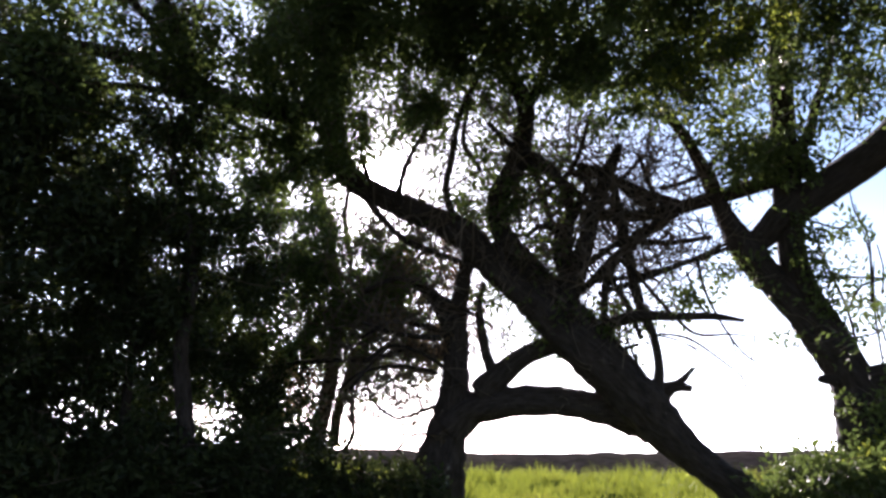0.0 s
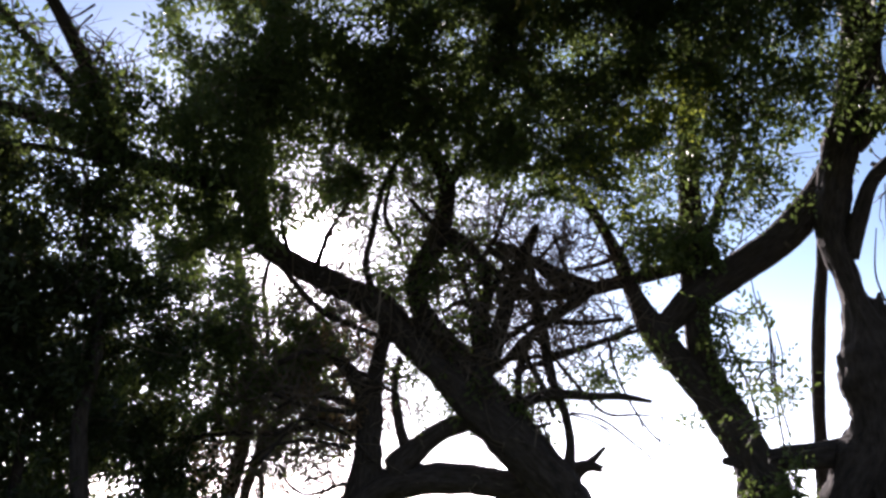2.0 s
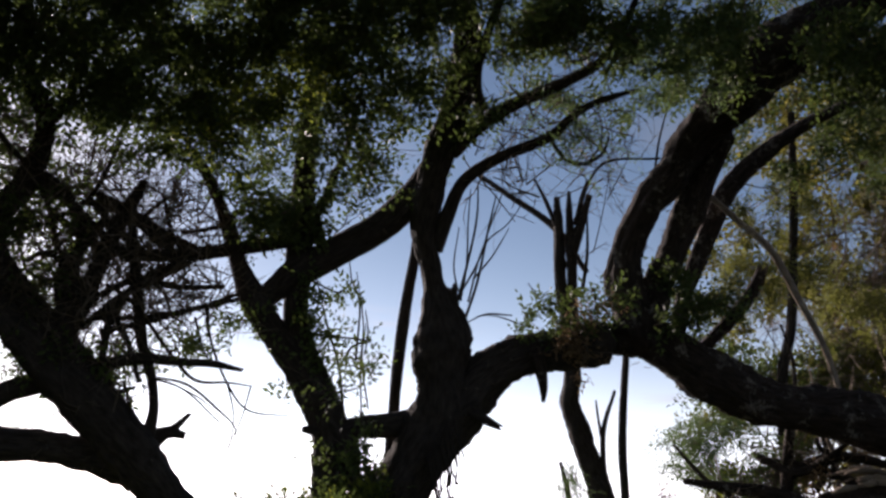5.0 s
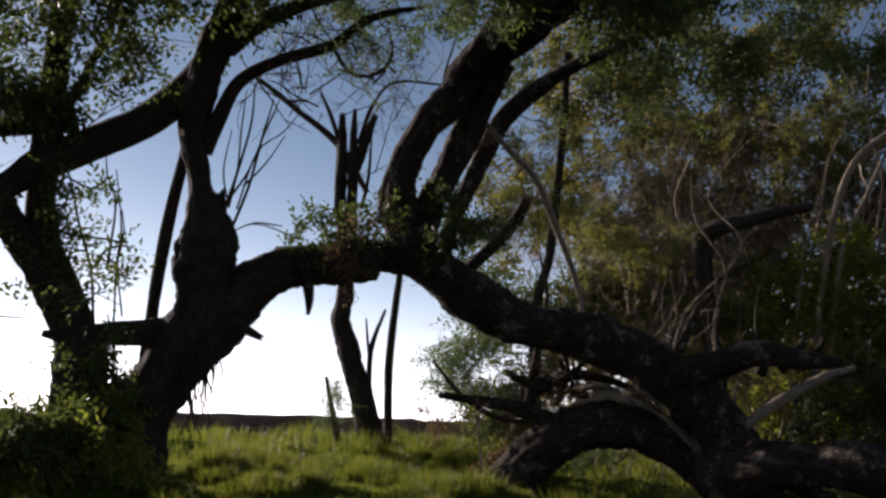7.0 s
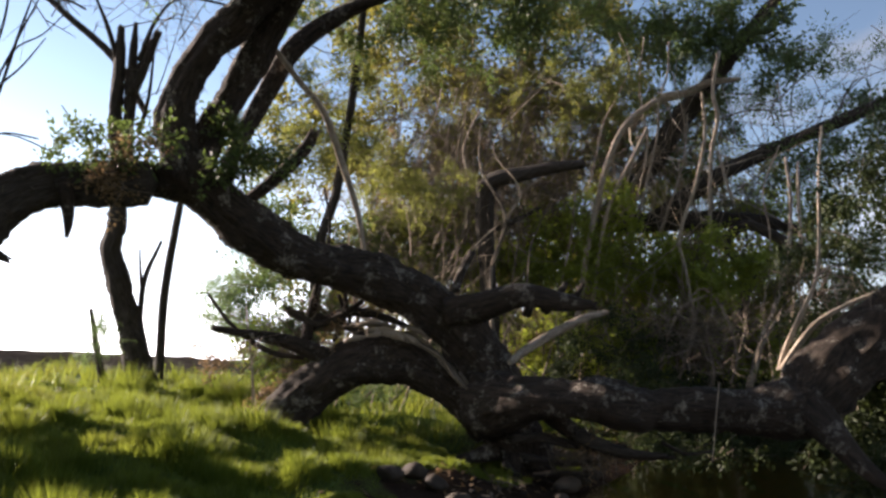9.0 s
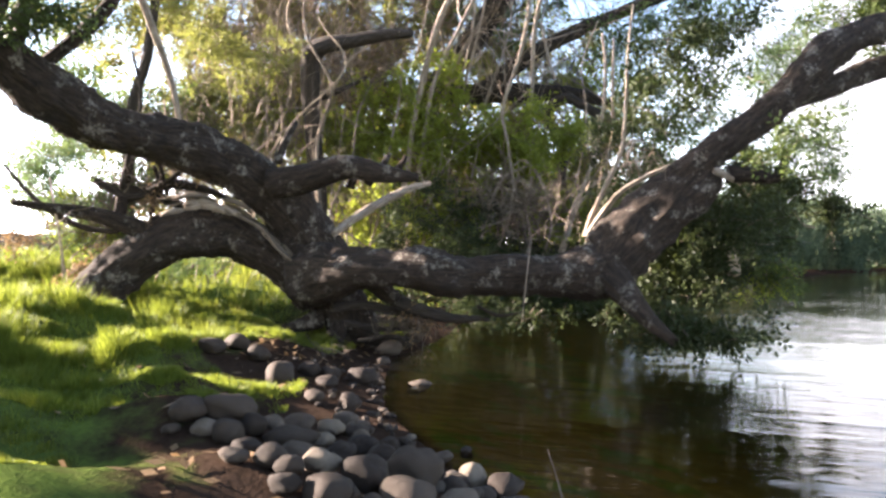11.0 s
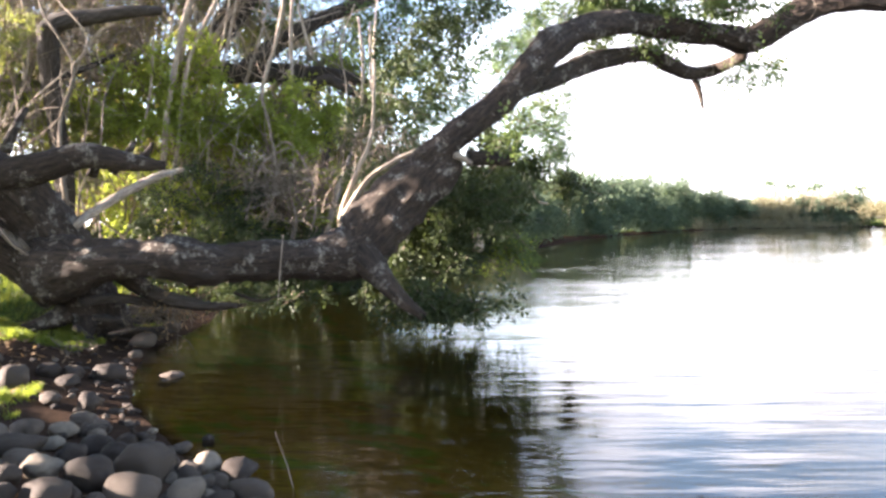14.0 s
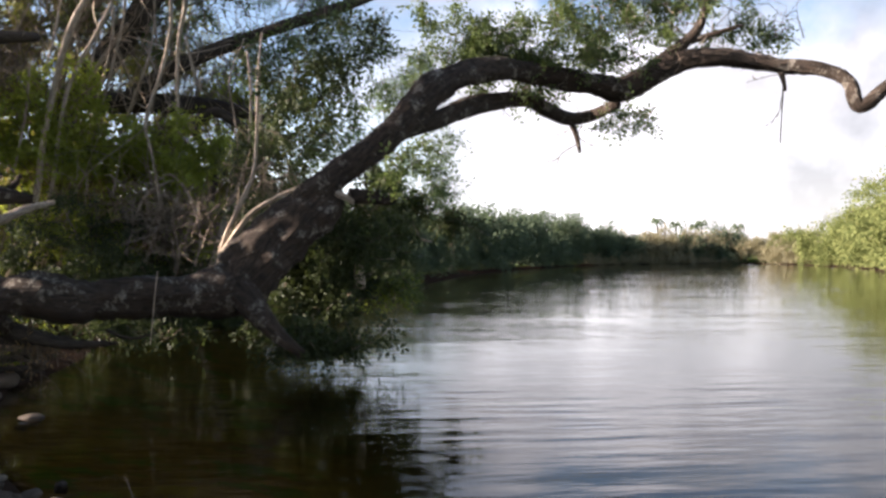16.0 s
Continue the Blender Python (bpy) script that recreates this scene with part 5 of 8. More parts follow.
tree_c.limb('split_wood', [(9.74,5.79,1.95,.011), (9.78,5.7,1.96,.021), (9.81,5.64,1.99,.018), (9.87,5.51,1.97,.007)], 'pb')
tree_c.limb('split_wood', [(9.78,5.69,2.05,.007), (9.82,5.6,2.04,.011), (9.86,5.49,2.05,.007), (9.88,5.41,2.01,.004)], 'pb')
tree_c.limb('split_wood', [(10,5.31,1.84,.007), (10.04,5.21,1.8,.014), (10.07,5.12,1.78,.011), (10.08,5.07,1.76,.004)], 'tb')
tree_c.limb('split_wood', [(9.82,5.64,1.97,.007), (9.9,5.48,1.96,.011), (9.97,5.33,1.97,.011), (10.03,5.18,1.95,.004)], 'pb')
tree_c.limb('split_wood', [(10.26,4.77,1.61,.004), (10.25,4.73,1.57,.007), (10.27,4.64,1.52,.007), (10.27,4.57,1.47,.004)], 'tb')
tree_c.limb('split_wood', [(10.19,4.92,1.67,.007), (10.23,4.78,1.61,.011), (10.23,4.71,1.5,.011), (10.26,4.59,1.41,.004)], 'tb')
tree_c.limb('split_wood', [(10.21,4.88,1.79,.004), (10.22,4.81,1.77,.007), (10.25,4.7,1.69,.007), (10.27,4.61,1.61,.004)], 'tb')
tree_c.limb('split_wood', [(10.28,4.71,1.49,.007), (10.3,4.62,1.4,.014), (10.31,4.52,1.35,.014), (10.31,4.45,1.28,.004)], 'tb')
tree_c.limb('split_wood', [(9.67,5.93,1.85,.007), (9.73,5.8,1.87,.014), (9.74,5.72,1.88,.014), (9.81,5.56,1.95,.004)], 'tb')
tree_c.limb('split_wood', [(10.12,5.08,1.83,.011), (10.13,5.01,1.84,.018), (10.17,4.91,1.76,.014), (10.19,4.84,1.73,.004)], 'tb')
tree_c.limb('split_wood', [(10.31,4.64,1.43,.004), (10.34,4.54,1.32,.007), (10.35,4.46,1.21,.007), (10.37,4.37,1.14,.004)], 'tb')
tree_c.limb('split_wood', [(10.07,5.18,1.92,.007), (10.12,5.03,1.85,.014), (10.16,4.9,1.78,.014), (10.18,4.81,1.71,.004)], 'tb')
tree_c.limb('split_wood', [(10.31,4.65,1.53,.007), (10.32,4.56,1.41,.014), (10.34,4.45,1.29,.014), (10.35,4.36,1.17,.004)], 'tb')
tree_c.limb('split_wood', [(10.27,4.74,1.56,.007), (10.27,4.68,1.53,.011), (10.28,4.62,1.45,.011), (10.28,4.56,1.38,.004)], 'tb')
tree_c.limb('split_wood', [(9.97,5.38,1.89,.007), (10.02,5.26,1.9,.011), (10.06,5.15,1.88,.011), (10.1,5.06,1.84,.004)], 'tb')
tree_c.limb('split_wood', [(10.35,4.54,1.3,.007), (10.36,4.43,1.19,.014), (10.37,4.32,1.07,.010), (10.36,4.28,1.05,.004)], 'tb')
tree_c.limb('split_wood', [(10.2,4.91,1.68,.007), (10.22,4.82,1.63,.014), (10.24,4.71,1.56,.014), (10.24,4.64,1.51,.004)], 'tb')
tree_c.limb('split_wood', [(10.34,4.5,1.41,.018), (10.36,4.42,1.29,.038), (10.37,4.35,1.16,.042), (10.37,4.3,1.05,.017)], 'tb')
tree_c.limb('split_wood', [(9.94,5.18,1.97,.017), (10,5.06,1.95,.035), (10.05,4.93,1.9,.031), (10.09,4.83,1.81,.014)], 'tb')
tree_c.limb('split_wood', [(9.63,5.67,1.95,.014), (9.71,5.51,2,.035), (9.8,5.34,1.99,.031), (9.86,5.21,1.94,.014)], 'tb')
tree_c.limb('split_wood', [(9.60,5.88,1.94,0.015), (9.78,5.52,1.99,0.022), (9.93,5.24,1.88,0.029), (10.01,4.96,1.76,0.029), (10.07,4.65,1.59,0.028), (10.07,4.43,1.35,0.024), (10.16,4.20,1.14,0.017)], 'tb')
tree_c.limb('limb', [(8.81,7.38,1.85,.042), (9.17,7.03,1.79,.063), (9.52,6.66,1.72,.093), (9.82,6.32,1.57,.123), (10.02,6.09,1.47,.109)])
tree_c.limb('limb', [(9.77,6.58,1.75,.080), (9.87,6.59,2.14,.066), (9.97,6.55,2.62,.052)])
tree_c.limb('limb', [(10.16,4.61,2.18,.200), (10.24,4.13,2.27,.174), (10.3,3.64,2.4,.154), (10.35,3.15,2.33,.120), (10.37,2.7,2.28,.047)], 'b')
# Brown branch in pale wood colour, which stands in for direct sun.
tree_c.limb('limb', [(10.56,3.88,1.56,0.041), (10.9,3.85,1.71,0.058), (11.34,3.56,2.01,0.066), (11.75,3.3,2.23,0.057), (12.13,3.1,2.34,0.035)], 'bp')
tree_c.limb('limb', [(10.09,4.49,2.45,.066), (10.2,4.44,2.71,.053), (10.32,4.37,2.97,.040)], 'b')
tree_c.limb('trunk', [(10.50,4.19,1.04,0.398), (10.33,3.85,1.06,0.341), (10.19,3.42,1.12,0.265), (10.22,2.96,1.14,0.237), (10.30,2.56,1.13,0.266), (10.35,2.25,1.07,0.273), (10.47,2.00,1.09,0.233), (10.62,1.64,1.10,0.250), (10.80,1.24,1.10,0.246), (11.02,0.83,1.12,0.258), (11.22,0.50,1.17,0.359), (11.34,0.27,1.40,0.382), (11.46,0.03,1.73,0.376), (11.53,-0.29,2.08,0.337), (11.58,-0.59,2.34,0.307), (11.63,-0.82,2.52,0.229)], 'k')
tree_c.limb('limb', [(11.12,0.43,1.19,0.222), (10.99,0.24,0.99,0.183), (10.90,0.07,0.81,0.145), (10.82,-0.14,0.59,0.108), (10.78,-0.39,0.39,0.064)], 'b')
tree_c.limb('trunk', [(11.43,-0.40,2.42,0.153), (11.49,-0.79,2.66,0.185), (11.60,-1.18,2.96,0.195), (11.74,-1.58,3.33,0.194), (11.91,-1.96,3.72,0.197), (12.18,-2.32,4.10,0.211), (12.53,-2.79,4.37,0.187), (12.94,-3.38,4.55,0.177), (13.41,-4.07,4.59,0.179), (13.67,-4.70,4.56,0.174), (13.92,-5.25,4.54,0.168), (14.00,-5.67,4.48,0.203), (13.87,-6.02,4.63,0.192), (13.74,-6.37,4.84,0.181), (13.57,-6.79,4.95,0.170), (13.35,-7.27,4.93,0.154), (13.12,-7.73,4.80,0.133), (12.93,-8.09,4.70,0.122), (12.67,-8.53,4.61,0.111), (12.46,-8.87,4.38,0.101), (12.36,-9.02,3.96,0.092), (12.13,-9.36,4.27,0.094), (11.85,-9.75,4.45,0.071), (11.50,-10.19,4.81,0.041)], 'k')
tree_c.limb('limb', [(11.84,-1.54,3.27,0.144), (12.02,-1.84,3.43,0.127), (12.49,-2.30,3.65,0.137), (13.03,-2.80,3.92,0.155), (13.46,-3.32,4.13,0.149), (14.04,-4.01,4.28,0.139), (14.34,-4.47,4.16,0.136), (14.83,-5.00,4.10,0.128), (15.20,-5.53,4.24,0.107), (14.58,-5.81,4.36,0.085)])
tree_c.limb('limb', [(14.83,-5.00,4.07,0.066), (14.89,-5.13,3.81,0.051), (14.88,-5.19,3.50,0.031)])
tree_c.limb('limb', [(12.97,-8.02,4.64,0.054), (12.94,-8.06,4.47,0.041), (12.93,-8.09,4.30,0.023)])
tree_c.limb('limb', [(13.86,-6.07,4.67,0.144), (13.74,-6.37,4.98,0.124), (13.62,-6.67,5.23,0.104), (13.53,-6.88,5.49,0.085), (13.45,-7.05,6.02,0.056)])
tree_c.limb('limb', [(13.64,-6.63,5.21,0.066), (13.46,-7.04,5.32,0.047), (13.23,-7.51,5.45,0.032)])
tree_c.limb('limb', [(11.68,-1.01,2.43,0.115), (11.72,-1.32,2.42,0.092), (11.75,-1.59,2.39,0.077), (11.74,-1.68,2.54,0.057), (11.74,-1.71,2.75,0.031)], 'b')
tree_c.limb('limb', [(12.04,0.80,1.61,0.036), (12.05,0.72,1.88,0.036), (12.07,0.53,2.32,0.032), (12.09,0.35,2.76,0.028), (12.09,0.30,3.28,0.024), (12.09,0.28,4.15,0.020), (12.10,0.23,4.78,0.016)], 'p')
tree_c.limb('limb', [(11.94,0.76,1.61,0.044), (11.96,0.60,1.87,0.044), (11.88,0.35,2.19,0.040), (11.86,0.07,2.38,0.031), (11.82,-0.20,2.51,0.027), (11.73,-0.40,2.58,0.023)], 'p')
tree_c.limb('limb', [(12.09,0.33,2.80,0.020), (12.10,0.19,2.94,0.016), (12.11,0.05,2.91,0.012)], 'p')
tree_c.limb('limb', [(6.5,7.52,3.33,.097), (6.58,7.51,3.05,.071), (6.62,7.52,2.85,.048), (6.63,7.54,2.71,.022)], 'b')
tree_c.limb('vine', [(10.44,1.27,1.42,0.0070), (10.43,1.30,1.11,0.0070), (10.43,1.33,0.75,0.0070), (10.42,1.35,0.54,0.0055)], 'p')
tree_c.limb('split_wood', [(11.48,-0.44,2.48,0.030), (11.43,-0.67,2.51,0.053), (11.43,-0.89,2.44,0.052), (11.43,-1.07,2.34,0.030)], 'pb')
tree_c.limb('root', [(10.9,4.15,0.45,.16), (10.55,4.3,0.35,.09), (10.2,4.4,0.33,.04)], 'b')
tree_c.limb('root', [(10.95,3.8,0.3,.14), (10.8,3.4,0.2,.08), (10.7,3.0,0.12,.035)], 'b')
tree_c.limb('root', [(10.9,3.95,0.35,.16), (10.55,3.8,0.15,.09), (10.25,3.7,0.04,.04)], 'b')
tree_c.limb('root', [(10.66,3.37,0.96,.139), (10.67,2.92,0.66,.090), (10.72,2.34,0.51,.055), (10.73,1.82,0.53,.021)], 'b')
tree_c.limb('limb', [(10.82,3.55,2.25,.078), (10.85,3.37,2.43,.064), (10.84,3.25,2.62,.028)], 'b')
tree_c.limb('limb', [(10.9,3.34,2.31,.064), (10.93,3.12,2.48,.042), (10.91,3.04,2.61,.018)], 'b')
tree_c.limb('limb', [(10.74,3.76,2.18,.064), (10.73,3.68,2.4,.050), (10.67,3.7,2.55,.021)], 'b')
tree_c.limb('twig', [(12.94,-8.06,4.41,0.014), (12.96,-8.04,3.91,0.011), (12.97,-8.02,3.46,0.011)])
tree_c.clump('leaf', 80, (6.95, 7.13, 3.88), (0.49, 0.40, 0.21), -41)
tree_c.clump('dry', 60, (7.01, 7.1, 3.81), (0.42, 0.40, 0.13), -41)
tree_c.clump('dry', 90, (6.85, 7.08, 3.42), (0.19, 0.15, 0.19), -41)
tree_c.clump('leaf', 150, (8.3, 6.88, 4.15), (0.38, 0.50, 0.34), -47)
tree_c.clump('leaf', 90, (6.6, 7.45, 3.77), (0.35, 0.30, 0.21), -38)
tree_c.clump('leaf', 300, (13.40, -3.39, 5.04), (0.86, 0.60, 0.38), -99)
tree_c.clump('leaf', 280, (14.83, -4.92, 5.45), (0.87, 0.65, 0.49), -104)
tree_c.clump('leaf', 420, (14.44, -5.75, 5.99), (1.20, 0.78, 0.43), -108)
tree_c.clump('leaf', 400, (13.72, -6.93, 5.87), (0.96, 0.65, 0.64), -113)
tree_c.clump('leaf', 120, (13.73, -7.85, 5.36), (0.65, 0.52, 0.23), -116)
tree_c.clump('leaf', 60, (14.56, -5.91, 4.02), (0.53, 0.26, 0.17), -108)
tree_c.clump('leaf', 260, (13.42, -2.64, 5.34), (0.86, 0.72, 0.48), -96)
tree_c.clump('leaf', 60, (14.10, -4.33, 4.51), (0.61, 0.26, 0.16), -103)
tree_c.clump('leaf', 600, (13.75, -4.63, 6.86), (3.43, 1.04, 0.62), -104)
tree_c.clump('leaf', 700, (7.83, 3.6, 5.95), (0.97, 0.60, 0.45), -61)
tree_c.clump('leaf', 110, (8.15, 6.05, 3.9), (0.43, 0.30, 0.29), -51)
tree_c.clump('leaf', 50, (7.68, 6.36, 3.7), (0.28, 0.30, 0.21), -48)
tree_c.clump('leaf', 50, (11.22, -1.65, 2.60), (0.10, 0.15, 0.18), -94)
tree_c.clump('leaf', 70, (13.55, -2.70, 4.86), (0.31, 0.19, 0.22), -104)
tree_c.clump('leaf', 100, (13.48, -3.20, 5.02), (0.39, 0.23, 0.27), -104)
tree_c.clump('leaf', 100, (13.38, -3.74, 4.98), (0.37, 0.22, 0.26), -104)
tree_c.clump('leaf', 80, (13.27, -4.22, 4.84), (0.33, 0.20, 0.23), -104)
tree_c.clump('leaf', 90, (13.12, -4.79, 4.89), (0.38, 0.23, 0.27), -104)
tree_c.clump('leaf', 70, (12.95, -5.33, 4.76), (0.32, 0.19, 0.23), -104)
tree_c.clump('leaf', 60, (12.87, -5.56, 3.89), (0.30, 0.18, 0.21), -104)
tree_c.clump('leaf', 40, (13.33, -3.95, 4.35), (0.24, 0.14, 0.17), -104)
tree_c.clump('leaf', 110, (13.42, -3.53, 5.40), (0.50, 0.30, 0.35), -104)
tree_c.clump('leaf', 110, (13.20, -4.49, 5.39), (0.50, 0.30, 0.35), -104)
tree_c.clump('leaf', 80, (12.92, -5.42, 5.26), (0.40, 0.24, 0.28), -104)
tree_c.clump('leaf', 40, (13.50, -3.06, 4.37), (0.24, 0.14, 0.17), -104)
tree_c.clump('leaf', 90, (13.63, -1.84, 3.11), (0.37, 0.22, 0.26), -104)
tree_c.clump('leaf', 60, (13.60, -2.21, 3.33), (0.31, 0.19, 0.22), -104)
tree_c.brush(60, (14.41, -5.85, 5.93), (1.62, 0.75, 0.55), -108, 0.75, 0.8)
tree_c.brush(36, (13.67, -7.93, 5.49), (0.87, 0.47, 0.49), -116, 0.67, 0.8)
tree_c.brush(40, (14.54, -3.80, 5.44), (1.05, 0.49, 0.36), -100, 0.64, 0.6)
tree_c.brush(40, (13.70, -6.92, 5.96), (0.96, 0.56, 0.64), -113, 0.74, 0.8)
tree_c.finish()

# dead standing trunk with broken upright prongs
tree_s = Plant('snag', 'dead standing trunk with broken upright prongs', 'dead tree', bark=BARK)
tree_s.limb('trunk', [(11.39,11.29,0.59,.328), (11.32,11.38,1.1,.268), (11.13,11.55,1.93,.207), (10.9,11.7,2.72,.208), (10.71,11.79,3.28,.169), (10.72,11.69,3.84,.145), (10.57,11.61,4.7,.129), (10.31,11.54,5.64,.121), (10.14,11.35,6.47,.100), (9.97,11.19,7.13,.056)], 'bk')
tree_s.limb('limb', [(10.66,11.56,4.6,.121), (10.54,11.45,5.34,.097), (10.39,11.3,6.07,.105), (10.25,11.16,6.69,.080), (10.11,11.01,7.24,.032)], 'bk')
tree_s.limb('limb', [(10.39,11.3,6.07,.105), (10.42,11.04,6.65,.088), (10.43,10.78,7.15,.056)], 'bk')
tree_s.limb('limb', [(10.35,11.1,6.65,.056), (10.32,10.88,7.16,.036), (10.33,10.72,7.44,.020)], 'b')
tree_s.limb('limb', [(10.1,11.34,6.57,.056), (9.8,11.34,7.11,.040), (9.54,11.35,7.5,.020)], 'b')
tree_s.limb('limb', [(11.24,11.46,1.72,.056), (11.2,11.42,2.79,.052), (11.32,11.2,3.57,.028)], 'b')
tree_s.limb('limb', [(11.22,11.44,2.47,.036), (11.13,11.46,3,.028), (11.07,11.46,3.38,.016)], 'b')
tree_s.limb('limb', [(10.66,11.3,5.46,.040), (10.62,11.1,6.09,.032), (10.48,10.91,6.81,.016)])
tree_s.finish()

# thin leafless tree with bare crooked branches
tree_s2 = Plant('sapling', 'thin leafless tree with bare crooked branches', 'dead tree', bark=BARK)
tree_s2.limb('trunk', [(12.34,12.06,0.85,.103), (12.34,12.07,1.53,.092), (12.29,12.04,2.9,.082), (12.26,11.83,4.3,.071), (12.18,11.58,5.46,.053)])
tree_s2.limb('limb', [(9.14,12.92,8.09,.051), (9.69,12.39,7.51,.062), (10.38,11.75,6.76,.073), (10.8,11.32,5.83,.055)])
tree_s2.limb('limb', [(10.63,10.44,4.78,.042), (10.59,10.02,6,.036), (10.68,9.44,6.98,.031), (10.58,9.1,7.73,.020), (10.51,8.79,8.26,.015)])
tree_s2.limb('limb', [(9.74,10.11,7.39,.020), (9.84,9.8,7.77,.020), (9.68,9.66,8.21,.015), (9.26,9.82,8.53,.010)])
tree_s2.limb('limb', [(9.82,10.45,6.63,.021), (9.96,9.9,7.41,.025), (10.67,9.17,7.45,.020)])
tree_s2.limb('limb', [(9.97,9.78,7.6,.025), (9.56,9.95,7.93,.020), (9.25,9.94,8.35,.015)])
tree_s2.brush(30, (10.16, 10.92, 7.87), (1.22, 0.86, 1.22), -41, 1.89, 0.5)
tree_s2.finish()

# short broken stump standing in the grass
tree_s3 = Plant('stump', 'short broken stump standing in the grass', 'stump', bark=BARK)
tree_s3.limb('trunk', [(10.01,10.8,1.02,.068), (9.92,10.89,1.49,.059), (9.78,10.98,2.18,.034)], 'b')
tree_s3.finish()

# long pale leaning bare branch
tree_t1 = Plant('bare_branch', 'long pale leaning bare branch', 'branch', bark=BARK)
tree_t1.limb('trunk', [(9.78,5.63,2.51,.030), (9.7,5.68,3.03,.037), (9.59,5.74,3.5,.041), (9.37,5.87,4.09,.048), (9.09,6,4.7,.047), (8.77,6.23,5.1,.043), (8.44,6.43,5.48,.035), (8.05,6.66,5.86,.028)], 'p')
tree_t1.finish()

# slim tree with yellow-green sunlit foliage and dry twigs
tree_t2 = Plant('tree', 'slim tree with yellow-green sunlit foliage and dry twigs', 'tree', bark=BARK)
tree_t2.limb('trunk', [(11.18,7.54,1.46,.097), (11.12,7.48,2.87,.088), (11.08,7.39,3.49,.080), (11.08,7.17,4.19,.075), (10.93,6.92,5.21,.065), (10.71,6.65,6.17,.060), (10.39,6.36,7.13,.046)])
tree_t2.clump('olive', 1583, (21.41, 11.86, 9.76), (2.97, 1.73, 1.56), -60)
tree_t2.clump('olive', 1218, (23.37, 9.38, 9.05), (2.30, 1.73, 1.77), -67)
tree_t2.clump('olive', 300, (10.83, 6.73, 5.78), (1.08, 0.90, 0.72), -56)
tree_t2.clump('dry', 135, (18.06, 8.45, 5.91), (1.91, 1.30, 0.96), -63)
tree_t2.clump('leaf', 1500, (11.09, 5.36, 7.01), (2.89, 1.20, 0.99), -62)
tree_t2.clump('leaf', 1700, (9.07, 6.22, 8.13), (4.34, 2.50, 1.04), -53)
tree_t2.clump('olive', 730, (21.35, 11.16, 8.43), (2.70, 1.54, 1.53), -62)
tree_t2.clump('olive', 365, (22.66, 8.82, 6.30), (1.98, 0.96, 0.65), -68)
tree_t2.clump('dry', 171, (19.04, 8.46, 5.89), (2.58, 1.16, 2.00), -65)
tree_t2.clump('dry', 90, (17.81, 10.36, 6.55), (1.86, 1.16, 1.86), -58)
tree_t2.clump('dry', 171, (21.90, 5.69, 6.53), (2.49, 1.16, 1.71), -74)
tree_t2.clump('dry', 135, (20.57, 8.03, 5.40), (2.42, 1.16, 1.20), -67)
tree_t2.clump('dry', 49, (20.10, 4.75, 3.40), (1.13, 0.72, 0.57), -74)
tree_t2.brush(130, (16.62, 8.12, 5.31), (1.39, 0.88, 1.13), -62, 1.54, 1.2)
tree_t2.brush(60, (15.78, 9.51, 5.34), (1.39, 0.98, 1.39), -57, 1.54, 0.6)
tree_t2.brush(120, (16.69, 7.80, 6.71), (2.56, 1.57, 1.93), -63, 1.83, 0.8)
tree_t2.brush(160, (17.55, 6.78, 6.76), (2.88, 1.93, 2.63), -67, 1.88, 1.2)
tree_t2.brush(220, (17.95, 8.25, 6.04), (2.59, 1.72, 2.31), -64, 1.95, 1.5)
tree_t2.clump('olive', 900, (11.7, 8.6, 5.3), (1.3, 1.0, 0.8), -52)
tree_t2.clump('olive', 560, (15.39, 9.95, 4.09), (1.41, 0.94, 1.06), -62)
tree_t2.clump('olive', 720, (16.14, 8.84, 3.82), (1.55, 1.00, 1.11), -62)
tree_t2.clump('olive', 720, (16.95, 7.39, 3.47), (1.47, 1.05, 1.15), -62)
tree_t2.clump('olive', 700, (13.6, 7.6, 4.9), (1.4, 0.9, 0.8), -60)
tree_t2.brush(120, (13.0, 7.0, 3.2), (2.2, 1.0, 1.2), -60, 1.6, 1.2)
tree_t2.finish()

# dark trunk with an elbow-bent branch
tree_t3 = Plant('tree', 'dark trunk with an elbow-bent branch', 'tree', bark=BARK, grain=1.5)
tree_t3.limb('trunk', [(16.56,6.94,2.04,0.192), (16.32,6.94,3.46,0.178), (16.02,6.90,4.55,0.195), (15.79,6.80,5.34,0.21)])
tree_t3.limb('limb', [(15.84,6.80,5.26,0.196), (15.81,6.55,5.40,0.170), (15.95,6.02,5.52,0.142), (16.07,5.41,5.64,0.124), (16.20,4.80,5.68,0.080)])
tree_t3.limb('limb', [(16.65,7.15,4.50,0.098), (16.85,6.66,4.70,0.061), (17.03,6.07,5.01,0.042)])
tree_t3.clump('olive', 500, (18.29, 5.54, 8.02), (2.04, 1.50, 1.08), -71)
tree_t3.brush(60, (17.93, 6.16, 5.21), (1.54, 0.85, 0.90), -69, 1.54, 0.3)
tree_t3.finish()

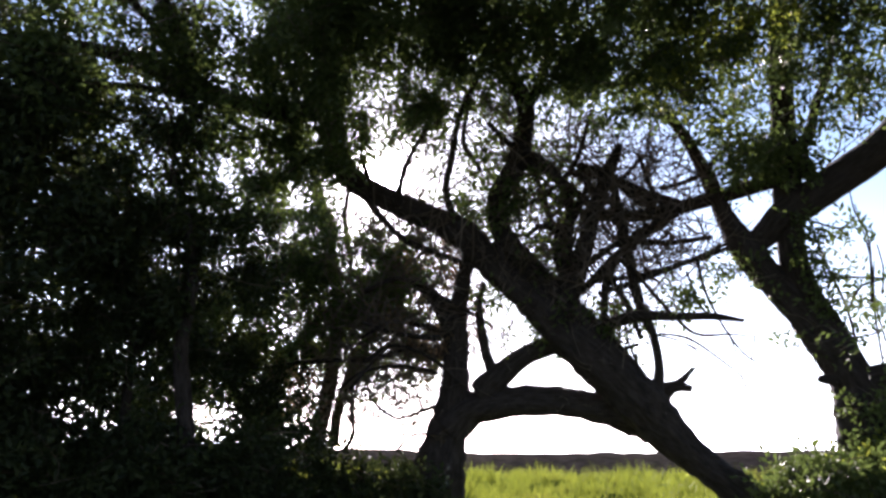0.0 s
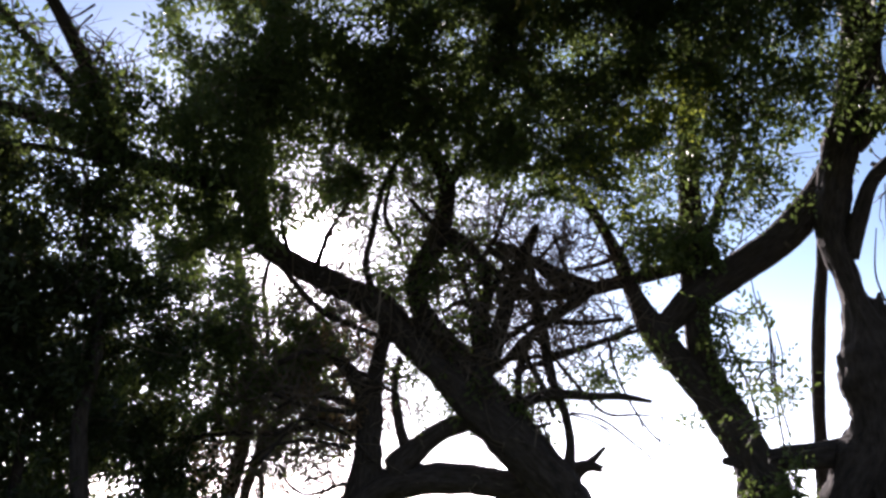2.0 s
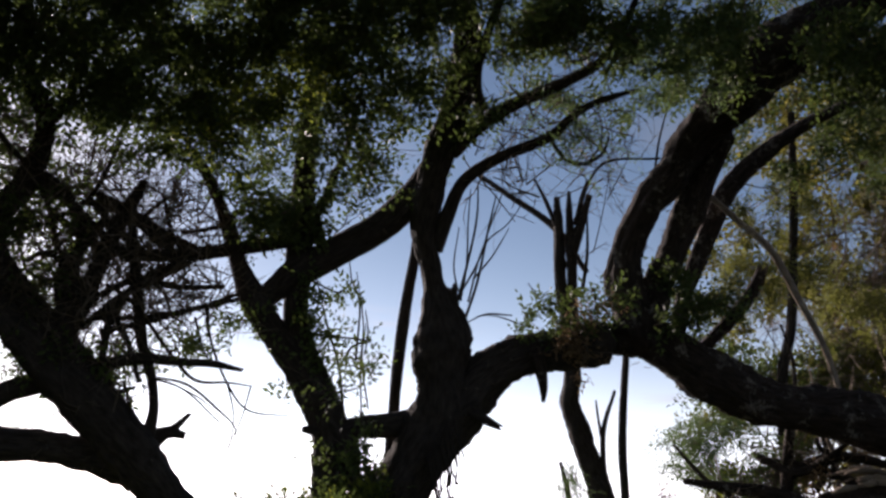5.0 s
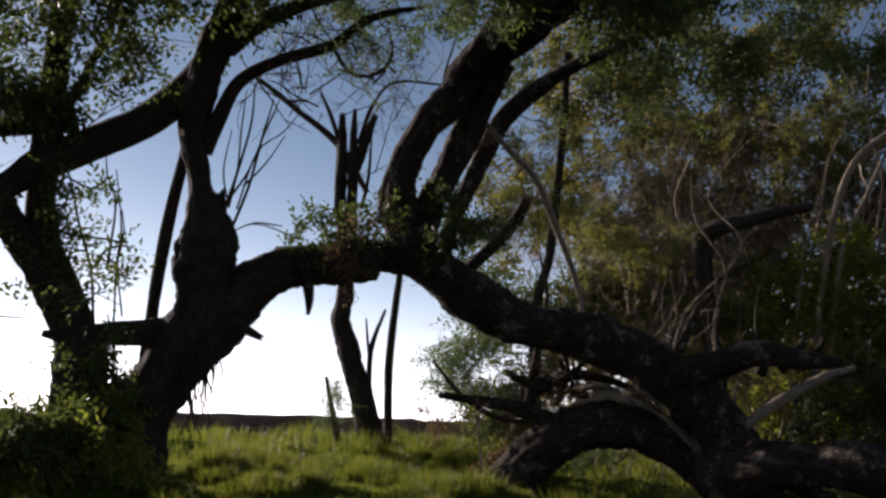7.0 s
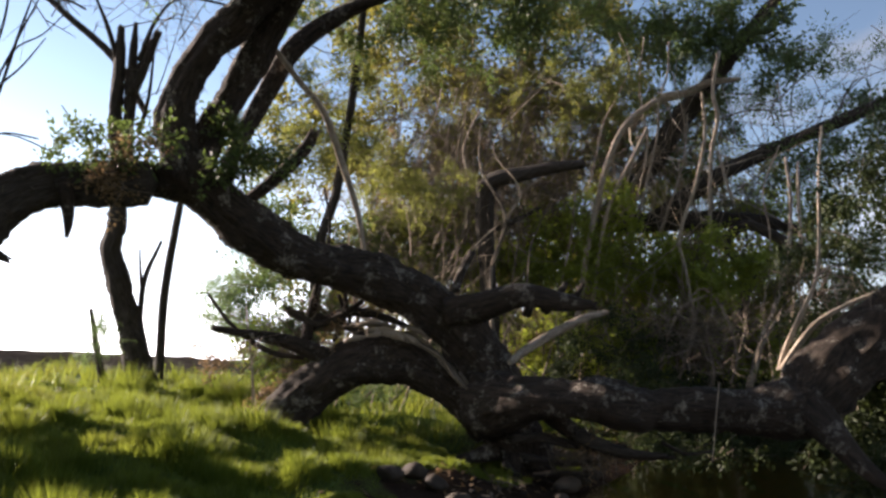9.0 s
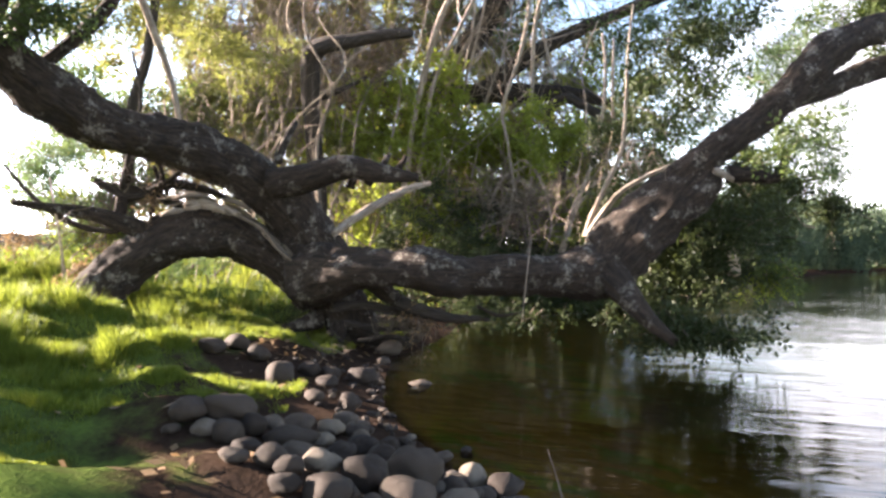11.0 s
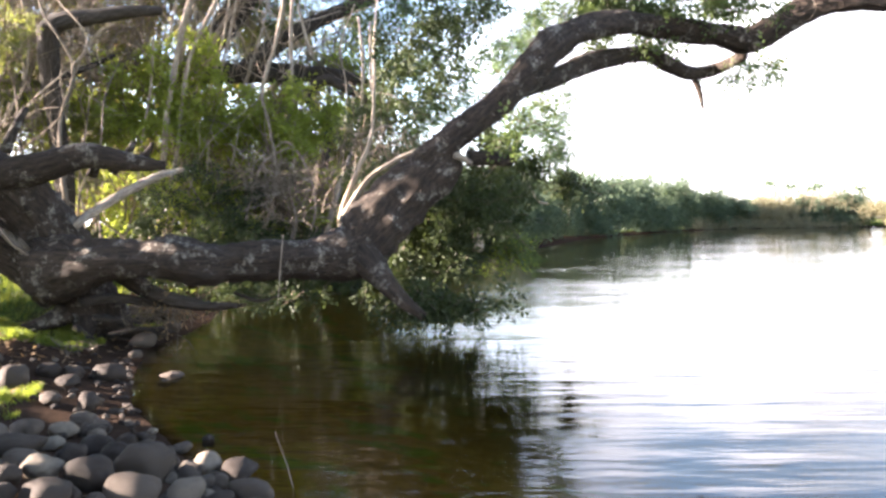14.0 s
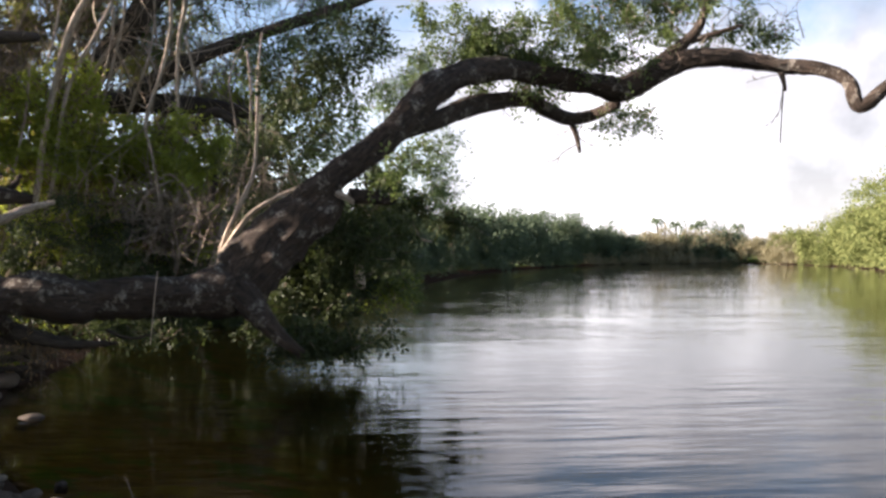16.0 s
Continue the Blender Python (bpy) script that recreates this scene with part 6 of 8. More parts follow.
# tree with pale sunlit curving limbs over a thicket
tree_t4 = Plant('tree', 'tree with pale sunlit curving limbs over a thicket', 'tree', bark=BARK, grain=1.6)
tree_t4.limb('trunk', [(21.38,6.43,3.20,0.342), (21.13,6.01,5.10,0.339), (21.02,5.17,6.22,0.304), (20.86,4.41,7.13,0.299), (20.63,3.81,7.88,0.266), (20.39,3.02,8.64,0.218), (20.04,2.14,9.55,0.158), (19.58,1.10,10.52,0.101)])
tree_t4.limb('limb', [(20.41,6.08,4.97,0.086), (20.30,5.84,5.66,0.093), (20.09,5.50,6.73,0.091), (20.01,5.20,7.20,0.098), (19.93,4.62,7.76,0.104), (19.88,4.06,8.17,0.109), (19.93,3.53,8.25,0.094), (19.91,3.01,8.44,0.080), (19.98,2.32,8.46,0.046)], 'p')
tree_t4.limb('limb', [(20.81,5.68,5.31,0.218), (21.02,4.57,5.36,0.256), (21.21,3.34,5.37,0.224), (21.32,2.16,5.32,0.178), (21.37,1.25,5.07,0.107)])
tree_t4.limb('limb', [(20.79,4.51,5.31,0.211), (20.73,4.08,5.63,0.210), (20.68,3.39,6.09,0.192), (20.62,2.46,6.56,0.174), (20.54,1.18,7.04,0.157), (20.36,-0.24,7.50,0.138), (20.10,-1.46,7.90,0.109), (19.80,-2.47,8.27,0.069)])
tree_t4.limb('limb', [(20.20,5.71,4.91,0.070), (20.20,5.36,5.40,0.062), (20.15,4.80,6.27,0.062), (20.09,4.24,7.05,0.054)], 'p')
tree_t4.limb('limb', [(20.26,5.65,4.64,0.056), (20.26,5.37,5.05,0.056), (20.23,5.09,5.61,0.050)], 'p')
tree_t4.clump('leaf', 380, (19.93, 3.90, 8.70), (2.90, 1.60, 1.15), -79)
tree_t4.clump('leaf', 130, (20.49, 1.40, 8.10), (2.2, 1.40, 0.95), -85)
tree_t4.clump('fine', 252, (20.49, 1.18, 8.36), (2.46, 1.60, 1.15), -85)
tree_t4.clump('fine', 252, (20.31, -0.47, 6.44), (1.66, 1.44, 1.25), -90)
tree_t4.clump('leaf', 380, (21.46, 0.38, 4.91), (1.87, 1.28, 1.01), -88)
tree_t4.clump('leaf', 520, (18.40, 6.20, 10.40), (2.90, 2.00, 1.50), -71)
tree_t4.clump('leaf', 200, (20.90, 4.57, 7.47), (1.63, 1.28, 1.20), -76)
tree_t4.clump('olive', 420, (24.78, 3.57, 6.60), (3.10, 1.28, 1.55), -80)
tree_t4.clump('lite', 260, (24.18, 1.61, 6.62), (2.00, 1.12, 1.33), -85)
tree_t4.clump('lite', 110, (23.18, 2.57, 5.85), (0.96, 0.80, 0.80), -81)
tree_t4.clump('lite', 160, (23.37, 3.26, 3.68), (1.46, 0.80, 0.64), -79)
tree_t4.clump('leaf', 102, (19.82, -0.34, 6.65), (0.94, 0.56, 0.66), -92)
tree_t4.clump('leaf', 114, (19.85, -1.56, 7.06), (1.01, 0.61, 0.71), -92)
tree_t4.clump('leaf', 78, (19.79, 0.21, 5.44), (0.80, 0.48, 0.56), -92)
tree_t4.clump('leaf', 90, (19.84, -0.85, 5.17), (0.81, 0.49, 0.57), -92)
tree_t4.clump('leaf', 90, (19.84, -1.94, 5.57), (0.81, 0.49, 0.57), -92)
tree_t4.clump('fine', 54, (19.80, -2.61, 5.76), (0.61, 0.37, 0.43), -92)
tree_t4.clump('leaf', 78, (19.80, -0.03, 4.23), (0.74, 0.44, 0.52), -92)
tree_t4.clump('fine', 54, (19.84, -0.97, 4.30), (0.61, 0.36, 0.43), -92)
tree_t4.clump('fine', 42, (19.77, -3.03, 6.16), (0.54, 0.32, 0.38), -92)
tree_t4.clump('leaf', 78, (19.73, 0.84, 6.62), (0.80, 0.48, 0.56), -92)
tree_t4.clump('leaf', 300, (19.08, 3.53, 9.58), (1.29, 0.77, 0.77), -75)
tree_t4.clump('leaf', 320, (19.76, 2.44, 9.74), (1.29, 0.77, 0.77), -75)
tree_t4.clump('leaf', 280, (20.50, 1.38, 9.52), (1.16, 0.69, 0.77), -75)
tree_t4.brush(70, (20.46, 4.46, 6.75), (1.87, 1.26, 1.73), -76, 2.46, 0.8)
tree_t4.brush(90, (20.14, 5.55, 7.92), (2.93, 1.79, 2.21), -73, 2.93, 0.8)
tree_t4.brush(90, (20.57, 0.94, 7.16), (2.42, 1.44, 1.71), -86, 2.13, 0.4)
tree_t4.brush(200, (22.78, 4.64, 7.08), (4.03, 2.26, 2.42), -77, 2.90, 1.2)
tree_t4.brush(100, (21.72, 2.48, 4.83), (1.65, 1.22, 1.81), -80, 1.95, 1.0)
tree_t4.finish()

# broken dead branch caught in the thicket
tree_t5 = Plant('bare_branch', 'broken dead branch caught in the thicket', 'branch', bark=BARK, grain=1.55)
tree_t5.limb('trunk', [(20.19,2.24,3.59,0.090), (19.93,2.65,4.55,0.104), (19.85,2.21,4.96,0.129), (19.91,1.61,4.68,0.113), (19.96,0.96,4.35,0.112), (19.91,0.32,4.46,0.073)])
tree_t5.finish()

# pale hanging vines in the thicket
tree_t6 = Plant('vine', 'pale hanging vines in the thicket', 'vine', bark=BARK, grain=1.5)
tree_t6.limb('vine', [(18.45,2.73,4.23,0.036), (18.24,2.71,5.31,0.042), (18.02,2.63,6.23,0.042), (17.84,2.47,6.88,0.046), (17.64,2.53,7.43,0.041), (17.39,2.36,8.16,0.035)], 'p')
tree_t6.limb('vine', [(18.66,1.00,4.29,0.035), (18.47,1.01,5.26,0.035), (18.32,0.99,5.93,0.028)], 'p')
tree_t6.limb('vine', [(18.36,2.23,5.13,0.030), (18.24,2.36,5.54,0.036), (18.03,2.50,6.23,0.030)], 'p')
tree_t6.finish()

# slender pale bare stems crowding the thicket
tree_t9 = Plant('bare_sapling', 'slender pale bare stems crowding the thicket', 'sapling', bark=PALE, grain=1.5)
tree_t9.limb('stem', [(17.27,8.84,3.36,0.019), (17.19,8.55,4.51,0.024), (17.03,8.29,5.65,0.024), (16.68,8.23,6.74,0.019), (16.43,7.88,7.77,0.015)], 'p')
tree_t9.limb('stem', [(17.55,8.31,3.25,0.024), (17.30,8.34,4.53,0.024), (17.09,8.09,5.77,0.024), (16.74,7.86,7.10,0.019), (16.53,7.38,8.13,0.015)], 'p')
tree_t9.limb('stem', [(17.12,9.04,3.60,0.024), (16.79,9.21,4.60,0.024), (16.55,8.98,5.85,0.024), (16.38,8.65,6.81,0.019)], 'p')
tree_t9.limb('stem', [(17.93,7.67,2.62,0.024), (17.96,7.29,3.68,0.024), (17.81,6.99,4.95,0.024), (17.54,6.99,5.94,0.019), (17.31,6.59,7.02,0.015)], 'p')
tree_t9.limb('stem', [(18.41,6.41,3.19,0.019), (18.32,6.14,4.21,0.024), (18.23,5.66,5.22,0.019), (18.12,5.37,5.83,0.015)], 'p')
tree_t9.limb('stem', [(17.01,9.39,2.69,0.027), (16.79,9.48,3.82,0.024), (16.50,9.57,4.83,0.024), (16.31,9.30,6.07,0.019), (16.43,8.54,6.95,0.019), (16.26,8.21,7.75,0.015)], 'p')
tree_t9.limb('stem', [(16.50,10.12,3.29,0.022), (16.35,9.99,4.43,0.019), (16.14,9.78,5.67,0.024), (16.12,9.22,6.66,0.019), (15.84,8.97,7.70,0.019)], 'p')
tree_t9.limb('stem', [(19.16,4.04,2.87,0.024), (18.96,4.14,4.00,0.024), (18.83,3.75,5.12,0.024), (18.60,3.34,6.18,0.019), (18.29,3.18,7.20,0.015)], 'p')
tree_t9.limb('stem', [(19.35,3.44,2.00,0.024), (19.28,3.25,2.88,0.027), (19.26,2.82,3.25,0.022), (19.25,2.46,3.50,0.015)], 'p')
tree_t9.limb('stem', [(18.93,4.77,3.36,0.019), (18.78,4.49,4.50,0.019), (18.48,4.56,5.60,0.019), (18.20,4.19,6.78,0.015)], 'p')
tree_t9.limb('stem', [(19.53,2.37,1.78,0.022), (19.41,2.53,2.76,0.022), (19.26,2.94,3.13,0.019), (19.17,3.28,2.75,0.015)], 'p')
tree_t9.limb('stem', [(18.15,7.00,3.44,0.022), (18.02,6.79,4.59,0.019), (17.90,6.49,5.46,0.019), (17.90,5.97,6.07,0.019), (17.79,5.55,6.79,0.015)], 'p')
tree_t9.limb('stem', [(19.50,1.78,3.39,0.019), (19.28,1.65,4.59,0.019), (19.02,1.74,5.54,0.019), (18.78,1.38,6.44,0.015)], 'p')
tree_t9.limb('stem', [(18.27,5.31,5.99,0.026), (18.00,4.98,7.05,0.024), (17.85,4.56,7.73,0.022), (17.67,4.28,8.27,0.019), (17.31,4.44,8.89,0.015)], 'p')
tree_t9.limb('stem', [(18.53,4.16,6.23,0.026), (18.15,4.12,7.27,0.022), (17.85,4.12,7.94,0.019), (17.49,3.93,8.77,0.015)], 'p')
tree_t9.limb('stem', [(18.51,3.96,6.46,0.030), (18.17,3.77,7.49,0.027), (17.96,3.54,8.02,0.022), (17.67,3.44,8.64,0.015)], 'p')
tree_t9.limb('stem', [(17.40,5.28,2.78,0.066), (17.33,5.12,3.85,0.060), (17.21,4.88,4.92,0.063), (17.04,4.56,5.93,0.066), (16.92,4.12,6.69,0.065), (16.94,3.51,7.12,0.050)], 'p')
tree_t9.limb('stem', [(17.48,5.00,3.03,0.041), (17.37,4.83,4.09,0.038), (17.27,4.59,5.04,0.041), (17.18,4.11,5.94,0.041), (17.07,3.75,6.58,0.036)], 'p')
tree_t9.limb('stem', [(18.02,3.03,2.49,0.036), (17.90,3.12,3.56,0.033), (17.75,3.24,4.37,0.036), (17.60,2.90,5.37,0.039), (17.37,2.65,6.35,0.036), (17.09,2.65,7.19,0.028)], 'p')
tree_t9.limb('stem', [(16.14,8.01,3.38,0.038), (16.02,7.90,4.44,0.033), (15.93,7.77,5.13,0.033), (16.12,7.34,5.28,0.033), (15.84,7.37,6.17,0.028), (15.77,6.99,6.93,0.026)], 'p')
tree_t9.limb('stem', [(18.23,1.75,2.29,0.044), (18.21,1.50,2.88,0.044), (18.14,1.23,3.79,0.039), (17.91,1.11,5.01,0.035), (17.70,1.17,5.88,0.028)], 'p')
tree_t9.limb('stem', [(18.24,1.86,1.71,0.051), (18.24,1.60,2.47,0.046), (18.24,1.00,3.06,0.042), (18.24,0.27,3.39,0.032)], 'p')
tree_t9.limb('stem', [(16.04,8.42,2.28,0.033), (16.12,8.04,3.38,0.030), (16.23,7.48,4.47,0.030), (16.00,7.30,5.73,0.026)], 'p')
tree_t9.limb('stem', [(16.70,7.12,2.34,0.028), (16.67,6.97,3.44,0.026), (16.59,6.72,4.50,0.030), (16.61,6.26,5.32,0.026), (16.68,5.91,5.56,0.018)], 'p')
tree_t9.limb('stem', [(18.18,2.21,1.94,0.026), (18.09,2.44,2.87,0.028), (17.98,2.79,3.31,0.026), (17.96,3.02,3.19,0.018)], 'p')
tree_t9.limb('stem', [(17.27,5.79,2.16,0.024), (17.23,5.64,3.25,0.022), (17.15,5.40,4.32,0.026), (16.98,5.25,5.36,0.022)], 'p')
tree_t9.limb('stem', [(17.93,3.46,2.49,0.026), (17.96,3.18,2.97,0.026), (18.02,2.67,3.21,0.022)], 'p')
tree_t9.limb('stem', [(18.14,2.64,1.56,0.028), (18.08,2.77,2.38,0.028), (18.06,2.61,2.97,0.026)], 'p')
stem_rng = np.random.default_rng(91)
for i in range(46):
    f = (i + stem_rng.uniform(0, 1)) / 46
    x, y = 12.6 + 9.0 * f ** 1.1 + stem_rng.normal(0, 0.8), 9.8 - 7.6 * f + stem_rng.normal(0, 0.8)
    tall, sway, r = stem_rng.uniform(2.4, 6.5), stem_rng.normal(0.2, 0.3), stem_rng.uniform(0.014, 0.03) * (2.2 if i % 6 == 0 else 1)
    at = np.array([x, y, 0.3])
    rows = []
    for k in range(7):
        rows.append((*at, r * (1 - 0.13 * k)))
        at = at + np.array([stem_rng.normal(0, 0.09), -sway / 6 + stem_rng.normal(0, 0.075), 1 / 6]) * tall
    tree_t9.limb('stem', rows, 'p' if i % 5 in (1, 3) and r < 0.03 else 't')
tree_t9.clump('dry', 140, (17.18, 9.81, 3.53), (1.47, 1.05, 0.93), -58)
tree_t9.clump('dry', 160, (18.00, 8.19, 4.02), (1.47, 1.05, 0.93), -64)
tree_t9.clump('dry', 140, (18.80, 6.49, 3.71), (1.47, 1.05, 0.93), -69)
tree_t9.clump('dry', 120, (19.43, 4.73, 3.10), (1.47, 1.05, 0.93), -75)
tree_t9.clump('dry', 120, (19.82, 3.21, 2.62), (1.47, 1.05, 0.93), -80)
tree_t9.clump('dry', 120, (18.51, 7.47, 2.47), (1.47, 1.05, 0.93), -66)
tree_t9.clump('dry', 260, (20.18, 6.06, 2.61), (3.53, 0.90, 0.84), -72)
tree_t9.brush(90, (17.28, 8.61, 4.94), (1.58, 0.96, 1.19), -62, 2.49, 1.5)
tree_t9.brush(50, (17.96, 6.93, 5.50), (1.44, 0.96, 1.32), -67, 2.23, 1.0)
tree_t9.brush(60, (18.95, 4.05, 5.94), (1.86, 1.24, 1.72), -77, 2.52, 1.0)
tree_t9.brush(50, (18.50, 2.93, 2.46), (1.11, 0.65, 0.75), -80, 1.48, 0.8)
tree_t9.brush(60, (18.02, 2.96, 2.31), (0.75, 0.57, 0.87), -77, 1.48, -0.4)
tree_t9.brush(110, (17.06, 7.77, 4.75), (2.04, 1.24, 1.53), -64, 2.16, 1.6)
tree_t9.brush(90, (18.33, 4.19, 3.00), (2.00, 1.09, 1.12), -76, 1.88, 1.2)
tree_t9.brush(120, (17.37, 8.85, 5.18), (2.13, 1.17, 1.20), -61, 2.00, 1.6)
tree_t9.finish()

# dark half-submerged shrub at the water edge
tree_w = Plant('shrub', 'dark half-submerged shrub at the water edge', 'shrub', bark=BARK)
tree_w.limb('dead_limb', [(10.5,2.93,0.72,.093), (10.52,2.65,0.61,.079), (10.56,2.29,0.54,.057), (10.61,1.9,0.55,.029)], 'b')
tree_w.limb('stump', [(12.45,-1.17,1.13,0.091), (12.46,-1.15,1.35,0.083), (12.47,-1.13,1.52,0.037)], 'pb')
tree_w.limb('twig', [(12.47,-1.17,1.50,0.012), (12.49,-1.43,1.55,0.012), (12.51,-1.68,1.56,0.008)], 'p')
tree_w.limb('twig', [(13.86,-2.10,2.04,0.018), (13.86,-2.21,1.87,0.023), (13.87,-2.37,1.84,0.018)], 'p')
# Leaves in the shade-darkened colour, not a darker species.
tree_w.clump('shade', 450, (11.57, -0.53, 0.51), (0.84, 0.50, 0.23), -88)
tree_w.limb('dead_limb', [(10.46,3.81,0.60,0.058), (10.62,3.43,0.64,0.066), (10.80,2.96,0.55,0.052), (10.96,2.48,0.59,0.030)], 'b')
tree_w.limb('dead_limb', [(10.51,3.68,0.41,0.036), (10.70,3.23,0.34,0.044), (10.89,2.69,0.38,0.030)], 'b')
tree_w.limb('dead_limb', [(10.58,3.53,0.18,0.029), (10.75,3.10,0.24,0.033), (10.86,2.80,0.18,0.019)], 'b')
tree_w.limb('dead_limb', [(10.78,3.03,0.72,0.033), (10.89,2.69,0.62,0.037), (11.02,2.27,0.44,0.022)], 'b')
tree_w.limb('dead_limb', [(10.43,3.87,0.31,0.043), (10.54,3.63,0.08,0.033), (10.65,3.37,-0.01,0.018)], 'b')
tree_w.limb('dead_limb', [(11.08,2.06,0.66,0.023), (11.15,1.77,0.54,0.023), (11.22,1.47,0.60,0.015)], 'b')
tree_w.clump('dry', 60, (11.63, 3.78, 0.31), (1.00, 0.40, 0.12), -67)
tree_w.clump('shade', 40, (12.47, 3.33, 0.57), (0.96, 0.50, 0.16), -71)
tree_w.clump('dry', 50, (10.81, 2.9, 0.51), (0.53, 0.40, 0.14), -70)
tree_w.clump('shade', 40, (13.01, 1.13, 0.41), (0.79, 0.50, 0.23), -80)
tree_w.clump('shade', 30, (13.25, 2.02, 0.45), (0.63, 0.50, 0.20), -77)
tree_w.clump('shade', 30, (13.28, 2.76, 0.51), (0.55, 0.40, 0.20), -74)
tree_w.brush(60, (11.69, 3.64, 0.35), (0.75, 0.30, 0.10), -68, 0.50, 0.1)
tree_w.brush(14, (9.4, 3.56, 0.2), (0.41, 0.17, 0.05), -64, 0.31, 0.05)
tree_w.brush(50, (10.64, 2.76, 0.42), (0.59, 0.24, 0.09), -70, 0.45, 0.1)
tree_w.finish()

# feathery pale green shrub by the dead trunk
tree_v = Plant('shrub', 'feathery pale green shrub by the dead trunk', 'shrub', bark=BARK)
tree_v.limb('dead_stem', [(9.33,7.03,0.86,.023), (9.3,7.09,1.42,.019), (9.24,7.15,1.88,.015), (9.19,7.17,2.18,.012)], 'p')
tree_v.limb('dead_stem', [(9.79,6.63,1.83,.035), (9.83,6.5,2.53,.031), (9.84,6.34,3.24,.024), (9.68,6.36,3.86,.016)])
tree_v.limb('dead_stem', [(10.15,6.12,2,.028), (10.06,6.18,2.55,.028), (10.13,5.96,3.1,.020)])
tree_v.limb('dead_stem', [(8.91,7.61,2.32,.019), (9.2,7.34,1.87,.031), (9.52,6.98,1.58,.039), (9.81,6.62,1.52,.031)])
tree_v.limb('dead_stem', [(9.58,6.87,2.21,.047), (9.88,6.5,1.99,.055), (10.1,6.19,2.16,.047), (10.25,5.92,2.4,.024)])
tree_v.limb('dead_limb', [(9.92,6.71,1.91,.062), (10.19,6.26,2.17,.071), (10.47,5.78,2.13,.055), (10.66,5.43,1.98,.032)], 'b')
tree_v.limb('dead_limb', [(9.76,6.89,2.13,.039), (10.02,6.51,2.08,.055), (10.27,6.11,1.94,.063), (10.42,5.83,1.8,.039)], 'b')
tree_v.limb('dead_limb', [(10.16,6.4,1.78,.039), (10.18,6.25,2.09,.035), (10.07,6.28,2.4,.023)], 'b')
tree_v.clump('fine', 420, (10.21, 8.49, 2.43), (0.45, 0.50, 0.86), -47)
tree_v.clump('lite', 500, (10.68, 7.99, 1.75), (0.63, 0.50, 0.54), -50)
tree_v.clump('fine', 120, (9.9, 10.9, 1.73), (0.32, 0.30, 0.25), -39)
tree_v.clump('dry', 150, (10.16, 8.59, 1.55), (0.54, 0.40, 0.27), -47)
tree_v.clump('fine', 450, (10.3, 7.98, 2.94), (0.63, 0.50, 0.90), -51)
tree_v.clump('leaf', 260, (9.86, 7.64, 3.41), (0.52, 0.40, 0.61), -50)
tree_v.clump('dry', 220, (9.75, 6.85, 1.2), (0.56, 0.40, 0.32), -51)
tree_v.clump('fine', 200, (9.96, 7.37, 1.91), (0.42, 0.40, 0.58), -50)
tree_v.clump('dry', 150, (10.39, 6.39, 2.09), (0.57, 0.30, 0.20), -55)
tree_v.clump('leaf', 160, (10.5, 7.07, 2.2), (0.51, 0.40, 0.34), -52)
tree_v.clump('fine', 240, (11.96, 7.29, 1.21), (1.13, 0.40, 0.19), -55)
tree_v.clump('fine', 110, (12.1, 6.53, 1.3), (0.55, 0.30, 0.18), -58)
tree_v.brush(90, (10.02, 6.99, 1.6), (0.74, 0.43, 0.49), -52, 0.90, 0.4)
tree_v.brush(80, (10.35, 6.27, 2.11), (0.73, 0.33, 0.23), -55, 0.64, 0.3)
tree_v.finish()

# thin pale reed stalk standing in shallow water
tree_r = Plant('reed', 'thin pale reed stalk standing in shallow water', 'reed', bark=PALE)
tree_r.limb('stalk', [(5.22,0.09,-0.11,0.0036), (5.21,0.11,0.01,0.0036), (5.21,0.14,0.13,0.0032), (5.20,0.17,0.23,0.0023), (5.20,0.21,0.34,0.0018)], 'p')
tree_r.finish()

# low sprawling green shrub behind the fallen trunk
tree_t7 = Plant('shrub', 'low sprawling green shrub behind the fallen trunk', 'shrub', bark=BARK, grain=1.5)
tree_t7.clump('lite', 560, (17.33, 6.36, 4.08), (2.23, 0.90, 0.75), -68)
tree_t7.clump('lite', 560, (18.38, 3.63, 3.84), (2.13, 1.20, 0.75), -78)
tree_t7.clump('olive', 550, (16.41, 8.55, 4.26), (1.88, 1.05, 0.75), -61)
tree_t7.clump('lite', 760, (19.10, 4.94, 2.73), (2.49, 1.05, 0.92), -74)
tree_t7.clump('lite', 560, (19.77, 1.23, 2.55), (1.97, 1.05, 0.92), -86)
tree_t7.clump('leaf', 350, (15.58, 9.92, 4.17), (1.12, 0.75, 0.49), -56)
tree_t7.clump('lite', 700, (19.08, 6.20, 2.06), (2.34, 0.90, 0.75), -69)
tree_t7.clump('lite', 600, (20.61, 4.41, 1.86), (1.88, 1.05, 0.80), -75)
tree_t7.clump('lite', 430, (18.42, 8.19, 4.70), (2.25, 1.05, 0.84), -63)
# Thicket bottom kept dark by leaves with shade in their colour.
tree_t7.clump('shade', 300, (19.65, 9.92, 1.47), (1.68, 0.90, 1.14), -60)
tree_t7.clump('shade', 300, (20.62, 7.99, 1.46), (1.68, 0.90, 1.14), -66)
tree_t7.clump('shade', 300, (21.44, 5.87, 1.44), (1.68, 0.90, 1.14), -72)
tree_t7.clump('shade', 300, (21.99, 3.85, 1.42), (1.68, 0.90, 1.14), -77)
tree_t7.clump('lite', 260, (17.72, 5.12, 4.88), (0.77, 0.75, 0.77), -70)
tree_t7.clump('lite', 420, (17.31, 6.62, 3.69), (1.54, 0.75, 0.45), -66)
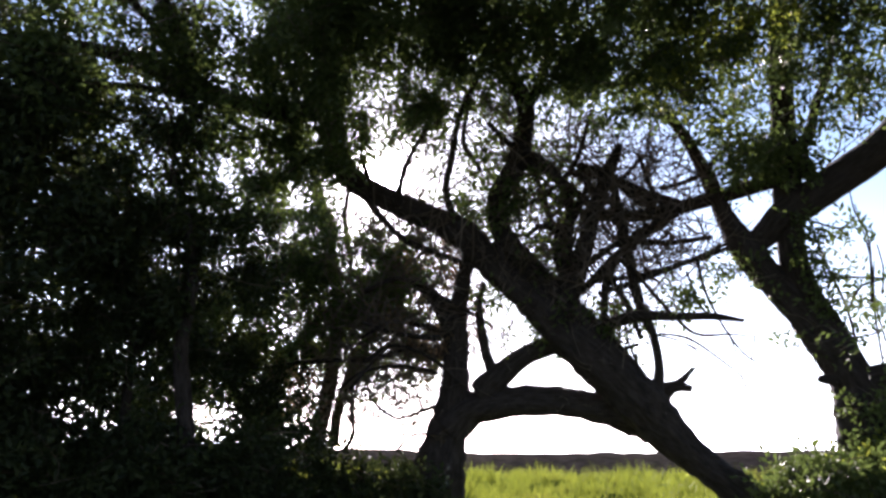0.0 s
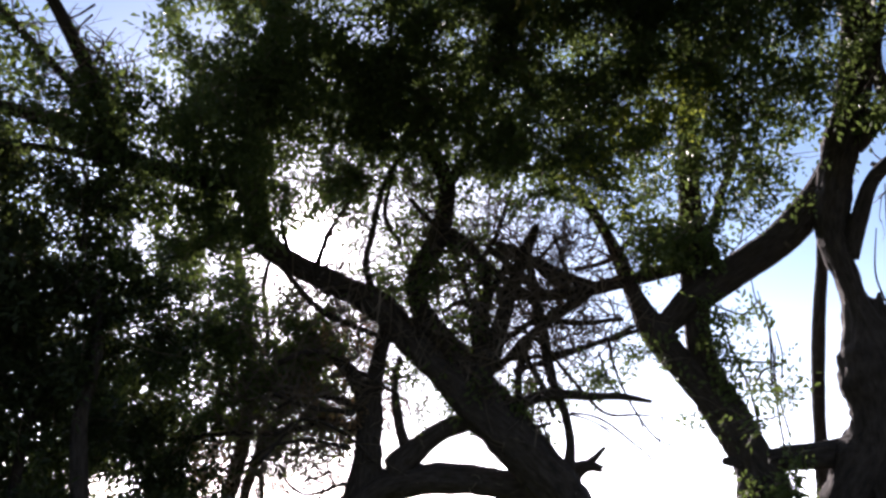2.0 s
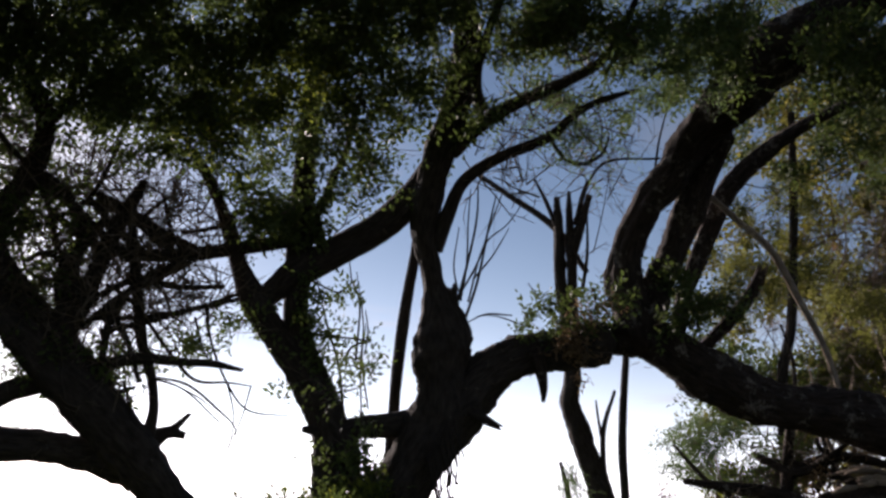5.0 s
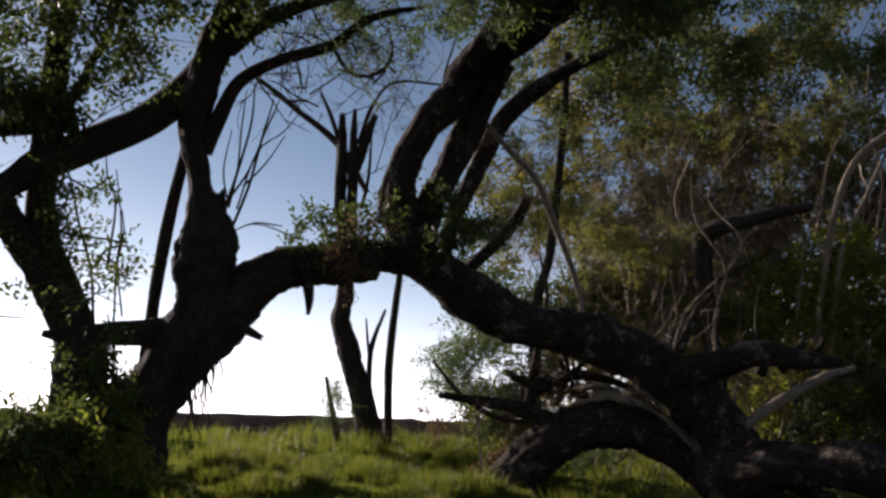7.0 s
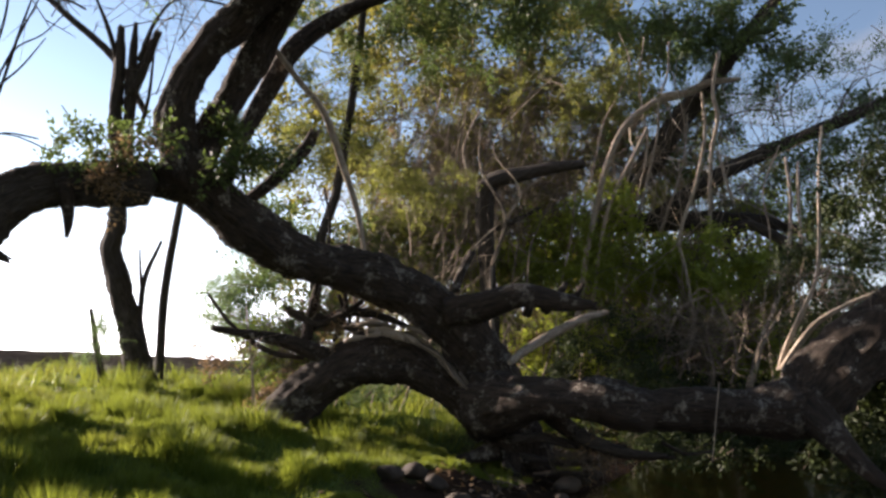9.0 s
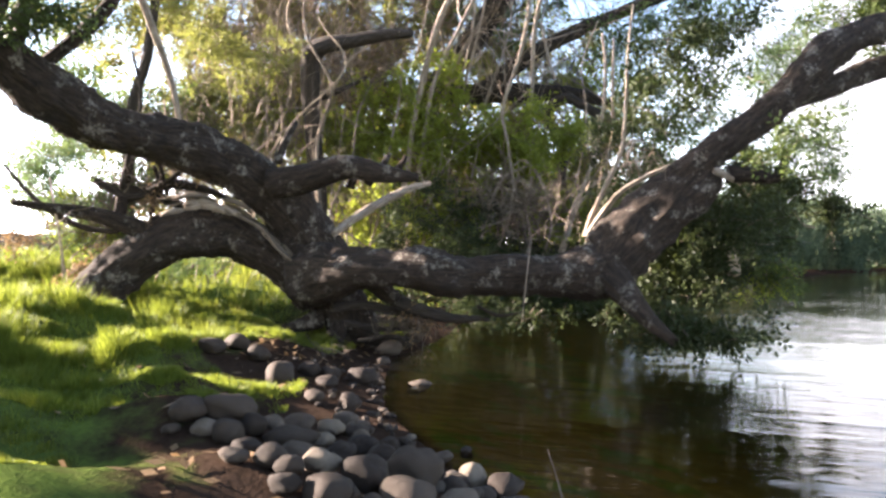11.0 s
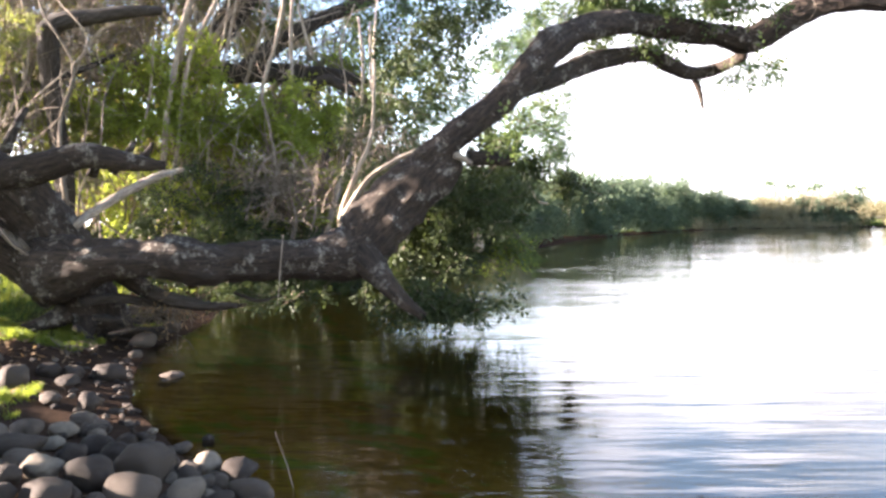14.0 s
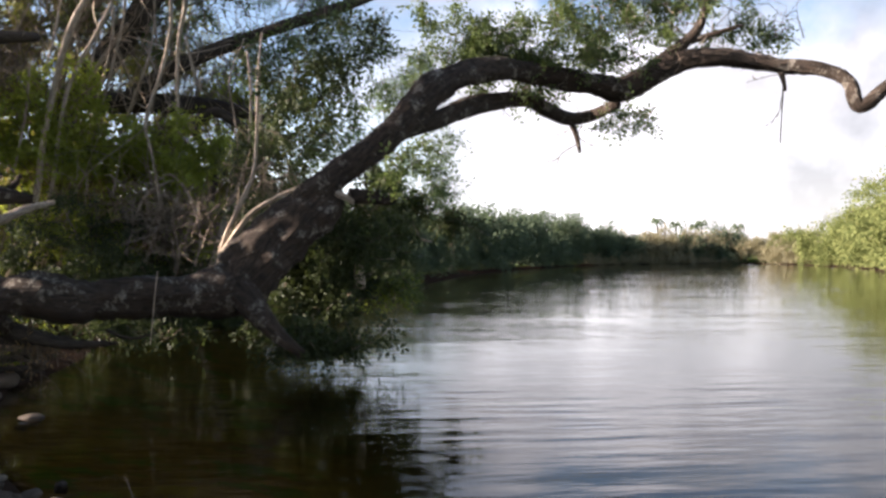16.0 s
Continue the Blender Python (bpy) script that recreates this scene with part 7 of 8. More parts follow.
tree_t7.clump('lite', 380, (18.06, 5.01, 2.32), (1.41, 0.75, 0.51), -71)
tree_t7.clump('lite', 400, (18.39, 3.42, 3.82), (1.41, 0.75, 0.45), -76)
tree_t7.clump('olive', 220, (16.07, 8.54, 5.00), (0.90, 0.75, 0.77), -58)
tree_t7.clump('lite', 160, (18.75, 2.34, 2.32), (0.77, 0.75, 0.51), -80)
tree_t7.clump('lite', 380, (18.65, 3.66, 4.04), (2.29, 0.90, 0.51), -78)
tree_t7.brush(60, (16.07, 8.17, 3.45), (1.46, 0.63, 0.36), -61, 1.09, 0.2)
tree_t7.brush(60, (18.65, 2.96, 2.58), (1.50, 0.80, 0.75), -80, 1.38, 0.4)
tree_t7.brush(60, (18.20, 2.88, 2.19), (0.75, 0.52, 0.75), -78, 1.62, -0.6)
tree_t7.brush(120, (17.84, 5.96, 2.44), (3.25, 1.40, 0.75), -70, 1.50, 0.6)
tree_t7.finish()

# tangled dark tree deep in the thicket
tree_k = Plant('tree', 'tangled dark tree deep in the thicket', 'tree', bark=BARK, grain=1.4)
tree_k.clump('deep', 1500, (22.93, 8.56, 3.70), (8.27, 2.52, 2.16), -68)
tree_k.clump('deep', 600, (22.86, 8.65, 7.73), (5.61, 2.52, 2.90), -68)
tree_k.clump('deep', 125, (20.59, 12.59, 5.29), (1.99, 1.40, 1.33), -57)
# Low backing in shade-coloured leaves, so the thicket foot stays dark.
tree_k.clump('shade', 450, (24.50, 4.44, 0.24), (3.40, 1.40, 0.50), -77)
tree_k.clump('shade', 550, (24.96, 1.77, 0.73), (2.55, 1.68, 1.02), -84)
tree_k.clump('shade', 350, (22.58, 6.26, 1.12), (2.41, 1.40, 0.97), -72)
tree_k.clump('deep', 600, (22.27, 8.91, 2.55), (4.30, 1.68, 1.48), -66)
tree_k.clump('deep', 200, (22.24, 11.87, 3.53), (3.50, 1.68, 1.05), -59)
tree_k.clump('deep', 350, (23.24, 13.01, 3.14), (2.77, 1.40, 1.48), -58)
tree_k.clump('deep', 350, (24.60, 10.49, 3.19), (2.77, 1.40, 1.48), -65)
tree_k.clump('deep', 350, (25.58, 8.14, 3.22), (2.77, 1.40, 1.48), -70)
tree_k.clump('shade', 350, (27.56, 6.69, 0.84), (1.75, 1.26, 0.98), -74)
tree_k.clump('shade', 350, (28.10, 4.45, 0.83), (1.75, 1.26, 0.98), -79)
tree_k.clump('shade', 350, (28.45, 2.14, 0.81), (1.75, 1.26, 0.98), -84)
tree_k.clump('deep', 800, (19.93, 10.22, 10.84), (3.64, 2.10, 2.65), -61)
tree_k.clump('deep', 1000, (22.06, 6.95, 9.07), (3.98, 2.10, 3.30), -71)
tree_k.clump('deep', 350, (20.54, 11.52, 7.42), (2.65, 1.68, 1.65), -59)
tree_k.clump('deep', 1200, (21.29, 12.28, 9.35), (4.90, 2.10, 3.85), -59)
tree_k.clump('deep', 450, (23.71, 8.15, 10.39), (3.23, 2.10, 2.88), -70)
tree_k.clump('deep', 1000, (21.63, 8.46, 12.48), (4.90, 2.10, 2.80), -67)
tree_k.clump('deep', 750, (20.83, 9.10, 7.91), (4.17, 1.68, 2.25), -65)
tree_k.clump('deep', 150, (22.10, 5.34, 3.60), (1.09, 1.12, 0.62), -74)
tree_k.clump('deep', 150, (23.41, 2.75, 3.60), (1.29, 1.12, 0.57), -81)
tree_k.clump('deep', 420, (23.78, 10.52, 7.35), (2.41, 1.45, 1.45), -68)
tree_k.clump('deep', 380, (26.12, 7.42, 7.86), (2.48, 1.49, 1.59), -68)
tree_k.clump('deep', 160, (26.88, 4.58, 7.46), (1.46, 0.88, 1.10), -68)
tree_k.clump('deep', 350, (23.57, 8.55, 5.52), (2.40, 1.44, 0.96), -68)
# Second low row in the shade colour, darkening what the water mirrors.
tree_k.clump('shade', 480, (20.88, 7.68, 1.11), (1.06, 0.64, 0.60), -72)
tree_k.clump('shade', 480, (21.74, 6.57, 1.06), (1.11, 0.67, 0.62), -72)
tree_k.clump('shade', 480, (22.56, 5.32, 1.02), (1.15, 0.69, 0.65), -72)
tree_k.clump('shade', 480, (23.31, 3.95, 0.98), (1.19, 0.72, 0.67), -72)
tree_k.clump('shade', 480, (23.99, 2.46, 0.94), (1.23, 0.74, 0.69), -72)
tree_k.clump('deep', 520, (25.80, 8.32, 2.38), (1.67, 1.00, 1.09), -75)
tree_k.clump('deep', 520, (26.48, 6.23, 2.37), (1.72, 1.03, 1.12), -75)
tree_k.clump('deep', 520, (27.00, 3.98, 2.35), (1.75, 1.05, 1.14), -75)
tree_k.clump('deep', 520, (27.31, 1.80, 2.32), (1.77, 1.06, 1.16), -75)
tree_k.clump('deep', 170, (25.71, 15.21, 4.93), (2.27, 0.91, 1.66), -72, 2)
tree_k.clump('deep', 190, (27.04, 12.92, 5.97), (2.39, 0.96, 1.75), -72, 2)
tree_k.clump('deep', 190, (27.01, 12.98, 3.03), (2.39, 0.96, 1.75), -72, 2)
tree_k.clump('deep', 190, (28.26, 10.29, 5.93), (2.50, 1.00, 1.83), -72, 2)
tree_k.clump('deep', 190, (28.23, 10.36, 3.05), (2.50, 1.00, 1.83), -72, 2)
tree_k.clump('deep', 190, (29.23, 7.52, 5.25), (2.59, 1.04, 1.89), -72, 2)
tree_k.clump('deep', 190, (29.21, 7.58, 2.46), (2.59, 1.04, 1.90), -72, 2)
tree_k.clump('deep', 170, (29.92, 4.68, 4.68), (2.65, 1.06, 1.94), -72, 2)
tree_k.clump('deep', 170, (29.91, 4.73, 2.23), (2.66, 1.06, 1.94), -72, 2)
tree_k.clump('deep', 120, (30.30, 2.09, 3.44), (2.69, 1.08, 1.97), -72, 2)
tree_k.clump('deep', 150, (25.68, 15.27, 2.31), (2.27, 0.91, 1.66), -72, 2)
tree_k.clump('olive', 330, (26.52, 8.01, 10.26), (2.09, 1.05, 1.52), -72, 1.8)
tree_k.clump('olive', 330, (27.25, 5.30, 9.86), (2.06, 1.03, 1.50), -72, 1.8)
tree_k.clump('olive', 330, (27.57, 3.47, 7.94), (2.02, 1.01, 1.47), -72, 1.8)
tree_k.clump('olive', 330, (26.96, 6.50, 7.78), (2.07, 1.03, 1.50), -72, 1.8)
tree_k.clump('deep', 260, (25.30, 6.26, 5.15), (1.39, 0.70, 1.04), -74, 1.6)
tree_k.clump('deep', 260, (25.45, 4.18, 5.48), (1.39, 0.70, 1.04), -74, 1.6)
tree_k.clump('deep', 260, (25.33, 4.71, 3.75), (1.39, 0.70, 1.04), -74, 1.6)
tree_k.clump('deep', 260, (25.49, 2.62, 4.08), (1.39, 0.70, 1.04), -74, 1.6)
tree_k.clump('deep', 260, (25.62, 1.23, 5.11), (1.39, 0.70, 1.04), -74, 1.6)
tree_k.clump('deep', 260, (25.44, 2.46, 2.86), (1.39, 0.70, 1.04), -74, 1.6)
tree_k.clump('deep', 260, (25.17, 6.79, 3.24), (1.39, 0.70, 1.04), -74, 1.6)
tree_k.brush(120, (22.58, 6.44, 5.87), (7.22, 3.65, 3.21), -73, 4.17, 1)
tree_k.brush(160, (19.61, 10.32, 7.81), (4.68, 2.73, 3.11), -61, 4.05, 1)
tree_k.finish()

# dark leafy tree leaning over the water edge
tree_t8 = Plant('tree', 'dark leafy tree leaning over the water edge', 'tree', bark=BARK)
# Crown uses leaves with the shade already in their colour.
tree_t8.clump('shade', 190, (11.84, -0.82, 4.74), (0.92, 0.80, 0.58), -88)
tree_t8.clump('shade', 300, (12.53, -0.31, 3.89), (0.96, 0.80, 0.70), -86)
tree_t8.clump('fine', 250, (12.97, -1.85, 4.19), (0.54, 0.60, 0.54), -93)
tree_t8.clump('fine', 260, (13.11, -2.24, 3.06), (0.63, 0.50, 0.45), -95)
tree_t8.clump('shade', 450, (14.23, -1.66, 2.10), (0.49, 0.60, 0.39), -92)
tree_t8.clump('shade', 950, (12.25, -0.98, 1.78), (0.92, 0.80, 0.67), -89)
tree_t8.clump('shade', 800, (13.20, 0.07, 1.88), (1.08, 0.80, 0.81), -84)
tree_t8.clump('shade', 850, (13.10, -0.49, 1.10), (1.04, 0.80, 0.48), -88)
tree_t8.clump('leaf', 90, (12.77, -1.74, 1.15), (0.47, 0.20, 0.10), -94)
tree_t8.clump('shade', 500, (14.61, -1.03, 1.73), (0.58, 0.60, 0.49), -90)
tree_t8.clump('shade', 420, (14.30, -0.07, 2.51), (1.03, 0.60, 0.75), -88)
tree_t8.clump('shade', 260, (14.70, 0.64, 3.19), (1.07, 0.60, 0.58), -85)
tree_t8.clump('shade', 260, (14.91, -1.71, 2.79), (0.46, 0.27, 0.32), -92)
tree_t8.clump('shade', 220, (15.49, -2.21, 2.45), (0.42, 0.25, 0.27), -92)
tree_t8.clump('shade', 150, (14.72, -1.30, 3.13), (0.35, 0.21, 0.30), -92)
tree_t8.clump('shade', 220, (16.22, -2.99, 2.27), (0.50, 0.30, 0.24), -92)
tree_t8.clump('leaf', 60, (15.26, -2.56, 2.73), (0.29, 0.18, 0.15), -92)
# Sprig caught by the sun, shown with the paler leaf colour.
tree_t8.clump('lite', 70, (12.94, -1.58, 1.09), (0.42, 0.17, 0.07), -92)
tree_t8.brush(50, (13.20, -0.01, 2.35), (0.86, 0.51, 0.60), -88, 0.86, 0.2)
tree_t8.brush(90, (13.59, 0.54, 2.28), (1.33, 0.75, 0.80), -85, 1.16, 0.8)
tree_t8.finish()

# light green leafy shrub beside the grass
tree_u = Plant('shrub', 'light green leafy shrub beside the grass', 'shrub', bark=BARK)
tree_u.clump('leaf', 800, (3.81, 8.17, 1.09), (0.75, 0.60, 0.47), -20)
tree_u.clump('leaf', 120, (4.51, 8.54, 1.65), (0.23, 0.30, 0.40), -23)
tree_u.clump('lite', 500, (4.26, 7.75, 0.84), (0.55, 0.50, 0.31), -23)
tree_u.clump('lite', 450, (4.49, 8.21, 1.31), (0.52, 0.40, 0.39), -24)
tree_u.clump('leaf', 90, (4.81, 8.51, 1.67), (0.27, 0.20, 0.27), -25)
tree_u.clump('leaf', 300, (3.7, 7.68, 1.26), (0.71, 0.35, 0.32), -20)
tree_u.clump('lite', 200, (3.92, 7.36, 0.93), (0.63, 0.30, 0.23), -22)
tree_u.clump('leaf', 70, (4.49, 8.32, 1.95), (0.26, 0.20, 0.33), -24)
tree_u.finish()

# ---- the far banks
rng = np.random.default_rng(7)


def far_tree(x, y, height, width, kind, label, more=1.0, scale=4.0):
    z = float(ground_z(np.array([x]), np.array([y]))[0])
    p = Plant("tree", label, "tree", bark=BARK)
    p.limb("trunk", [(x, y, z - 0.3, 0.22), (x + rng.normal(0, 0.2), y + rng.normal(0, 0.2), z + height * 0.4, 0.16), (x + rng.normal(0, 0.5), y, z + height * 0.75, 0.06)], "d")
    for _ in range(5):
        c = (x + rng.normal(0, width * 0.35), y + rng.normal(0, width * 0.35), z + height * rng.uniform(0.25, 0.78))
        p.clump(kind, int(more * 105 * (width / 3) * rng.uniform(0.8, 1.2)), c, (width * 0.55, width * 0.55, height * 0.24), 0, scale)
    p.clump(kind, int(more * 130), (x, y, z + height * 0.2), (width * 0.8, width * 0.6, height * 0.22), 0, scale)
    p.finish()


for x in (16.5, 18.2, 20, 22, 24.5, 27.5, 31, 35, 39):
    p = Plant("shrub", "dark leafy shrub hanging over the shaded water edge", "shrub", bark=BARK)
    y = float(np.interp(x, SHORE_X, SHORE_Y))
    # Shade along the bank is painted in through the leaf colour.
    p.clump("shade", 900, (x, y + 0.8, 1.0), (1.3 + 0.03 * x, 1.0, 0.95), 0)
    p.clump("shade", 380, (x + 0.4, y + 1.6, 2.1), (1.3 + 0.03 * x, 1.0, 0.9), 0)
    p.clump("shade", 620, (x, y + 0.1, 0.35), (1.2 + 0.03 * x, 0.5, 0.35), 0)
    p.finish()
near_bank = spline([(x, y, 0, 0) for x, y in zip(SHORE_X[16:], SHORE_Y[16:])], 2.4)[3::1]
for x, y, _, _ in near_bank:
    if x < 40:
        continue
    tan_end = y < -46
    height = 2.6 + 0.037 * x + rng.uniform(-0.6, 1.0) - (2.2 if tan_end else 0.12 * max(0, x - 106) * 0.7)
    dx, dy = (1.5 + rng.uniform(0, 2), 1.5) if x > 100 else (rng.normal(0, 0.5), 2.2 + rng.uniform(0, 2))
    far_tree(x + dx, y + dy, height, 2.2 + 0.012 * x, "far_dry" if tan_end and rng.random() < 0.75 else "mid" if x < 74 else "far", "tan scrubby bush on the distant shore" if tan_end else "round green shore tree at the far water edge", 2.3 if x < 74 else 1.0, 2.4 if x < 74 else 4.0)
for x, y, h in ((57.4, -45.7, 9.5), (63.4, -48.8, 10), (69.3, -51.9, 10), (77.3, -56.0, 9.5), (85.2, -59.1, 9), (93.2, -63.2, 8.5), (49.5, -42.6, 9), (43.5, -41.6, 9.5), (100.2, -65.8, 7.6), (107.1, -67.4, 7.0), (113.1, -68.5, 6.2), (97.1, -67.3, 8), (81.2, -61.1, 10), (60.4, -44.8, 6), (66.4, -48.4, 6), (73.3, -52.5, 6), (80.3, -56.0, 6.5), (88.2, -59.7, 6), (95.2, -62.7, 6), (104.2, -65.9, 5)):
    far_tree(x, y, h, 4.2, "far_lite", "bushy light green tree on the opposite bank")
for x, y in ((118.1, -68.5), (124.1, -69.6), (130.1, -71.2), (140.3, -51.8), (142.2, -59.9), (139.2, -65.8), (142.1, -71.9), (135.0, -74.8), (127.0, -74.7), (147.4, -45.9), (145.3, -53.9), (146.2, -63.9), (149.1, -70.0)):
    far_tree(x, y, rng.uniform(4.2, 5.4), 5.0, "far_dry", "tan scrubby bush on the distant shore")
p = Plant("reed_bed", "low band of dry tan reeds along the far shore", "reeds", bark=BARK)
for x, y, _, _ in near_bank:
    if x > 112:
        p.clump("far_dry", 90, (x + 0.3, y + 0.4, 0.75), (1.6, 1.6, 0.55), 0, 2.5)
p.finish()

far_tree(51.5, -41.7, 12.5, 3.2, "far_lite", "tall pale green tree leaning over the opposite bank")
for x, y, h in ((145.3, -56.9, 7.6), (149.2, -62.0, 7), (142.2, -62.9, 6.6), (151.1, -68.0, 7.4), (146.1, -72.9, 6.4)):
    p = Plant("palm_tree", "tall distant palm with drooping fronds", "palm tree", bark=BARK)
    p.limb("trunk", [(x, y, 0.6, 0.22), (x + 0.2, y + 0.3, h * 0.5, 0.16), (x + 0.1, y + 0.6, h, 0.13)], "d")
    for k in range(13):
        a, lift, reach = k * 2.4, rng.uniform(-0.3, 0.9), rng.uniform(1.0, 1.7)
        p.limb("frond", [(x + 0.1, y + 0.6, h, 0.07), (x + 0.1 + math.cos(a) * reach * 0.55, y + 0.6 + math.sin(a) * reach * 0.55, h + lift, 0.15), (x + 0.1 + math.cos(a) * reach, y + 0.6 + math.sin(a) * reach, h + lift - 0.9, 0.04)], "gd")
    p.finish()

# ---- cobbles
STONES_A = [
    (7.85, 3.96, 0.15, 0.05), (8.91, 4.57, 0.09, 0.04), (8.20, 3.89, 0.16, 0.07), (8.07, 3.57, 0.14, 0.07),
    (7.54, 3.05, 0.14, 0.13), (8.12, 3.03, 0.10, 0.08), (8.28, 2.87, 0.10, 0.07), (8.40, 2.57, 0.15, 0.10),
    (6.96, 2.43, 0.09, 0.06), (7.83, 2.71, 0.10, 0.05), (6.99, 2.13, 0.09, 0.08), (6.56, 1.97, 0.10, 0.04),
    (8.81, 2.10, 0.11, 0.04), (9.83, 2.89, 0.09, 0.04), (5.07, 2.38, 0.14, 0.08), (5.26, 2.21, 0.15, 0.10),
    (5.24, 2.04, 0.10, 0.08), (5.51, 2.04, 0.08, 0.04), (5.70, 1.95, 0.12, 0.06), (5.93, 1.83, 0.10, 0.06),
]
STONES_B = [
    (6.08, 1.68, 0.08, 0.05), (5.30, 1.82, 0.15, 0.08), (5.02, 2.08, 0.13, 0.07), (5.59, 1.74, 0.09, 0.05),
    (5.71, 1.51, 0.11, 0.07), (5.38, 1.51, 0.11, 0.08), (5.04, 1.63, 0.11, 0.06), (4.70, 1.77, 0.08, 0.05),
    (4.51, 1.52, 0.11, 0.06), (4.68, 1.32, 0.09, 0.07), (4.70, 1.08, 0.12, 0.10), (5.12, 0.94, 0.17, 0.12),
    (5.49, 1.27, 0.10, 0.09), (6.32, 0.95, 0.05, 0.05), (5.98, 1.03, 0.07, 0.04), (4.34, 1.13, 0.12, 0.08),
    (4.45, 1.39, 0.08, 0.06), (4.58, 0.81, 0.14, 0.10), (4.77, 0.60, 0.12, 0.08), (4.99, 0.30, 0.13, 0.08),
]
STONES_C = [
    (5.51, 0.71, 0.10, 0.08), (4.58, 0.74, 0.08, 0.04), (5.48, 0.51, 0.13, 0.05), (4.91, 2.39, 0.05, 0.03),
    (4.28, 1.32, 0.08, 0.06), (4.48, 0.95, 0.06, 0.04), (4.44, 1.06, 0.06, 0.05), (4.79, 0.42, 0.08, 0.05),
    (4.41, 1.68, 0.07, 0.03), (5.00, 2.22, 0.09, 0.05), (10.64, 3.11, 0.18, 0.09), (11.43, 3.21, 0.16, 0.08),
    (12.02, 3.22, 0.15, 0.07), (8.54, 2.08, 0.07, 0.04), (7.32, 1.97, 0.03, 0.02), (8.77, 4.56, 0.12, 0.04),
]


def cobble_mesh(seed):
    bm = bmesh.new()
    bmesh.ops.create_icosphere(bm, subdivisions=3, radius=1.0)
    r = np.random.default_rng(seed)
    off = Vector(r.uniform(-20, 20, 3))
    for v in bm.verts:
        v.co *= 1 + 0.30 * noise.noise(v.co * 1.0 + off) + 0.12 * noise.noise(v.co * 2.3 + off) + 0.03 * noise.noise(v.co * 6.0 + off)
    me = bpy.data.meshes.new("cobble")
    bm.to_mesh(me)
    bm.free()
    me.polygons.foreach_set("use_smooth", np.full(len(me.polygons), True))
    me.materials.append(STONE)
    return me


COBBLES = [cobble_mesh(s) for s in range(16)]


def cobble(x, y, rw, rh, sink=0.4):
    z = max(float(ground_z(np.array([x]), np.array([y]))[0]), -0.06)
    ob = new("cobble", COBBLES[int(rng.integers(0, 16))])
    ob.matrix_world = pose(x, y, z + rh * (1 - sink), rng.uniform(-12, 12), rng.uniform(-12, 12), rng.uniform(0, 360)) @ Matrix.Diagonal((rw * rng.uniform(0.9, 1.1), rw * rng.uniform(0.75, 1.0), rh, 1))
    return tagged(ob, "smooth rounded grey river cobble on the muddy shore", "stone", "cobbles on the shore")


for x, y, rw, rh in STONES_A + STONES_B + STONES_C:
    cobble(x, y, rw, max(rh, rw * 0.55), 0.3)
for _ in range(90):
    x = 3.9 + 2.4 * rng.random() ** 1.3
    y = float(np.interp(x, SHORE_X, SHORE_Y)) + abs(rng.normal(0.12, 0.34)) + 0.1
    r = 0.03 + 0.05 * rng.random() ** 1.4
    cobble(x, y, r, r * 0.7)
for _ in range(80):
    x = rng.uniform(6.2, 9.6)
    cobble(x, float(np.interp(x, SHORE_X, SHORE_Y)) + abs(rng.normal(0.1, 0.4)), rng.uniform(0.02, 0.05), 0.022)

# ---- grass
from mathutils.kdtree import KDTree

rng = np.random.default_rng(21)
N = 800000
px, py = rng.uniform(-9, 20, N), rng.uniform(0, 26, N)
thick = 420000
px[:thick], py[:thick] = rng.uniform(2, 11, thick), rng.uniform(1, 10, thick)
far = np.hypot(px, py)
s = inland_of(px, py)
tuft = np.sin(2.3 * px + 1.1 * py) + np.sin(1.7 * py - 2.9 * px) + np.sin(0.8 * px + 3.1 * py)
keep = (s + 0.25 * tuft > 1.0 + 0.75 * np.clip(px - 3.5, 0, 1) * np.clip(9.5 - px, 0, 1) - 0.95 * np.exp(-(((px - 6.5) / 0.8) ** 2))) & (rng.random(N) < np.clip(9.0 / far, 0, 1)) & (far > 2.6) & (np.hypot(px - 1, py) < 19.6 + 0.5 * tuft)
keep &= ~((px > 2.6) & (px < 6.1 + 0.12 * tuft) & (py < 2.75 + 0.14 * tuft + 0.10 * (px - 4)))
px, py, far, tuft = px[keep], py[keep], far[keep], tuft[keep]
K = 5200
cx, cy = rng.uniform(-9, 20, K), rng.uniform(0, 26, K)
tree = KDTree(K)
for q in range(K):
    tree.insert((cx[q], cy[q], 0), q)
tree.balance()
order = [tree.find((a, b, 0))[1] for a, b in zip(px, py)]
ox, oy = px - cx[order], py - cy[order]
pull = np.where(rng.random(len(px)) < 0.75, rng.uniform(0.3, 0.75, len(px)), 1.0)
px, py = cx[order] + ox * pull, cy[order] + oy * pull
rise = np.exp(-(ox**2 + oy**2) * pull**2 / 0.03)
tall = rng.uniform(0.4, 1.9, K)[order]
pz = ground_z(px, py)
M = len(px)
h = (0.085 + 0.015 * tuft + 0.03 * np.clip(np.sin(4.1 * px + 2 * np.sin(2.7 * py)) * np.sin(3.7 * py + 1.3 * px), 0, 1)) * rng.uniform(0.5, 1.5, M) * np.clip(0.6 + far / 16, 0.6, 1.3) * (0.5 + 0.75 * rise * tall)
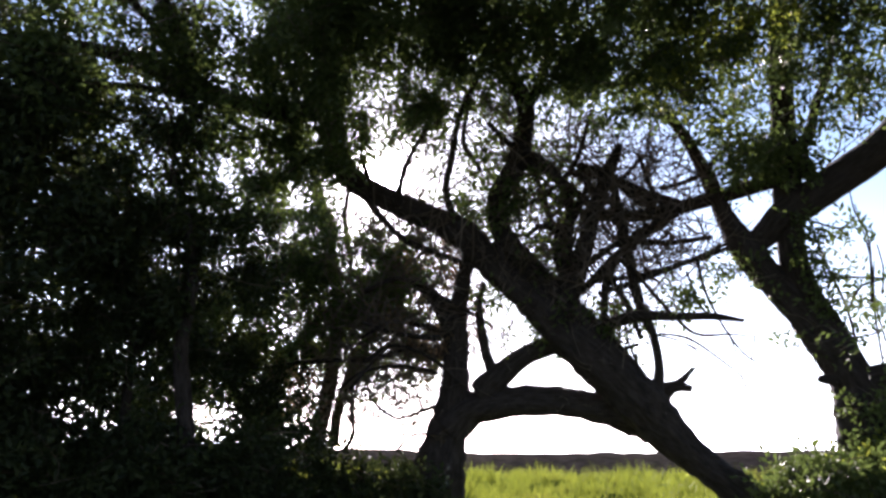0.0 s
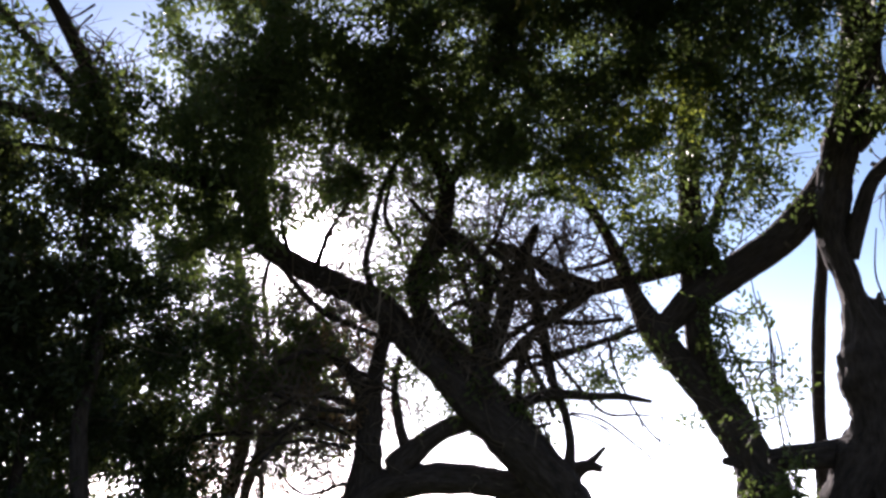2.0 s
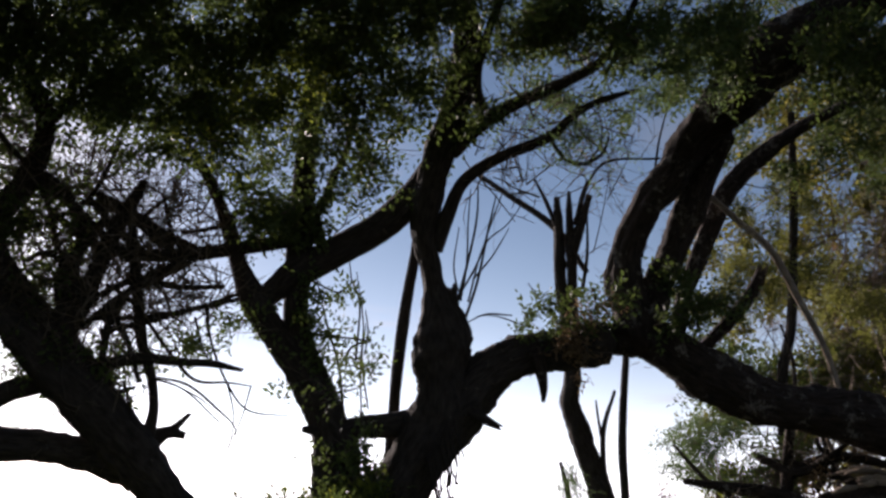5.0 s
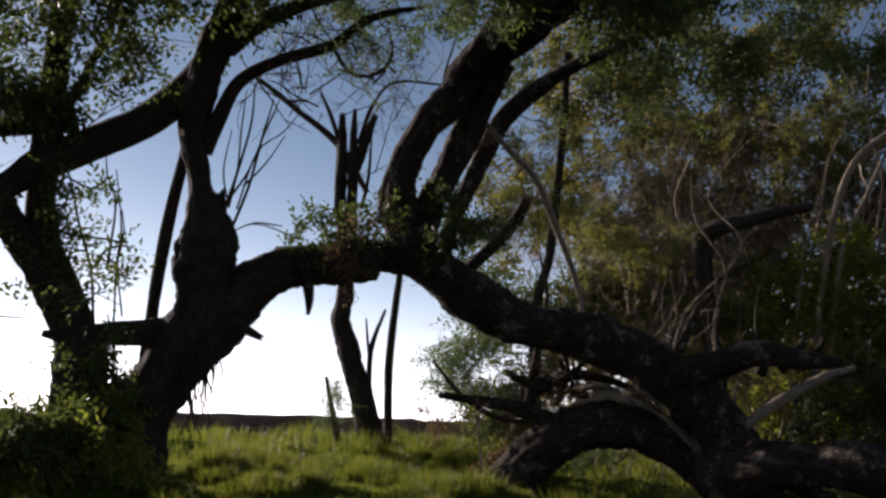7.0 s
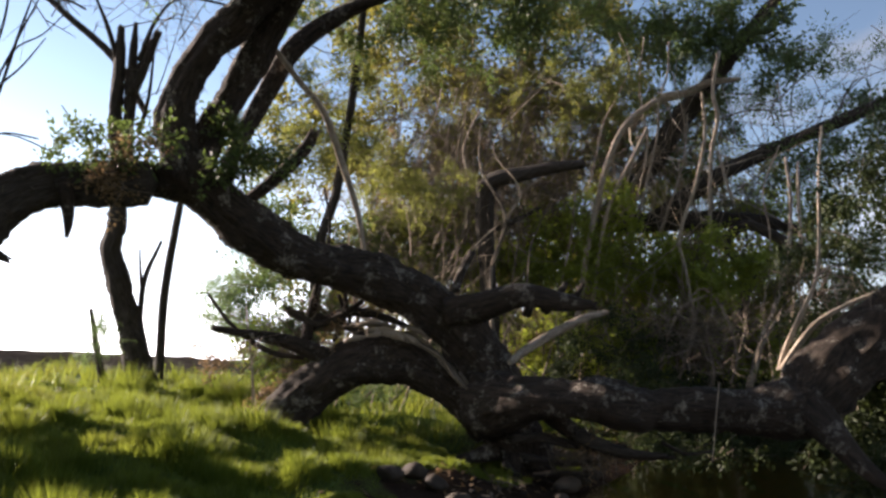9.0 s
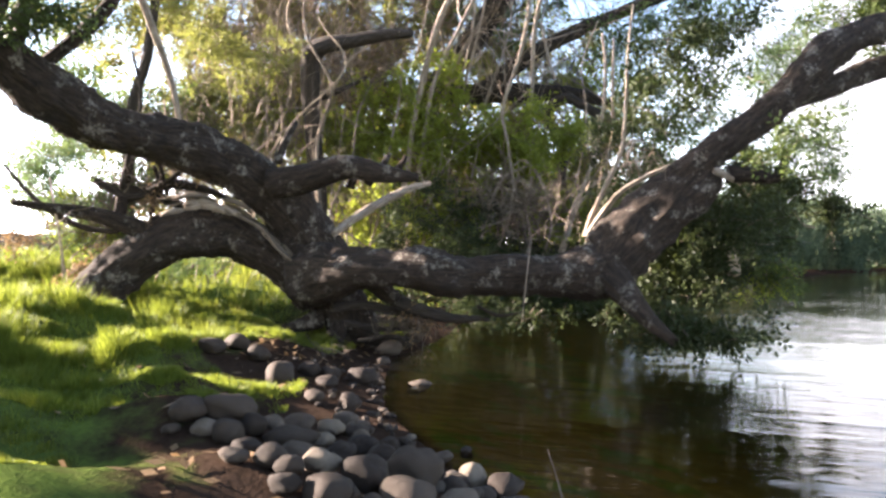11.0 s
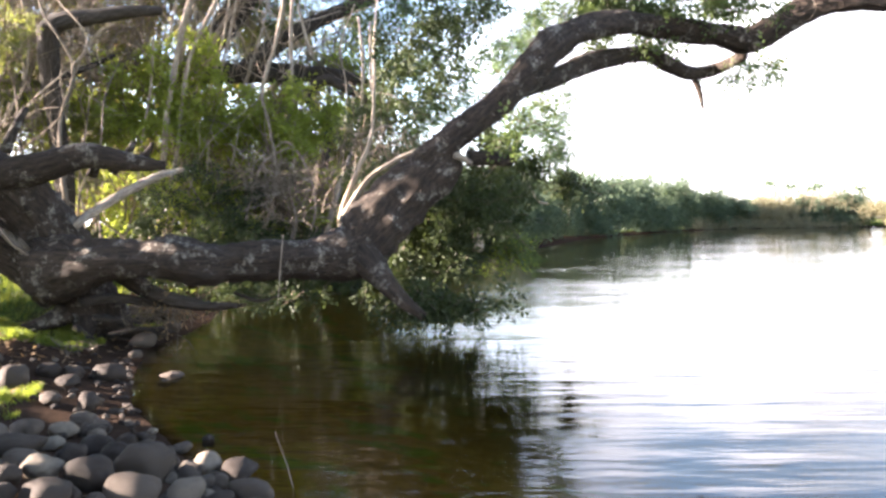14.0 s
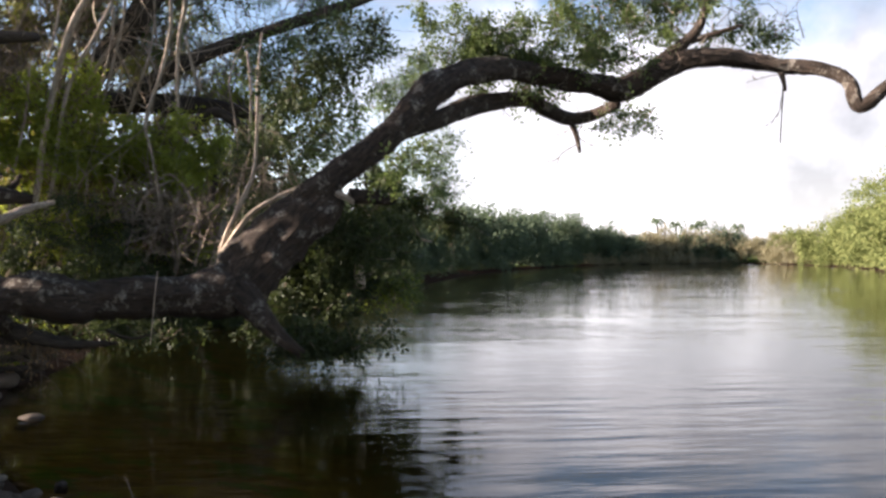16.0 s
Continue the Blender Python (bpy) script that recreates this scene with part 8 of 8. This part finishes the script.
h = np.maximum(h * 1.35, 0.06) * (0.38 + 0.62 * np.clip((py - 3.2 - 0.25 * np.clip(px - 5, 0, 6)) / 1.6, 0, 1))
w = 0.0024 + 0.00055 * far
a = rng.uniform(0, 6.28, M)
lean = rng.uniform(0.1, 0.7, M) * h
b = np.arctan2(oy, ox) + rng.normal(0, 1.0, M)
foot = np.stack([px, py, pz - 0.01], 1)
side = np.stack([np.cos(a), np.sin(a), 0 * a], 1) * w[:, None]
way = np.stack([np.cos(b) * lean, np.sin(b) * lean, h], 1)
tip = foot + way
verts = np.stack([foot - side, foot + side, tip], 1).reshape(-1, 3)
o = np.arange(M) * 3
me = mesh_of("grass", verts, np.zeros((0, 4), np.int32), LEAVES["grass"], None, False, np.stack([o, o + 1, o + 2], 1))
litter = [np.stack([rng.uniform(2.5, 13, 420), rng.uniform(1.5, 13, 420)], 1)]
for x, y, spread, count in ((9.6, 3.9, 0.5, 90), (8.7, 3.7, 0.45, 50), (10.4, 3.6, 0.5, 60), (4.2, 1.6, 0.35, 30), (4.5, 1.0, 0.2, 24), (7.4, 3.2, 0.4, 25), (11.2, 3.5, 0.6, 50)):
    litter.append(rng.normal((x, y), spread, (count, 2)))
litter = np.vstack(litter)
litter = litter[inland_of(litter[:, 0], litter[:, 1]) > 0.15]
pos = np.column_stack([litter, ground_z(litter[:, 0], litter[:, 1]) + 0.018])
turn, curl = rng.uniform(0, 6.28, len(pos)), rng.normal(0, 0.35, (len(pos), 2))
along = np.stack([np.cos(turn), np.sin(turn), curl[:, 0]], 1) * rng.uniform(0.03, 0.07, (len(pos), 1))
aside = np.stack([-np.sin(turn), np.cos(turn), curl[:, 1]], 1) * rng.uniform(0.012, 0.026, (len(pos), 1))
v = np.stack([pos - along, pos - aside - along * 0.1, pos + along, pos + aside - along * 0.1], 1).reshape(-1, 3)
tagged(new("leaf_litter", mesh_of("leaf_litter", v, np.arange(len(v)).reshape(-1, 4), LEAVES["dry"], None, False)), "dry fallen leaves scattered over the grass", "leaf litter", kind="stuff")
tagged(new("grass", me), "lush green uneven grass on the bank", "grass", kind="stuff")
